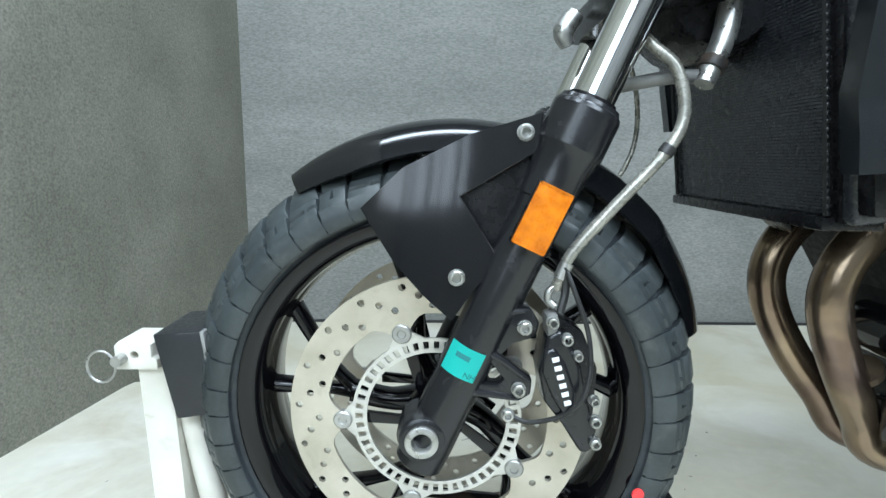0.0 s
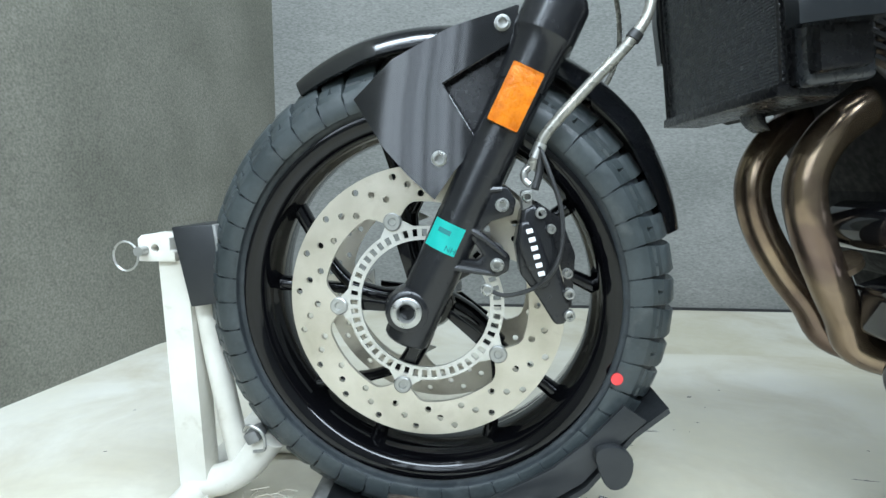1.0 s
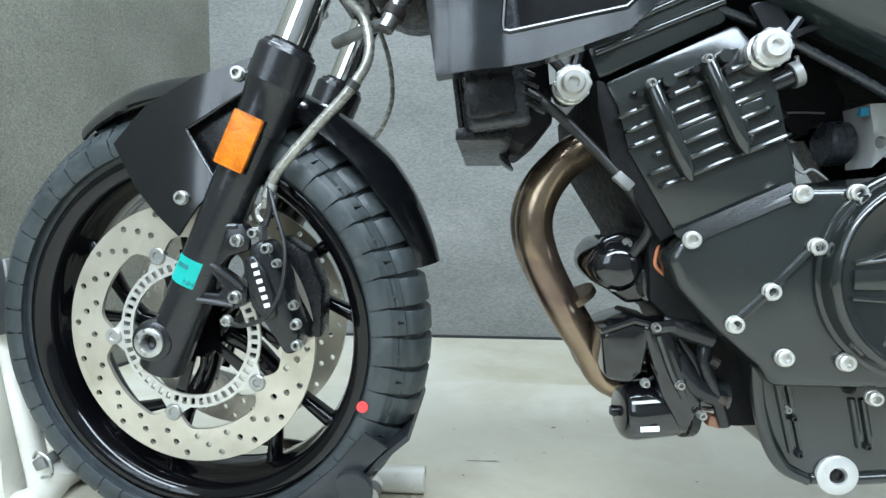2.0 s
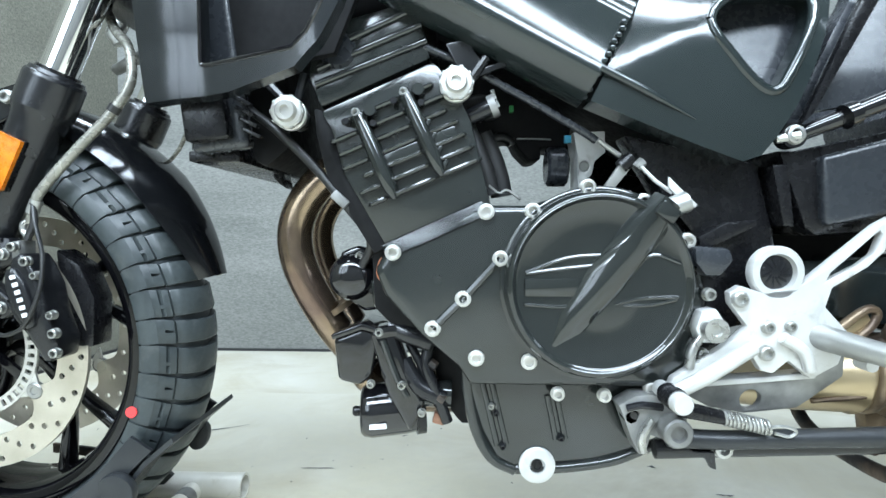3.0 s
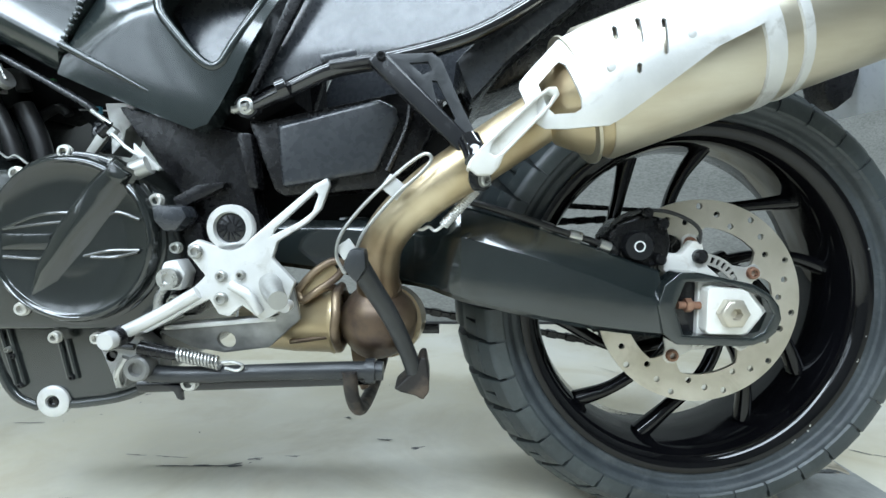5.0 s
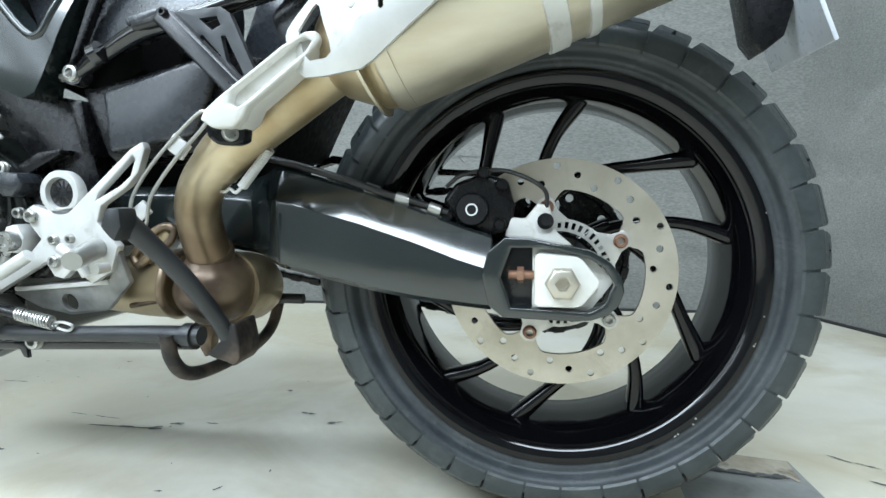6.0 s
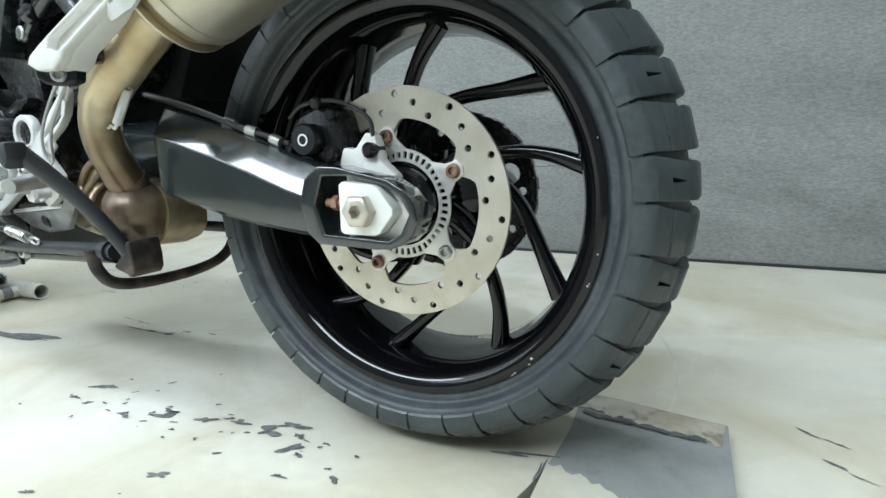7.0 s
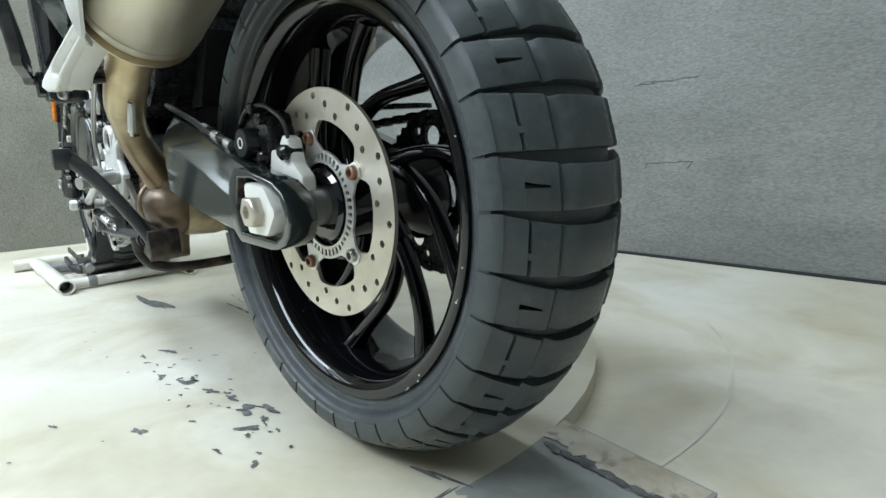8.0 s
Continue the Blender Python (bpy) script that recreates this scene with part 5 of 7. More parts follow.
part("side_cover", prism([(0.955, 0.552), (1.131, 0.600), (1.231, 0.624), (1.42, 0.78), (1.05, 0.78)], 0.150, 0.172, 0.008), PLASTIC, bike, "satin grey side cover under the seat")
# black strip put in as shade along the side cover's front edge
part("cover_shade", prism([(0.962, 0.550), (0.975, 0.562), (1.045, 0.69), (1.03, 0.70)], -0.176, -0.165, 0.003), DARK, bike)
rail = part("subframe_rail", tube([(0.963, -0.164, 0.542), (1.007, -0.174, 0.560), (1.064, -0.182, 0.582), (1.133, -0.184, 0.594), (1.209, -0.182, 0.617), (1.27, -0.178, 0.65), (1.34, -0.172, 0.70)], [0.007, 0.009, 0.010, 0.010, 0.0095, 0.0095, 0.009], 14), GLOSS, bike, "black tubular subframe rail")
part("rail_bolt", bolt((0.961, -0.168, 0.543), 0.0092, 0.006), BOLT, rail)
part("rail_lug", lathe([(0.013, 0.01), (0.013, -0.006), (0, -0.006)], (0.961, -0.163, 0.543), 20), SATIN, rail)
part("rail_clamp", tube([(1.001, -0.181, 0.558), (1.011, -0.181, 0.562)], 0.0125, 14, 1), GLOSS, rail)
part("rail_pad", box((1.068, -0.183, 0.594), (0.04, 0.014, 0.009), 0.003, (0, -12, 0)), PLASTIC, rail)
part("rail_stub", tube([(0.945, -0.165, 0.539), (0.965, -0.172, 0.542)], 0.005, 8, 1), BOLT, rail)


def hanger_lean(x, z):
    return -0.06 * max(0.0, 0.584 - z)


brace = part("footrest_hanger", prism([(1.104, 0.580), (1.120, 0.591), (1.170, 0.593), (1.180, 0.586), (1.203, 0.535), (1.226, 0.490), (1.216, 0.477), (1.203, 0.484)], -0.206, -0.198, 0.0015, [[(1.146, 0.5825), (1.166, 0.5840), (1.170, 0.5745), (1.160, 0.5700)], [(1.143, 0.5640), (1.150, 0.5655), (1.170, 0.5440), (1.165, 0.5405)], [(1.170, 0.5640), (1.175, 0.5640), (1.195, 0.5240), (1.191, 0.5210), (1.176, 0.5380)]], warp=hanger_lean, grid=0.02), GREYSTEEL, bike, "black triangular passenger footrest hanger")
part("hanger_beam", prism([(1.103, 0.580), (1.111, 0.589), (1.124, 0.588), (1.224, 0.489), (1.215, 0.477), (1.203, 0.483)], -0.222, -0.203, 0.0035, warp=hanger_lean, segments=3), SATIN, brace, "straight dark painted beam")
part("hanger_bar", tube([(1.060, -0.187, 0.584), (1.105, -0.196, 0.588), (1.135, -0.196, 0.5885)], 0.0065, 12), SATIN, brace)
part("hanger_eye", tube([(1.213, -0.222, 0.486), (1.216, -0.262, 0.480)], 0.0115, 16, 1), GLOSS, brace)
part("brace_bolt", bolt((1.118, -0.2225, 0.585), 0.0045, 0.004), SATIN, brace)
part("storage_box", prism([(0.955, 0.531), (0.974, 0.530), (1.130, 0.564), (1.185, 0.556), (1.150, 0.48), (1.112, 0.452), (0.996, 0.442), (0.985, 0.45)], -0.152, 0.12, 0.008), DARK, bike, "black plastic tool box")
part("box_face", prism([(0.993, 0.523), (1.110, 0.554), (1.128, 0.545), (1.133, 0.529), (1.106, 0.470), (0.998, 0.452)], -0.164, -0.148, 0.006, segments=3), PLASTIC, bike, "satin grey tool box lid")
part("box_groove", tube([(1.145, -0.153, 0.548), (1.14, -0.154, 0.52), (1.118, -0.155, 0.472)], 0.004, 8), DARK, bike)
part("linkage_shield", prism([(0.93, 0.40), (0.93, 0.47), (1.13, 0.475), (1.16, 0.45), (1.15, 0.425), (1.0, 0.395)], -0.06, 0.06, 0.004), MATTE, bike, "black shield over the suspension linkage")
part("tail_panel", prism([(1.195, 0.60), (1.215, 0.55), (1.26, 0.60), (1.36, 0.685), (1.40, 0.74), (1.30, 0.70)], -0.155, 0.155, 0.012), PLASTIC, bike, "dark grey tail panel")
part("tail_under", prism([(1.2, 0.56), (1.26, 0.58), (1.50, 0.70), (1.75, 0.78), (1.5, 0.82), (1.3, 0.74)], -0.10, 0.10, 0.01), DARK, bike, "black underseat tail")
part("inner_guard", prism([(1.165, 0.45), (1.195, 0.51), (1.225, 0.565), (1.30, 0.63), (1.32, 0.645), (1.22, 0.59), (1.15, 0.53), (1.12, 0.45)], -0.09, 0.09, 0.003), MATTE, bike, "black inner rear mudguard")
tailb = part("plate_bracket", prism([(1.745, 0.67), (1.80, 0.685), (1.815, 0.66), (1.80, 0.60), (1.775, 0.58), (1.76, 0.60)], 0.03, 0.08, 0.004), DARK, bike, "black number plate bracket")
part("number_plate", box((1.815, 0.065, 0.63), (0.006, 0.17, 0.11), 0.002, (0, -22, 0)), PLATE, tailb, "blank reflective number plate")
part("tail_arm", tube([(1.60, 0, 0.74), (1.70, 0.03, 0.71), (1.78, 0.05, 0.66)], 0.018, 12), DARK, tailb)

# footrest plate and gear lever
peg = part("footrest_plate", prism([(0.836, 0.287), (0.842, 0.300), (0.900, 0.338), (0.914, 0.352), (0.897, 0.374), (0.895, 0.386), (0.906, 0.393), (0.918, 0.389), (0.925, 0.387), (0.963, 0.392), (1.038, 0.455), (1.053, 0.463), (1.056, 0.455), (1.046, 0.428), (1.030, 0.412), (0.996, 0.391), (0.990, 0.372), (1.015, 0.345), (1.004, 0.315), (0.978, 0.300), (0.955, 0.318), (0.940, 0.305), (0.928, 0.308), (0.918, 0.325), (0.846, 0.286)], -0.180, -0.168, 0.0025, [[(0.990, 0.398), (0.994, 0.406), (1.040, 0.448), (1.043, 0.444), (1.036, 0.425), (1.022, 0.414)]]), ALLOY, bike, "cast silver rider footrest plate")
part("plate_ring", lathe([(0.0265, 0.0), (0.0265, -0.010), (0.025, -0.012), (0.0185, -0.012), (0.0175, -0.006), (0, -0.006)], (0.943, -0.168, 0.406), 36), ALLOY, peg, "round silver ring")
bm = lathe([(0.017, -0.004), (0.017, -0.0065), (0.015, -0.0075), (0, -0.0075)], (0.943, -0.168, 0.406), 28)
part("ring_insert", bm, SATIN, peg, "black ribbed insert")
for k in range(12):
    a = k * math.pi / 6
    part("insert_rib", tube([(0.943 + 0.005 * math.cos(a), -0.1755, 0.406 + 0.005 * math.sin(a)), (0.943 + 0.0145 * math.cos(a + 0.3), -0.1755, 0.406 + 0.0145 * math.sin(a + 0.3))], 0.0011, 6, 1), SATIN, peg)
for x, z, r in ((0.905, 0.3795, 0.0075), (0.933, 0.352, 0.006), (0.955, 0.353, 0.005), (0.932, 0.326, 0.007)):
    part("plate_bolt", bolt((x, -0.181, z), r, 0.005), BOLT, peg)
part("foot_peg", tube([(0.985, -0.172, 0.343), (0.995, -0.20, 0.340), (1.015, -0.245, 0.335)], [0.013, 0.012, 0.010], 14), DULL, peg, "short silver foot peg")
part("peg_tip", lathe([(0.006, 0.01), (0.006, -0.008), (0, -0.008)], (1.012, -0.205, 0.322), 12), ALLOY, peg)
part("peg_link", tube([(0.945, -0.186, 0.343), (0.965, -0.186, 0.33), (0.975, -0.182, 0.31)], 0.006, 10), ALLOY, peg)
part("heel_guard", prism([(0.851, 0.284), (0.94, 0.298), (0.992, 0.305), (1.012, 0.345), (1.018, 0.30), (0.978, 0.264), (0.925, 0.257), (0.888, 0.264)], -0.164, -0.155, 0.003, [circle(0.929, 0.2735, 0.0105, 14)], warp=lambda x, z: 0.25 * (0.285 - z)), STANDGREY, peg, "silver heel guard with a round hole")
part("guard_ledge", box((0.925, -0.158, 0.295), (0.13, 0.022, 0.006), 0.002, (0, -5, 0)), ALLOY, peg)
lever = part("gear_lever", tube([(0.912, -0.195, 0.335), (0.87, -0.20, 0.310), (0.832, -0.203, 0.291)], 0.0075, 12), ALLOY, bike, "silver gear lever")
part("toe_peg", lathe([(0.008, 0.02), (0.0098, -0.005), (0.0098, -0.036), (0.0085, -0.038), (0, -0.038)], (0.831, -0.195, 0.289), 20), ALLOY, lever)
part("toe_rubber", lathe([(0.0108, 0.0)] + [(0.0112 if k % 2 else 0.0098, -0.003 * k) for k in range(1, 9)] + [(0.0098, -0.027)], (0.831, -0.195, 0.289), 20), DARK, lever)
part("shift_rod", tube([(0.878, -0.176, 0.352), (0.862, -0.178, 0.33), (0.858, -0.178, 0.31)], 0.005, 10), BOLT, lever)

# side stand, folded up
sst = part("side_stand", tube([(0.838, -0.178, 0.240), (0.89, -0.18, 0.238), (0.98, -0.18, 0.241), (1.06, -0.18, 0.243), (1.115, -0.18, 0.243)], [0.010, 0.0095, 0.0095, 0.0105, 0.011], 16), GREYSTEEL, bike, "dark grey side stand folded up")
part("stand_rail", tube([(0.83, -0.165, 0.222), (0.95, -0.166, 0.227), (1.10, -0.168, 0.233)], 0.010, 12), SATIN, sst)
part("stand_collar", tube([(1.095, -0.18, 0.243), (1.106, -0.18, 0.243)], 0.0145, 14, 1), GREYSTEEL, sst)
part("stand_foot", prism([(1.128, 0.226), (1.150, 0.246), (1.158, 0.262), (1.164, 0.262), (1.168, 0.240), (1.168, 0.222), (1.161, 0.213), (1.152, 0.218), (1.136, 0.222)], -0.194, -0.148, 0.008, segments=3), RUSTY, sst, "rust-brown flat foot of the stand")
part("stand_tang", tube([(1.152, -0.182, 0.238), (1.144, -0.196, 0.268), (1.128, -0.220, 0.312), (1.109, -0.247, 0.352), (1.097, -0.268, 0.378)], [0.0095, 0.0095, 0.0098, 0.0105, 0.0115], 14), GREYSTEEL, sst, "bent grey tang for the foot")
part("tang_pad", prism([(1.087, 0.373), (1.094, 0.391), (1.109, 0.391), (1.110, 0.373), (1.101, 0.358)], -0.289, -0.264, 0.005), GREYSTEEL, sst)
pivot = part("stand_bracket", prism([(0.790, 0.270), (0.806, 0.280), (0.838, 0.282), (0.858, 0.262), (0.860, 0.236), (0.846, 0.226), (0.836, 0.236), (0.822, 0.240), (0.818, 0.222), (0.811, 0.220), (0.803, 0.236), (0.796, 0.256)], -0.176, -0.150, 0.003, [circle(0.8065, 0.261, 0.004, 12)]), STANDGREY, sst, "worn dark cast stand bracket")
part("bracket_rib", tube([(0.797, -0.178, 0.268), (0.812, -0.180, 0.272), (0.832, -0.180, 0.270)], 0.004, 8), SATIN, sst)
part("bracket_rib", tube([(0.814, -0.179, 0.224), (0.812, -0.180, 0.240), (0.822, -0.180, 0.258)], 0.0045, 8), BOLT, sst)
part("bracket_tooth", prism([(0.862, 0.226), (0.884, 0.226), (0.886, 0.208), (0.880, 0.210), (0.876, 0.218)], -0.182, -0.176, 0.001), SATIN, sst)
part("pivot_bolt", lathe([(0.0145, 0.01), (0.0145, -0.012), (0.0125, -0.014), (0.008, -0.014), (0.007, -0.009), (0, -0.009)], (0.842, -0.184, 0.249), 24), STANDGREY, sst)
part("stand_bolt", bolt((0.893, -0.176, 0.2285), 0.009, 0.008), BOLT, sst)
part("hook_bolt", lathe([(0.008, 0.0), (0.008, -0.014), (0.006, -0.016), (0, -0.016)], (0.803, -0.16, 0.258), 16), SATIN, sst)
part("spring_sleeve", tube([(0.845, -0.192, 0.273), (0.888, -0.19, 0.264)], [0.0085, 0.007], 12, 1), DARK, sst)
coil = [(0.886 + 0.046 * k / 144, -0.19 + 0.0068 * math.cos(k * math.pi / 6), 0.2645 - 0.010 * k / 144 + 0.0068 * math.sin(k * math.pi / 6)) for k in range(145)]
part("return_spring", tube(coil, 0.0016, 6, 1), BOLT, sst, "coiled steel return spring")
part("spring_hook", tube([(0.932, -0.19, 0.2545), (0.945, -0.19, 0.256), (0.958, -0.19, 0.252), (0.952, -0.19, 0.246), (0.938, -0.19, 0.249)], 0.0018, 8), BOLT, sst)

# exhaust: catalyst, tail pipe, silencer
cat = part("catalyst", loft([[Vector((x, -0.085 - 0.040 * ((x - 0.93) / 0.14) + r * math.cos(a), z + r * 0.9 * math.sin(a))) for a in (k * math.pi / 12 for k in range(24))] for x, z, r in ((0.93, 0.285, 0.04), (1.0, 0.287, 0.044), (1.045, 0.291, 0.046), (1.05, 0.291, 0.048), (1.056, 0.292, 0.046))]), GOLD, bike, "brown-gold catalyst housing")
bm = bmesh.new()
bmesh.ops.create_uvsphere(bm, u_segments=32, v_segments=20, radius=1)
for v in bm.verts:
    k = 1 + 0.022 * math.sin(4 * v.co.x + 3 * v.co.z) + 0.016 * math.sin(7 * v.co.z - 5 * v.co.y)
    v.co = Vector((1.105 + k * v.co.x * (0.048 + 0.004 * v.co.z), -0.130 + k * v.co.y * 0.050, 0.291 + k * v.co.z * 0.046))
part("pipe_bulb", bm, BURNT, cat, "heat-browned pipe bulb")
part("bulb_back", tube([(1.112, -0.118, 0.288), (1.118, -0.075, 0.284), (1.118, -0.060, 0.284), (1.118, -0.052, 0.284)], [0.046, 0.0445, 0.041, 0.030], 30, 1), GOLD, cat, "gold rear half of the pipe bulb")
part("bulb_weld", tube([(1.107, -0.140, 0.330), (1.107, -0.145, 0.337)], 0.0272, 20, 1), WELD, cat)
part("ring_weld", tube([(1.058 + 0.001 * math.sin(5 * a), -0.130 + 0.0405 * math.cos(a), 0.295 + 0.038 * math.sin(a)) for a in (k * math.pi / 18 for k in range(37))], 0.0055, 10, 1), BURNT, cat)
part("side_port", tube([(1.026, -0.140, 0.322), (1.036, -0.146, 0.330), (1.050, -0.142, 0.334), (1.060, -0.134, 0.326)], 0.0045, 10), BURNT, cat)
part("clamp_strap", tube([(1.010, -0.150, 0.330), (1.030, -0.152, 0.352), (1.052, -0.150, 0.366), (1.064, -0.148, 0.362), (1.058, -0.148, 0.348), (1.036, -0.152, 0.332), (1.018, -0.152, 0.320), (1.010, -0.150, 0.330)], 0.0048, 10), BURNT, cat, "heat-browned slotted clamp strap")
part("strap_web", prism([(1.012, 0.328), (1.032, 0.350), (1.054, 0.363), (1.060, 0.350), (1.036, 0.334), (1.020, 0.322)], -0.148, -0.144, 0.001), GOLD, cat)
part("pipe_tab", prism([(1.068, 0.26), (1.075, 0.215), (1.083, 0.20), (1.092, 0.205), (1.094, 0.225), (1.105, 0.255)], -0.128, -0.11, 0.004), BURNT, cat, "rusty brown pipe tab")
part("pipe_seam", tube([(1.0, -0.146, 0.268), (1.05, -0.16, 0.278)], 0.003, 8, 1), WELD, cat)
P = [(1.107, -0.138, 0.322), (1.107, -0.156, 0.356), (1.114, -0.174, 0.390), (1.136, -0.189, 0.421), (1.179, -0.202, 0.456), (1.237, -0.206, 0.494), (1.296, -0.204, 0.534)]
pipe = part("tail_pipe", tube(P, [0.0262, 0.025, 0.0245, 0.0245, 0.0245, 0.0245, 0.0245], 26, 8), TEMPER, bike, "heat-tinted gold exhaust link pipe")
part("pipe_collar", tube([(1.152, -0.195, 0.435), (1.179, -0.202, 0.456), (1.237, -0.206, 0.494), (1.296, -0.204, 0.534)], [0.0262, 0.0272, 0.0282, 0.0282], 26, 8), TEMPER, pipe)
guard2 = part("heat_guard", tube([(1.079, -0.225, 0.361), (1.071, -0.226, 0.380), (1.077, -0.228, 0.403), (1.101, -0.230, 0.433), (1.135, -0.232, 0.465), (1.161, -0.234, 0.484), (1.170, -0.234, 0.480), (1.160, -0.234, 0.466), (1.130, -0.232, 0.439), (1.099, -0.230, 0.402), (1.088, -0.226, 0.372), (1.079, -0.225, 0.361)], 0.0019, 8), DULL, bike, "bent wire heat guard")
part("guard_tab", box((1.131, -0.228, 0.451), (0.022, 0.004, 0.018), 0.001, (0, 38, 0)), ALLOY, guard2)
part("guard_tab", box((1.081, -0.222, 0.386), (0.016, 0.004, 0.018), 0.001, (0, 55, 0)), ALLOY, guard2)
low, top = Vector((1.183, -0.200, 0.411)), Vector((1.218, -0.205, 0.449))
axis = (top - low).normalized()
across = axis.cross(Vector((0, 1, 0))).normalized()
spring = [low + (top - low) * (k / 144) + (across * math.cos(k * math.pi / 4) + axis.cross(across) * math.sin(k * math.pi / 4)) * 0.0042 for k in range(145)]
part("pipe_spring", tube(spring, 0.0016, 6, 1), ALLOY, pipe, "exhaust joint spring")
part("spring_hook", tube([top, (1.219, -0.204, 0.453), (1.214, -0.204, 0.461), (1.220, -0.2035, 0.469), (1.226, -0.203, 0.463)], 0.0019, 8), ALLOY, pipe)
part("spring_hook", tube([low, (1.174, -0.198, 0.405), (1.167, -0.197, 0.409), (1.160, -0.195, 0.406), (1.154, -0.194, 0.407)], 0.0019, 8), ALLOY, pipe)
part("hook_tab", tube([(1.150, -0.186, 0.411), (1.153, -0.194, 0.408)], [0.008, 0.0055], 10, 1), WELD, pipe)
part("hook_tab", tube([(1.214, -0.196, 0.477), (1.2215, -0.201, 0.471)], [0.008, 0.005], 10, 1), WELD, pipe)

AX = Vector((math.cos(radians(21)), 0, math.sin(radians(21))))
UP = Vector((-AX.z, 0, AX.x))
M0 = Vector((1.292, -0.210, 0.532))


def can(stations, n=36):
    return loft([[M0 + AX * s + UP * (ru * math.sin(a)) + Vector((0, -ry * math.cos(a), 0)) for a in (k * 2 * math.pi / n for k in range(n))] for s, ru, ry in stations])


muf = part("silencer", can([(0.045, 0.068, 0.066), (0.049, 0.071, 0.069), (0.30, 0.074, 0.073), (0.43, 0.075, 0.074), (0.436, 0.072, 0.071)]), CAN, bike, "brushed steel silencer")
part("front_cap", can([(-0.006, 0.028, 0.028), (0.0, 0.038, 0.037), (0.014, 0.049, 0.048), (0.032, 0.062, 0.058), (0.05, 0.0685, 0.0665)]), GOLD, muf, "brass-coloured silencer front cap")
part("end_cap", can([(0.43, 0.076, 0.075), (0.455, 0.074, 0.073), (0.47, 0.06, 0.06)]), SATIN, muf)
for s in (0.028, 0.058):
    part("can_seam", can([(s, 0.0672 + s * 0.06, 0.0655 + s * 0.06), (s + 0.003, 0.0675 + s * 0.07, 0.066 + s * 0.07)]), CAN, muf)
for s0, s1 in ((0.195, 0.215), (0.232, 0.243)):
    part("can_strap", can([(s0, 0.0735, 0.0725), (s0 + 0.001, 0.0755, 0.0745), (s1 - 0.001, 0.0755, 0.0745), (s1, 0.0735, 0.0725)]), ALLOY, muf)
cover = [(1.257, 0.548), (1.258, 0.555), (1.263, 0.562), (1.294, 0.596), (1.302, 0.602), (1.333, 0.614), (1.40, 0.636), (1.48, 0.664), (1.475, 0.600), (1.432, 0.578), (1.350, 0.515), (1.338, 0.508), (1.300, 0.506), (1.281, 0.507), (1.272, 0.513), (1.265, 0.525)]
slots = [[(1.274, 0.550), (1.289, 0.568), (1.293, 0.571), (1.298, 0.567), (1.311, 0.533), (1.312, 0.524), (1.306, 0.520), (1.288, 0.520), (1.281, 0.528)]]
for x, z, h in ((1.3405, 0.5925, 0.008), (1.362, 0.594, 0.014), (1.3602, 0.558, 0.005), (1.384, 0.588, 0.018)):
    slots.append([(x - 0.0024, z - h + 0.002), (x, z - h), (x + 0.0024, z - h + 0.002), (x + 0.0024, z + h - 0.002), (x, z + h), (x - 0.0024, z + h - 0.002)])


def on_can(x, z):
    d = (Vector((x, 0, z)) - M0).dot(UP)
    return 0.074 - math.sqrt(max(0.0004, 0.074 ** 2 - min(abs(d), 0.070) ** 2)) + 0.50 * max(0.0, 1.335 - x)


shield = part("heat_shield", prism(cover, -0.289, -0.285, 0.0012, slots, warp=on_can, grid=0.01), ALLOY, muf, "pale silver pierced heat shield")
for x, z in ((1.335, 0.559), (1.408, 0.589)):
    part("shield_rivet", lathe([(0.0045, 0.001), (0.0038, -0.0015), (0, -0.0024)], (x, -0.288 + on_can(x, z), z), 14), ALLOY, shield)
LINK = [(1.203, 0.466), (1.206, 0.474), (1.2175, 0.4867), (1.265, 0.533), (1.283, 0.5466), (1.292, 0.548), (1.2956, 0.5406), (1.286, 0.528), (1.238, 0.479), (1.233, 0.467), (1.226, 0.460), (1.212, 0.459)]
slant = lambda x, z: 0.5 * (x - 1.21)
HOLLOW = [(1.2240, 0.4805), (1.2265, 0.4908), (1.2674, 0.5305), (1.2820, 0.5420), (1.2880, 0.5390), (1.2836, 0.5305), (1.2356, 0.4815), (1.2295, 0.4775)]
link_arm = part("silencer_link", prism(LINK, -0.299, -0.287, 0.0025, [HOLLOW], warp=slant, segments=3), OXIDE, bike, "cast silver silencer hanger with a hollowed face")
part("hollow_floor", prism(LINK, -0.289, -0.262, 0.003, warp=slant), OXIDE, link_arm)
turned = lambda x, z: 1.1 * (x - 1.2186)
part("link_boss", prism([(1.204, 0.462), (1.208, 0.469), (1.222, 0.470), (1.228, 0.462), (1.227, 0.450), (1.221, 0.446), (1.210, 0.446), (1.205, 0.452)], -0.2815, -0.266, 0.004, segments=3, warp=turned), SATIN, link_arm, "black rubber-bushed hanger boss")
part("link_bolt", bolt((0, 0, 0), 0.0068, 0.005), BOLT, link_arm, "", pose(1.2186, -0.2815, 0.4565, 0, 0, 42))
part("hanger_joint", tube([(1.208, -0.243, 0.497), (1.213, -0.256, 0.484), (1.212, -0.266, 0.474)], [0.012, 0.0125, 0.010], 12), GLOSS, link_arm)
part("lower_bar", tube([(1.078, -0.190, 0.245), (1.080, -0.185, 0.215), (1.085, -0.165, 0.193), (1.087, -0.11, 0.184), (1.09, -0.02, 0.186), (1.095, 0.03, 0.205), (1.10, 0.052, 0.25)], 0.0085, 12), RUSTY, bike, "bent rusty tube under the swingarm")
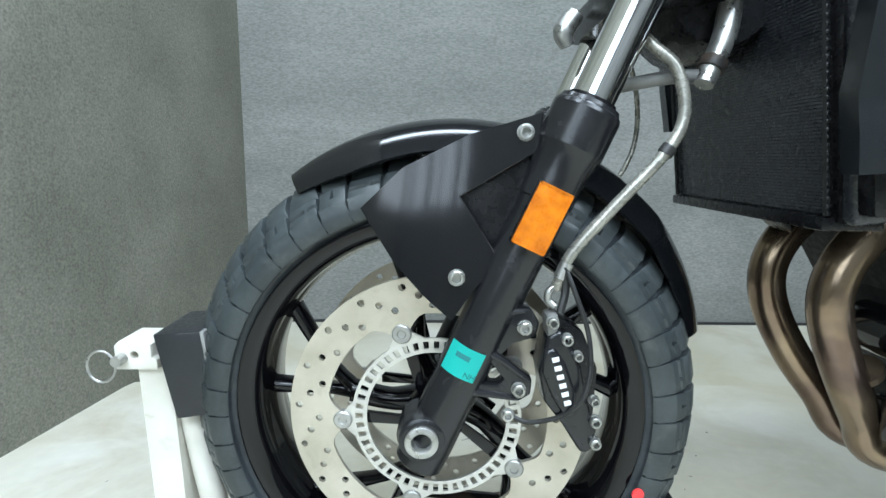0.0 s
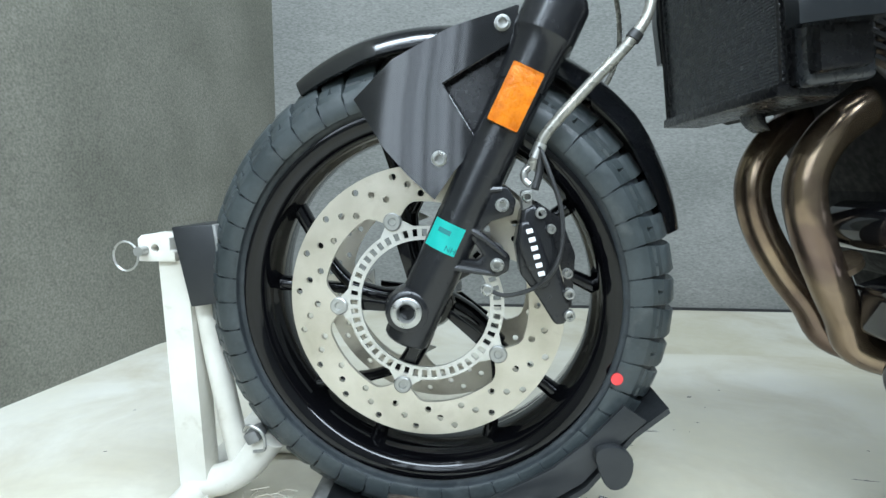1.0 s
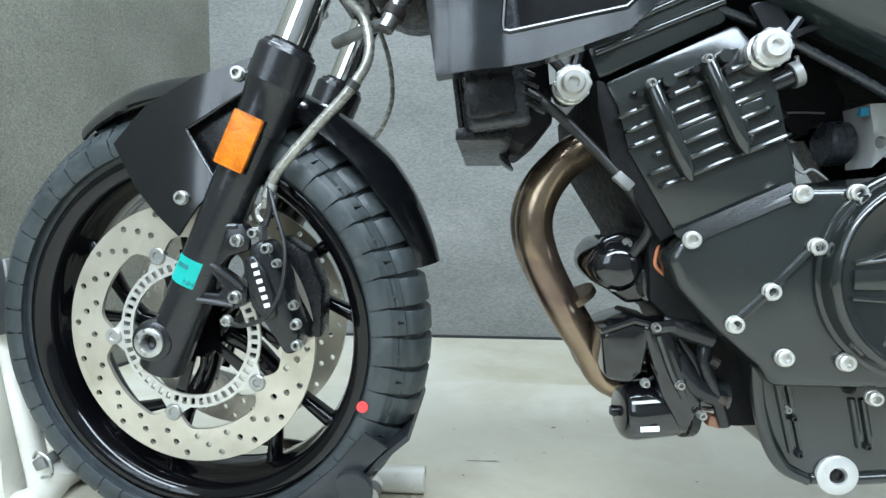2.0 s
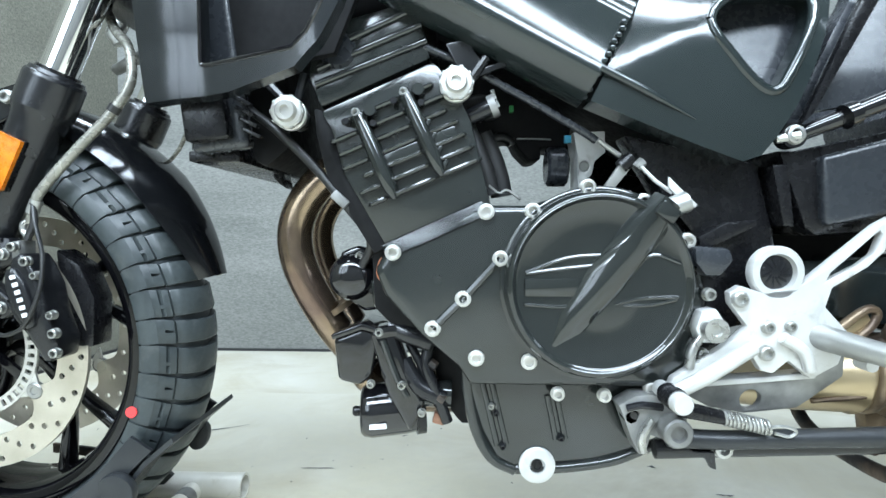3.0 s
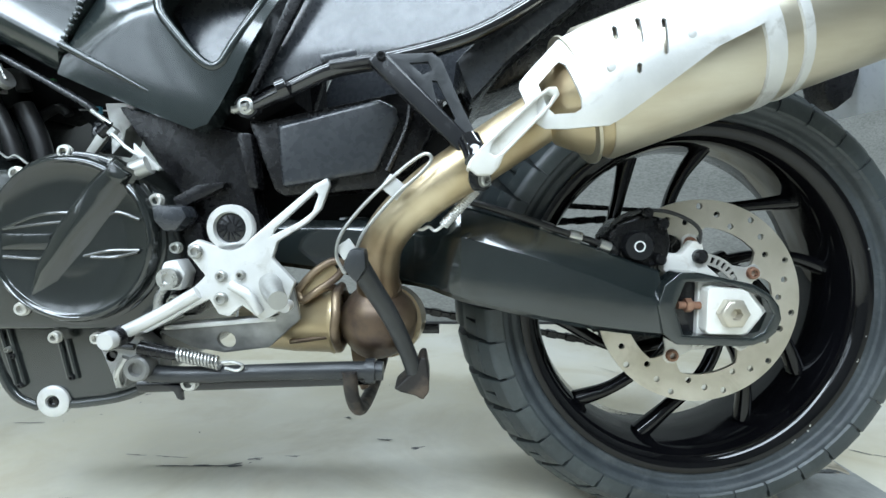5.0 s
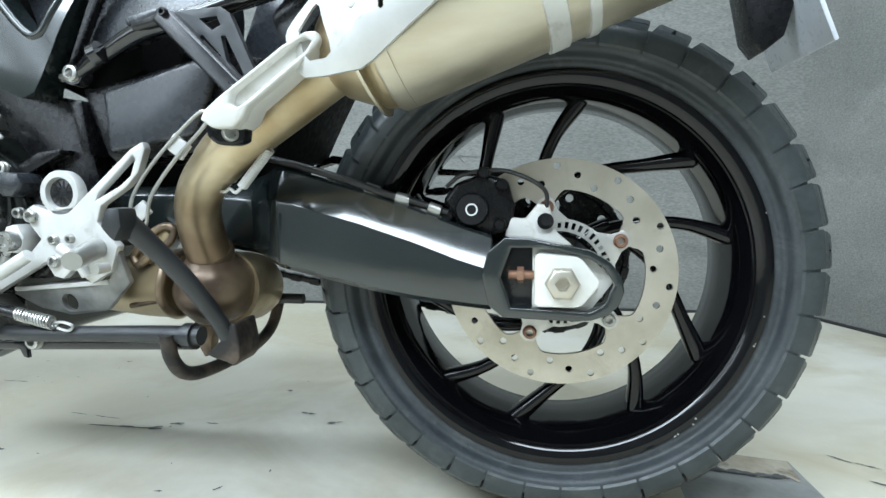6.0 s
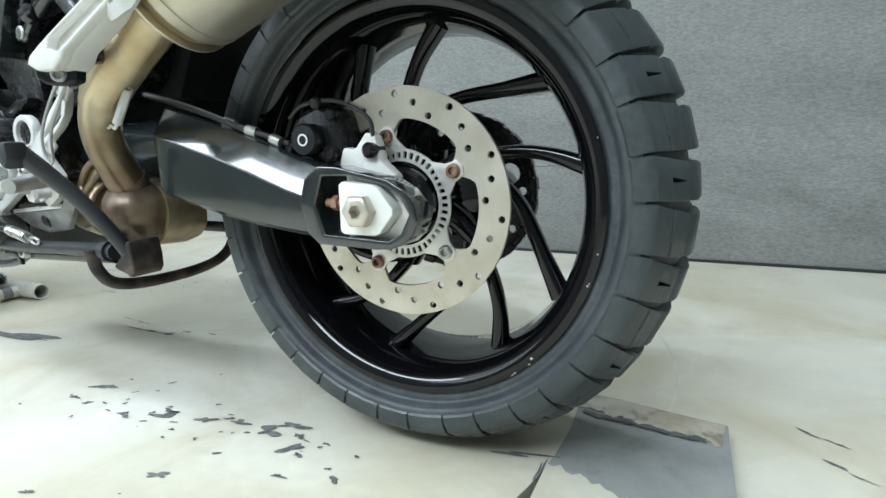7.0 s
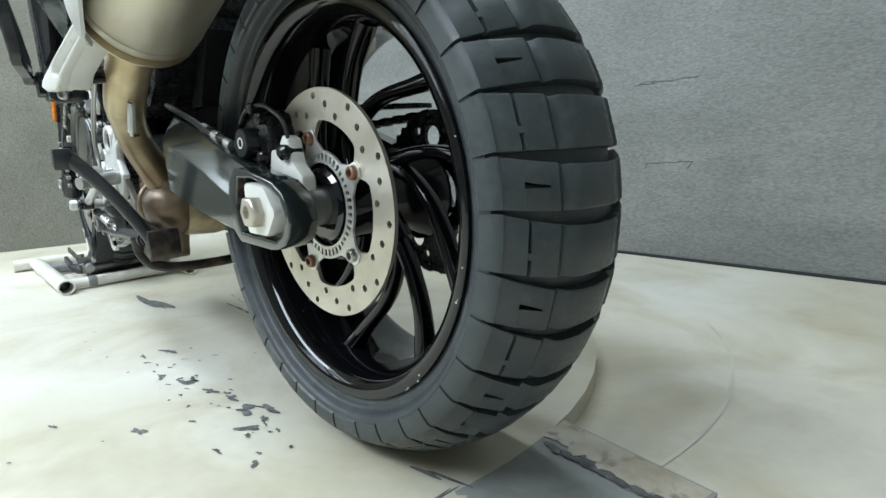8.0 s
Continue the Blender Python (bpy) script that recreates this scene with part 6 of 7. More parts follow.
part("cross_rod", tube([(1.0, -0.045, 0.262), (1.18, -0.045, 0.262)], 0.007, 10, 1), CABLE, bike)

# ---- swingarm and rear wheel ----
arm_line = [(0.93, 0.362, 0.415), (1.06, 0.345, 0.414), (1.138, 0.332, 0.424), (1.148, 0.331, 0.426), (1.157, 0.330, 0.428), (1.166, 0.329, 0.430), (1.175, 0.327, 0.432), (1.184, 0.325, 0.434), (1.194, 0.323, 0.434), (1.204, 0.320, 0.432), (1.214, 0.318, 0.430), (1.24, 0.312, 0.423), (1.30, 0.298, 0.406), (1.36, 0.287, 0.386), (1.41, 0.281, 0.367), (1.430, 0.279, 0.361), (1.442, 0.278, 0.357)]
for s in (-1, 1):
    rings = []
    for x, zb, zt in arm_line:
        k = min(1, max(0, (x - 1.08) / 0.09))
        zm = zt - 0.012 - 0.026 * k
        q = min(1, max(0, (x - 1.138) / 0.075))
        o = 0.055 * (1 - q * q * (3 - 2 * q))
        inner = 0.085 + 0.034 * q
        ring = [(x, s * inner, zb), (x, s * (0.160 - o), zb), (x, s * (0.1675 - o), zb + 0.006), (x, s * (0.170 - o), zm)]
        f, y, z = (zt - zm) / 0.0365, 0.170 - o, zm
        for a, w in ((8, 0.0015), (21, 0.0015), (30, 0.0180), (31, 0.0180), (62, 0.0055)):
            y, z = y - w * f * math.sin(radians(a)), z + w * f * math.cos(radians(a))
            ring.append((x, s * y, z))
        rings.append(ring + [(x, s * inner, zt)])
    arm = part("swingarm", loft(rings), ARM, bike, "dark painted box-section swingarm", sharp=17)
    part("arm_end", prism([(1.440, 0.342), (1.458, 0.357), (1.482, 0.356), (1.545, 0.343), (1.564, 0.332), (1.575, 0.318), (1.5785, 0.302), (1.573, 0.287), (1.562, 0.277), (1.546, 0.2715), (1.530, 0.270), (1.456, 0.272), (1.441, 0.284), (1.433, 0.318)], s * 0.173, s * 0.140, 0.002, [[(1.464, 0.346), (1.500, 0.346), (1.542, 0.336), (1.559, 0.326), (1.569, 0.308), (1.559, 0.288), (1.544, 0.280), (1.464, 0.283), (1.453, 0.315)]], segments=3), ARM, arm, "black plate with a cut-out for the axle")
part("arm_bridge", box((1.10, 0, 0.39), (0.10, 0.21, 0.06), 0.01), ARM, bike)
part("slot_floor", prism([(1.452, 0.346), (1.50, 0.346), (1.50, 0.282), (1.452, 0.282)], -0.150, -0.140, 0.002), SATIN, bike)
arm = part("axle_plate", prism([(1.486, 0.347), (1.50, 0.347), (1.545, 0.338), (1.570, 0.310), (1.546, 0.278), (1.486, 0.281)], -0.158, -0.136, 0.002), OXIDE, bike, "white oxidised axle slot plate")
part("adjuster_block", prism([(1.488, 0.337), (1.492, 0.341), (1.530, 0.338), (1.536, 0.335), (1.553, 0.314), (1.553, 0.308), (1.536, 0.287), (1.530, 0.285), (1.492, 0.285), (1.488, 0.289)], -0.177, -0.154, 0.003), OXIDE, arm, "white-silver adjuster block")
nut = lathe([(0.0178, 0.0), (0.0178, -0.010), (0.0165, -0.0125), (0.0145, -0.0135), (0.0075, -0.0135), (0.0068, -0.004), (0, -0.004)], (1.516, -0.176, 0.311), 6)
bevel(nut, 0.003, 3, 20)
part("axle_nut", nut, STEEL, arm, "hexagonal silver axle nut with worn corners")
part("hub_drum", lathe([(0.026, -0.006), (0.038, -0.006), (0.043, -0.002), (0.044, 0.02), (0, 0.02)], (1.516, -0.094, 0.310), 36), GLOSS, arm, "gloss black drum round the axle")
part("axle_spacer", lathe([(0.026, 0.0), (0.029, 0.003), (0.029, 0.010), (0.024, 0.016), (0.023, 0.046), (0, 0.046)], (1.516, -0.139, 0.310), 30), DULL, arm, "dull alloy axle spacer")
part("adjuster_bolt", tube([(1.461, -0.160, 0.3165), (1.496, -0.160, 0.316)], 0.0048, 10, 1), RUST, arm, "rusty chain adjuster bolt")
part("adjuster_nut", tube([(1.470, -0.160, 0.3165), (1.477, -0.160, 0.3165)], 0.0085, 6, 1), RUST, arm)

REAR = pose(1.517, -0.014, 0.310)
rw = part("rear_wheel", rim(0.2325, 0.204, 0.076), RIM, bike, "gloss black cast rear wheel rim", REAR)
part("tyre", tyre(0.315, 0.0905, 0.036, 0.2325, 0.074, depth=0.011), SIDEWALL, rw, "wide dark grey rubber rear tyre", REAR)
part("tread", tread_blocks(0.315, 0.0905, 0.036, 36, 0.0125, 0.45, 0.011), RUBBER, rw, "worn block tread in dark rubber", REAR)
tagged(part("sidewall_print", sidewall_print(0.2570, -0.0915, 0.008, 8, ((-60, -34), (20, 48), (110, 130), (190, 222))), SIDEWALL, rw, "worn raised lettering", REAR), kind="stuff")
part("hub", lathe([(0.0, -0.075), (0.028, -0.075), (0.046, -0.07), (0.044, -0.03), (0.04, 0.03), (0.06, 0.06), (0.06, 0.07), (0, 0.07)]), RIM, rw, "", REAR)
for c in (84, 12, -60, -132, 156):
    part("spoke", spoke([(0.036, c + 36), (0.058, c + 32), (0.082, c + 26)], [0.016, 0.014, 0.013], [0.02, 0.016, 0.014]), RIM, rw, "", REAR @ pose(0, -0.022, 0))
    part("spoke", spoke([(0.072, c + 28), (0.122, c + 15.5), (0.165, c + 7), (0.206, c - 1)], [0.009, 0.0075, 0.008, 0.011], [0.012, 0.011, 0.012, 0.014]), RIM, rw, "", REAR @ pose(0, -0.022, 0))
    part("spoke", spoke([(0.072, c + 26), (0.098, c + 4), (0.127, c - 15), (0.165, c - 34), (0.206, c - 44)], [0.009, 0.008, 0.0075, 0.0085, 0.012], [0.012, 0.011, 0.011, 0.012, 0.014]), RIM, rw, "", REAR @ pose(0, -0.022, 0))
rnd = random.Random(21)
bm = bmesh.new()
for k in range(8):
    a = radians(rnd.uniform(-70, 30))
    r = rnd.uniform(0.2285, 0.2335)
    box((r * math.cos(a), -0.0815, r * math.sin(a)), (rnd.uniform(0.0008, 0.002), 0.0012, rnd.uniform(0.0008, 0.003)), 0, (0, -math.degrees(a), 0), bm)
tagged(part("rim_chips", bm, RING, rw, "small bright chips in the rim paint", REAR), kind="stuff")
RD = REAR @ pose(0, -0.080, 0)
part("brake_disc", brake_disc(0.1325, 0.097, 0.024, 5, 101, [(11, 0.105, 0.1), (11, 0.115, 0.45), (11, 0.124, 0.8)], -0.0024, 0.0024, 0.0042), STEEL, rw, "drilled steel rear brake disc", RD)
part("sensor_ring", slotted_ring(0.0635, 0.049, 44, -0.0035, -0.0005), RING, rw, "slotted wheel-speed ring", RD)
for k in range(5):
    a = 101 + 72 * k
    part("disc_lug", prism([(r * math.cos(radians(a + d)), r * math.sin(radians(a + d))) for r, d in ((0.062, -22), (0.074, -9), (0.087, -6), (0.090, 0), (0.087, 6), (0.074, 9), (0.062, 22))], -0.004, -0.001, 0.0008), RING, rw, "", RD)
for k in range(5):
    a = radians(101 + 72 * k)
    part("disc_bolt", bolt((0, 0, 0), 0.0075, 0.007), RUST if k != 3 else BOLT, rw, "rust-brown disc bolt", RD @ pose(0.078 * math.cos(a), -0.003, 0.078 * math.sin(a)))
teeth = []
for k in range(44 * 4):
    a = 2 * math.pi * k / 176
    r = (0.109, 0.1135, 0.1135, 0.109)[k % 4]
    teeth.append((r * math.cos(a), r * math.sin(a)))
holes = [circle(0, 0, 0.04, 30)]
for k in range(5):
    a = radians(72 * k + 20)
    holes.append(circle(0.078 * math.cos(a), 0.078 * math.sin(a), 0.015, 14))
    for d in (-0.32, 0.32):
        holes.append(circle(0.092 * math.cos(a + d), 0.092 * math.sin(a + d), 0.006, 10))
part("sprocket", prism(teeth, -0.003, 0.003, 0, holes), DARK, rw, "black rear chain sprocket", pose(1.515, 0.088, 0.308))
bm = bmesh.new()
route = [(1.514 + 0.109 * math.cos(a), 0.308 + 0.109 * math.sin(a)) for a in (radians(-96 + 196 * k / 22) for k in range(23))]
run = [(0.93 + (1.50 - 0.93) * k / 36, 0.305 + (0.199 - 0.305) * k / 36) for k in range(36)] + route + [(1.495 - 0.56 * k / 36, 0.4155 - 0.03 * k / 36) for k in range(1, 37)]
for i, (p, q) in enumerate(zip(run, run[1:])):
    mid = ((p[0] + q[0]) / 2, 0.088, (p[1] + q[1]) / 2)
    turn = -math.degrees(math.atan2(q[1] - p[1], q[0] - p[0]))
    w = 0.016 if i % 2 else 0.011
    box(mid, (0.019, w, 0.012 if i % 2 else 0.0095), 0.002, (0, turn, 0), bm, 1)
tagged(part("drive_chain", bm, SATIN, bike, "oily black roller chain"), kind="stuff")

# rear caliper
rcal = part("rear_caliper", prism([(1.385, 0.395), (1.40, 0.415), (1.43, 0.425), (1.458, 0.418), (1.466, 0.39), (1.462, 0.362), (1.44, 0.356), (1.40, 0.362)], -0.1280, -0.07, 0.007, segments=3), DARK, bike, "black rear brake caliper")
part("piston_cap", lathe([(0.0185, 0.02), (0.0185, -0.014), (0.0165, -0.017), (0, -0.017)], (1.420, -0.1280, 0.385), 28), SATIN, rcal)
part("logo_mark", lathe([(0.0052, 0.0), (0.0052, -0.0008), (0.0068, -0.0008), (0.0068, 0.0)], (1.420, -0.1452, 0.385), 24), WHITEINK, rcal, "white printed ring")
for x, z in ((1.450, 0.368), (1.392, 0.378), (1.432, 0.425), (1.452, 0.412)):
    part("caliper_stud", lathe([(0.007, 0.01), (0.007, -0.012), (0.005, -0.014), (0, -0.014)], (x, -0.1240, z), 14), DARK, rcal)
part("caliper_bracket", prism([(1.462, 0.376), (1.478, 0.374), (1.492, 0.392), (1.505, 0.388), (1.512, 0.360), (1.530, 0.345), (1.530, 0.325), (1.48, 0.338), (1.455, 0.355)], -0.1280, -0.1100, 0.004), OXIDE, rcal, "pale cast caliper bracket")
part("sensor_pin", lathe([(0.009, 0.01), (0.009, -0.012), (0.005, -0.016), (0, -0.016)], (1.500, -0.1220, 0.372), 14), SATIN, rcal)
part("sensor_wire", tube([(1.501, -0.1250, 0.385), (1.500, -0.1280, 0.404), (1.482, -0.1300, 0.418), (1.45, -0.1300, 0.428), (1.41, -0.1300, 0.424), (1.39, -0.1300, 0.410)], 0.0024, 8), CABLE, rcal)
part("brake_pipe", tube([(1.392, -0.1350, 0.381), (1.36, -0.1400, 0.392), (1.32, -0.1450, 0.404), (1.28, -0.1450, 0.418), (1.22, -0.1450, 0.436), (1.16, -0.1400, 0.45)], 0.0042, 10), CABLE, rcal, "black rear brake hose")
for a, b in (((1.385, 0.383), (1.372, 0.388)), ((1.35, 0.395), (1.335, 0.399)), ((1.315, 0.405), (1.30, 0.410))):
    part("pipe_fitting", tube([(a[0], -0.1410, a[1]), (b[0], -0.1420, b[1])], 0.0065, 10, 1), BOLT, rcal)
part("chain_guard", prism([(1.14, 0.44), (1.18, 0.452), (1.34, 0.432), (1.50, 0.425), (1.50, 0.432), (1.34, 0.442), (1.18, 0.464)], 0.075, 0.10, 0.002), DARK, bike, "black chain guard")

# ---- wheel chock stand ----
stand = thing("wheel_chock", "white enamelled steel motorcycle wheel chock with a dark cradle", "wheel chock", (-0.1, 0, 0))
bm = loft([[(x - 0.018, -0.018, z), (x + 0.018, -0.018, z), (x + 0.018, 0.018, z), (x - 0.018, 0.018, z)] for x, z in ((-0.293, 0.012), (-0.306, 0.338))])
bevel(bm, 0.007, 4)
part("upright", bm, WHITEPAINT, stand, "white square-section upright with rounded corners")
head = part("head_bracket", prism([(-0.345, 0.338), (-0.298, 0.338), (-0.298, 0.350), (-0.304, 0.352), (-0.304, 0.3675), (-0.309, 0.371), (-0.340, 0.371), (-0.345, 0.366)], -0.026, 0.026, 0.002, [circle(-0.3235, 0.3545, 0.0048, 14)]), WHITEPAINT, stand, "white drilled head bracket")
part("locking_pin", tube([(-0.336, -0.04, 0.352), (-0.336, 0.035, 0.352)], 0.006, 12, 1), BOLT, head, "steel locking pin")
part("pull_ring", tube([(-0.338 - 0.0155 * (1 - math.cos(a)), -0.037, 0.346 + 0.018 * math.sin(a)) for a in (k * math.pi / 10 for k in range(21))], 0.0014, 8, 1), BOLT, head, "thin wire pull ring")
part("brace", tube([(-0.277, 0.0, 0.30), (-0.262, 0.0, 0.20), (-0.236, 0.0, 0.06)], 0.015, 14), WHITEPAINT, stand, "white round brace")
part("foot_tube", tube([(-0.30, 0.0, 0.035), (-0.262, 0.0, 0.04), (-0.225, -0.005, 0.065), (-0.19, -0.01, 0.11)], 0.021, 16), WHITEPAINT, stand)
part("clip", tube([(-0.216, -0.035, 0.125), (-0.206, -0.04, 0.135), (-0.19, -0.04, 0.125), (-0.188, -0.04, 0.105), (-0.203, -0.038, 0.10)], 0.0022, 8), BOLT, stand, "wire retaining clip")
part("clip_block", box((-0.205, -0.025, 0.118), (0.018, 0.03, 0.016), 0.004, (0, -25, 0)), STANDGREY, stand)
pad = part("wheel_stop", prism([(-0.297, 0.382), (-0.243, 0.386), (-0.231, 0.290), (-0.277, 0.283)], -0.034, 0.06, 0.003), GREYSTEEL, stand, "dark grey steel wheel stop")
part("worn_edge", prism([(-0.2445, 0.386), (-0.2405, 0.3855), (-0.2285, 0.290), (-0.2325, 0.290)], -0.036, 0.062, 0.0005), STANDGREY, pad)
for y in (-0.088, 0.088):
    s = 1 if y > 0 else -1
    side = part("cradle_side", prism([(0.236, 0.197), (0.262, 0.180), (0.24, 0.158), (0.225, 0.142), (0.195, 0.105), (0.15, 0.075), (0.02, 0.038), (-0.10, 0.035), (-0.12, 0.055), (-0.02, 0.058), (0.09, 0.08), (0.16, 0.12), (0.20, 0.155)], y - 0.003, y + 0.003, 0.001), GREYSTEEL, stand, "dark steel cradle cheek")
    part("cheek_tab", prism([(0.205, 0.148), (0.228, 0.155), (0.245, 0.142), (0.245, 0.122), (0.236, 0.108), (0.222, 0.106), (0.212, 0.12)], y + s * 0.003, y + s * 0.016, 0.003, smooth=3), GREYSTEEL, side)
part("cradle_floor", loft([[(x, -0.088, z), (x, 0.088, z), (x + 0.002, 0.088, z - 0.006), (x + 0.002, -0.088, z - 0.006)] for x, z in ((-0.12, 0.040), (0.0, 0.012), (0.12, 0.040), (0.20, 0.10), (0.25, 0.165), (0.285, 0.195))]), GREYSTEEL, stand, "bent steel cradle plate")
for y, x1, x0 in ((-0.180, 0.254, -0.30), (0.150, 0.279, -0.30)):
    bm = tube([(x0, y, 0.022), (x1, y, 0.022)], 0.021, 20, 1, caps=False)
    tube([(x0, y, 0.022), (x1, y, 0.022)], 0.0175, 20, 1, bm=bm, caps=False)
    base = part("base_tube", bm, WHITEPAINT, stand, "white open-ended base tube")
    ring = [[(x1, y + r * math.cos(a), 0.022 + r * math.sin(a)) for a in (k * math.pi / 10 for k in range(20))] for r in (0.0175, 0.021)]
    part("tube_lip", loft(ring, caps=False), WHITEPAINT, base)
    part("tube_back", tube([(x1 - 0.06, y, 0.022), (x1 - 0.055, y, 0.022)], 0.0176, 16, 1), DARK, base)
part("cross_tube", tube([(-0.30, -0.245, 0.022), (-0.30, 0.26, 0.022)], 0.020, 18, 1), WHITEPAINT, stand, "white cross tube of the base")
part("cross_tube", tube([(0.200, -0.162, 0.020), (0.200, 0.132, 0.020)], 0.0155, 16, 1), WHITEPAINT, stand, "scuffed white cross tube")
for y in (-0.118, 0.094):
    part("worn_band", tube([(0.200, y, 0.020), (0.200, y + 0.022, 0.020)], 0.0162, 16, 1), STANDGREY, stand, "bare worn band on the cross tube")
part("cross_tube", tube([(-0.12, -0.162, 0.022), (-0.12, 0.132, 0.022)], 0.018, 16, 1), STANDGREY, stand, "worn grey cross tube")
part("pivot_rod", tube([(0.150, -0.128, 0.052), (0.150, 0.128, 0.052)], 0.009, 12, 1), STANDGREY, stand, "bare steel pivot rod")
for y in (-0.125, 0.119):
    part("rod_nut", tube([(0.150, y, 0.052), (0.150, y + 0.012, 0.052)], 0.016, 6, 1), BOLT, stand)
    part("rocker_bar", prism([(-0.06, 0.050), (0.06, 0.030), (0.165, 0.040), (0.178, 0.054), (0.165, 0.066), (0.06, 0.052), (-0.05, 0.068)], y - 0.006, y + 0.003, 0.001), GREYSTEEL, stand, "dark steel rocker bar")
    part("lock_bar", prism([(-0.02, 0.085), (0.10, 0.074), (0.19, 0.092), (0.195, 0.104), (0.10, 0.088), (-0.02, 0.100)], y + 0.003, y + 0.009, 0.001), RUSTY, stand, "dull steel locking bar")
part("stop_screw", tube([(0.212, -0.098, 0.090), (0.236, -0.102, 0.084)], 0.006, 10, 1), BOLT, stand, "short steel stop screw")
part("screw_knob", tube([(0.226, -0.112, 0.070), (0.246, -0.116, 0.064)], [0.011, 0.012], 14, 1), STANDGREY, stand)

# ---- ramp at the platform's edge ----
ramp = thing("loading_ramp", "worn grey loading ramp with a dirty tan strip", "ramp", (1.76, 0.06, LOW))
ra, rb = 1.684, 1.884
bm = bmesh.new()
vs = [bm.verts.new(p) for p in ((ra, -0.328, 0.0), (rb + 0.008, -0.286, -0.014), (rb, 0.146, -0.014), (ra, 0.150, 0.0), (ra, -0.328, LOW), (rb + 0.008, -0.286, LOW), (rb, 0.146, LOW), (ra, 0.150, LOW))]
for f in ((0, 1, 2, 3), (4, 5, 6, 7), (0, 1, 5, 4), (1, 2, 6, 5), (2, 3, 7, 6), (3, 0, 4, 7)):
    bm.faces.new([vs[k] for k in f])
bevel(bm, 0.003)
part("ramp_body", bm, RAMPGREY, ramp)


def on_ramp(x):
    return -0.014 * (x - ra) / (rb - ra)


def blotch(cx, cy, rx, ry, z, seed, n=26, rough=0.35, turn=0.0, bm=None):
    """An uneven flat patch, such as flaked paint."""
    bm = bm or bmesh.new()
    rnd = random.Random(seed)
    ph = [rnd.uniform(0, 6.28) for _ in range(4)]
    amp = [rnd.uniform(0.3, 1.0) * rough / (k + 1) ** 0.5 for k in range(4)]
    pts = []
    for k in range(n):
        a = 2 * math.pi * k / n
        r = 1 + sum(amp[j] * math.sin((j + 2) * a + ph[j]) for j in range(4)) + rnd.uniform(-0.08, 0.08)
        x, y = rx * r * math.cos(a), ry * r * math.sin(a)
        c, s = math.cos(turn), math.sin(turn)
        px, py = cx + x * c - y * s, cy + x * s + y * c
        pts.append((px, py, z(px) if callable(z) else z))
    ctr = bm.verts.new((cx, cy, z(cx) if callable(z) else z))
    vs = [bm.verts.new(p) for p in pts]
    for a, b in zip(vs, vs[1:] + vs[:1]):
        bm.faces.new((ctr, a, b))
    return bm


def strip(points, z, bm=None):
    bm = bm or bmesh.new()
    bm.faces.new([bm.verts.new((x, y, z(x) if callable(z) else z)) for x, y in points])
    return bm


rnd = random.Random(5)
edge = [(ra + 0.192 * k / 24, 0.092 - 0.008 * k / 24 + 0.011 * rnd.uniform(-1, 1)) for k in range(25)]
part("tan_strip", strip([(ra + 0.002, 0.146)] + edge + [(rb - 0.004, 0.142)], lambda x: on_ramp(x) + 0.0012), RAMPTAN, ramp, "dirty tan strip of old paint")
edge = [(ra + 0.19 * k / 24, -0.058 - 0.06 * k / 24 + 0.006 * rnd.uniform(-1, 1)) for k in range(25)]
part("white_strip", strip(edge + [(ra + 0.195, -0.280), (ra + 0.004, -0.322)], lambda x: on_ramp(x) + 0.0012), FLOORW, ramp, "white overpainted ramp edge")
bm = bmesh.new()
for k in range(7):
    blotch(ra + 0.03 + 0.022 * k, 0.084 + 0.004 * rnd.uniform(-1, 1), 0.013, 0.006, lambda x: on_ramp(x) + 0.0022, 40 + k, bm=bm)
part("dark_stain", bm, CHIP, ramp, "dark oily stain")

# ---- flaked paint on the floor ----
bm = bmesh.new()
spots = [(0.545, -0.043, 0.155, 0.014, 0.07), (1.681, -0.082, 0.003, 0.028, 0), (1.645, -0.058, 0.040, 0.005, 0.2), (0.968, -0.134, 0.020, 0.009, 0.4), (0.959, -0.177, 0.011, 0.005, 0), (1.087, -0.184, 0.012, 0.005, 0.3), (1.148, -0.162, 0.026, 0.008, 0.5), (1.145, -0.150, 0.012, 0.006, 0),
         (1.216, -0.148, 0.016, 0.008, 0.3), (1.268, -0.135, 0.018, 0.007, 0.1), (1.321, -0.137, 0.018, 0.013, 0.2), (1.345, -0.112, 0.024, 0.008, 0.3), (1.369, -0.131, 0.010, 0.006, 0), (1.378, -0.159, 0.018, 0.009, 0.9),
         (1.271, -0.267, 0.014, 0.007, 0.3), (1.161, -0.350, 0.008, 0.004, 0), (1.405, -0.212, 0.009, 0.004, 0.2), (1.469, -0.191, 0.008, 0.005, 0), (0.776, 0.085, 0.05, 0.004, 0), (0.837, 0.087, 0.022, 0.006, 0.2), (0.867, 0.11, 0.014, 0.004, 0),
         (0.372, 0.267, 0.03, 0.0025, 0.0), (0.105, 0.455, 0.05, 0.003, 0.45), (0.516, 0.431, 0.006, 0.004, 0), (0.996, 0.295, 0.008, 0.004, 0), (1.083, 0.187, 0.012, 0.004, 0), (1.142, 0.152, 0.016, 0.004, 0.4), (0.644, -0.405, 0.03, 0.004, 0.1)]
for k, (x, y, rx, ry, turn) in enumerate(spots):
    blotch(x, y, rx * 0.8, ry * 0.8, 0.0012, k, rough=0.6, turn=turn, bm=bm)
rnd = random.Random(11)
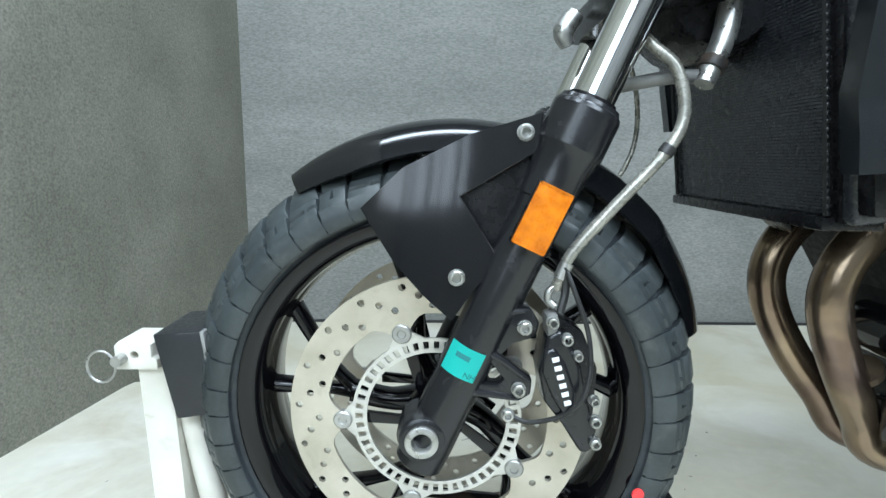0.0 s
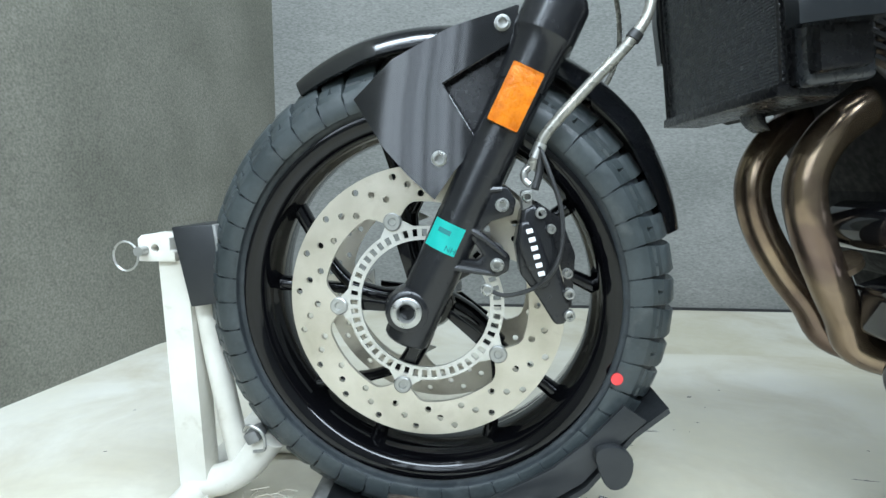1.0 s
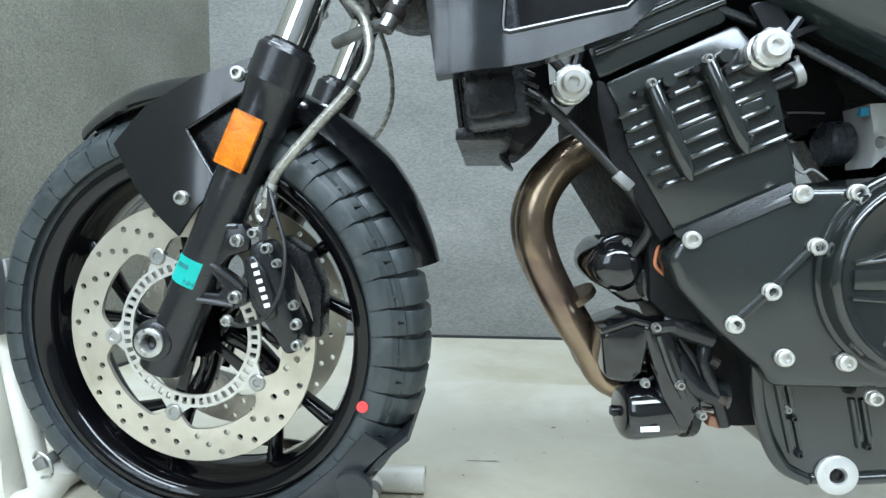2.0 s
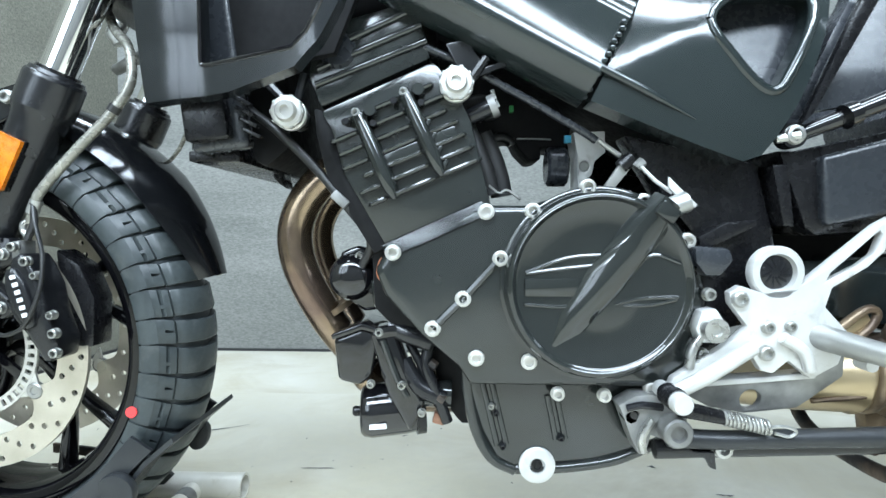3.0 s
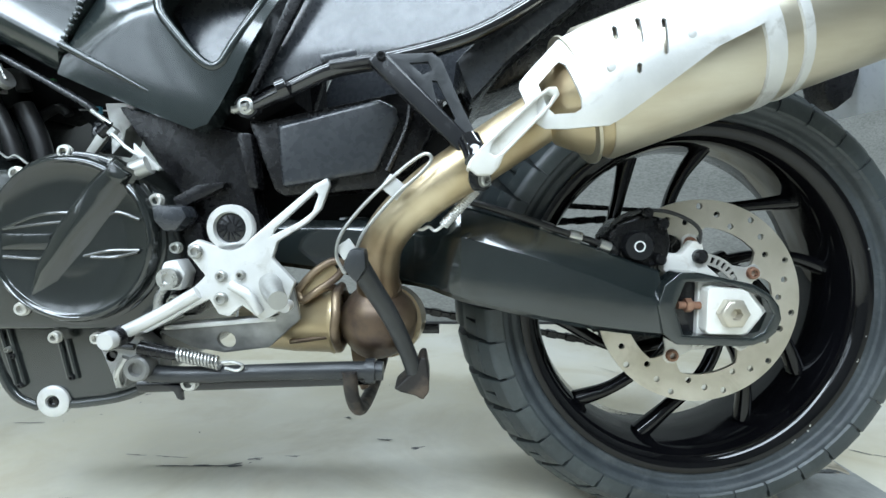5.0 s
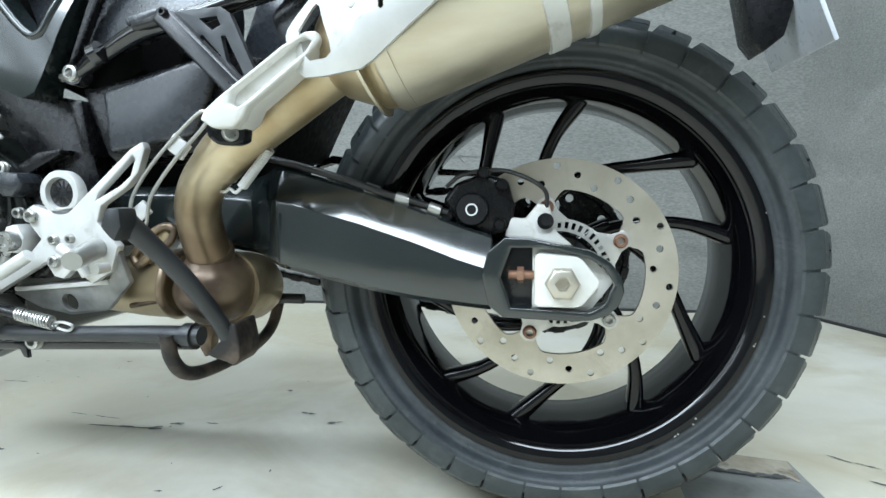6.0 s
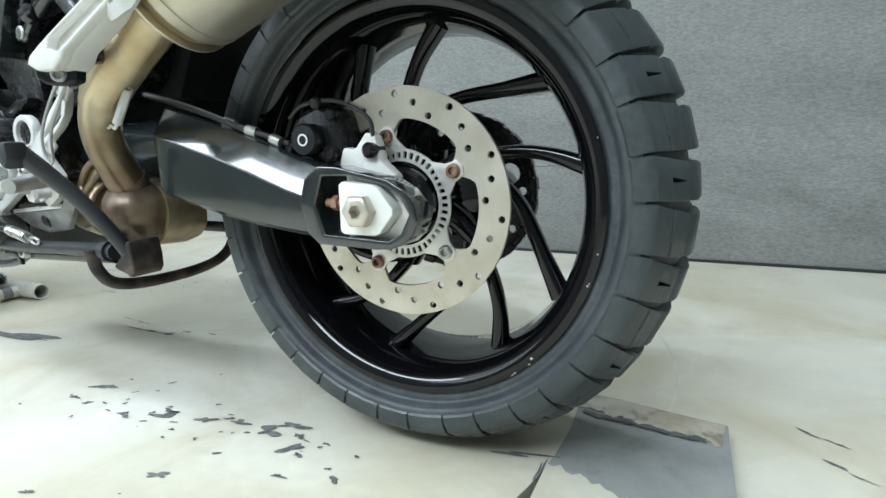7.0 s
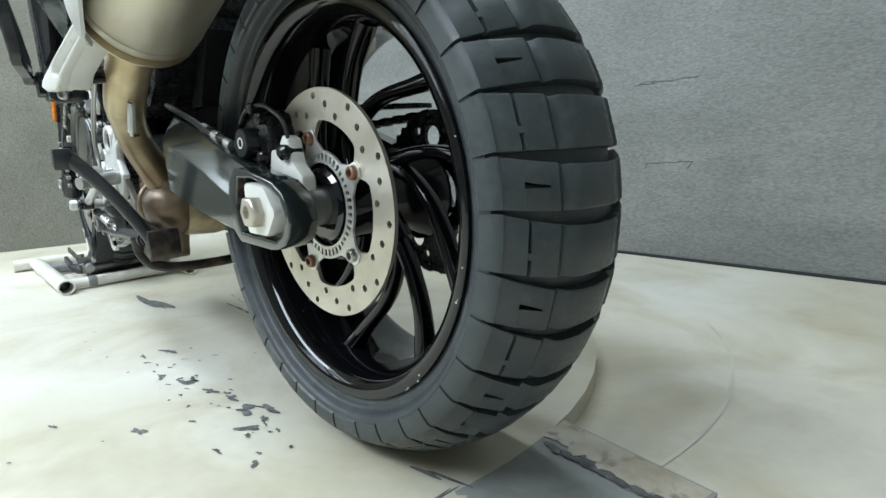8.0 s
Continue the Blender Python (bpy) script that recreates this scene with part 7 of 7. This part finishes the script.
for k in range(34):
    f = rnd.random()
    x, y = 0.97 + 0.46 * f + rnd.gauss(0, 0.02), -0.175 + 0.035 * f + rnd.gauss(0, 0.033)
    blotch(x, y, rnd.uniform(0.002, 0.007), rnd.uniform(0.0015, 0.003), 0.0012, 100 + k, 12, 0.45, rnd.uniform(-0.4, 0.9), bm)
for k in range(60):
    x, y = rnd.uniform(-0.6, 1.5), rnd.uniform(-0.45, 0.6)
    blotch(x, y, rnd.uniform(0.001, 0.004), rnd.uniform(0.0008, 0.0018), 0.0012, 200 + k, 9, 0.4, rnd.uniform(0, 3), bm)
for k, (x, y, rx, ry, turn) in enumerate(((1.985, 0.198, 0.022, 0.004, -0.6), (2.016, 0.180, 0.016, 0.004, -0.5), (2.004, 0.122, 0.018, 0.005, -0.7), (2.026, 0.100, 0.013, 0.0035, -0.6), (2.10, 0.02, 0.010, 0.003, -0.5))):
    blotch(x, y, rx * 0.75, ry * 0.5, LOW + 0.0012, 300 + k, rough=0.6, turn=turn, bm=bm)
for k, (x, y, rx) in enumerate(((0.656, 0.126, 0.014), (0.72, 0.118, 0.016), (0.93, 0.120, 0.012))):
    blotch(x, y, rx, 0.0016, 0.0012, 320 + k, rough=0.6, turn=-0.1, bm=bm)
chips = new("paint_flakes", mesh_of("paint_flakes", bm, CHIP))
tagged(chips, "dark bare patches where the white floor paint has flaked off", "paint chips", kind="stuff")

# ---- debris caught under the chock ----
bm = bmesh.new()
rnd = random.Random(31)
for k in range(60):
    x, y, z = -0.19 + rnd.gauss(0, 0.022), -0.03 + rnd.gauss(0, 0.02), 0.004 + abs(rnd.gauss(0, 0.012))
    a, l = rnd.uniform(0, math.pi), rnd.uniform(0.006, 0.018)
    tube([(x - l * math.cos(a), y - l * math.sin(a), z), (x, y, z + rnd.uniform(0, 0.006)), (x + l * math.cos(a), y + l * math.sin(a), max(0.002, z + rnd.uniform(-0.008, 0.006)))], 0.0007, 4, 2, bm=bm)
straw = new("dry_debris", mesh_of("dry_debris", bm, RAMPTAN))
tagged(straw, "dry brown straw and dirt on the floor under the chock", "debris", kind="stuff")

# ---- faint tyre marks on the floor ----
def arc_mark(cx, cy, r, a0, a1, width, z, bm):
    n = 24
    rows = []
    for k in range(n + 1):
        a = radians(a0 + (a1 - a0) * k / n)
        rows.append([bm.verts.new((cx + q * math.cos(a), cy + q * math.sin(a), z)) for q in (r, r + width)])
    for p, q in zip(rows, rows[1:]):
        bm.faces.new((p[0], p[1], q[1], q[0]))


bm = bmesh.new()
arc_mark(1.07, 0.285, 0.74, -12, 40, 0.006, LOW + 0.0012, bm)
marks = new("tyre_marks", mesh_of("tyre_marks", bm, FAINT))
tagged(marks, "faint grey tyre marks on the white floor paint", "floor marks", kind="stuff")

# ---- scuffs on the back wall ----
bm = bmesh.new()
for x0, z0, x1, z1 in ((1.155, 0.548, 1.365, 0.555), (1.165, 0.558, 1.245, 0.554), (1.22, 0.545, 1.24, 0.527), (1.203, 0.290, 1.362, 0.296), (1.201, 0.271, 1.205, 0.291), (1.340, 0.272, 1.360, 0.296)):
    n = 8
    tube([(x0 + (x1 - x0) * k / n, BACK - 0.001, z0 + (z1 - z0) * k / n + 0.002 * math.sin(k * 2.3)) for k in range(n + 1)], 0.0011, 6, 2, bm=bm)
scuff = new("wall_scuffs", mesh_of("wall_scuffs", bm, CHIP))
tagged(scuff, "dark scratches torn into the grey wall covering", "scuffs", kind="structure")
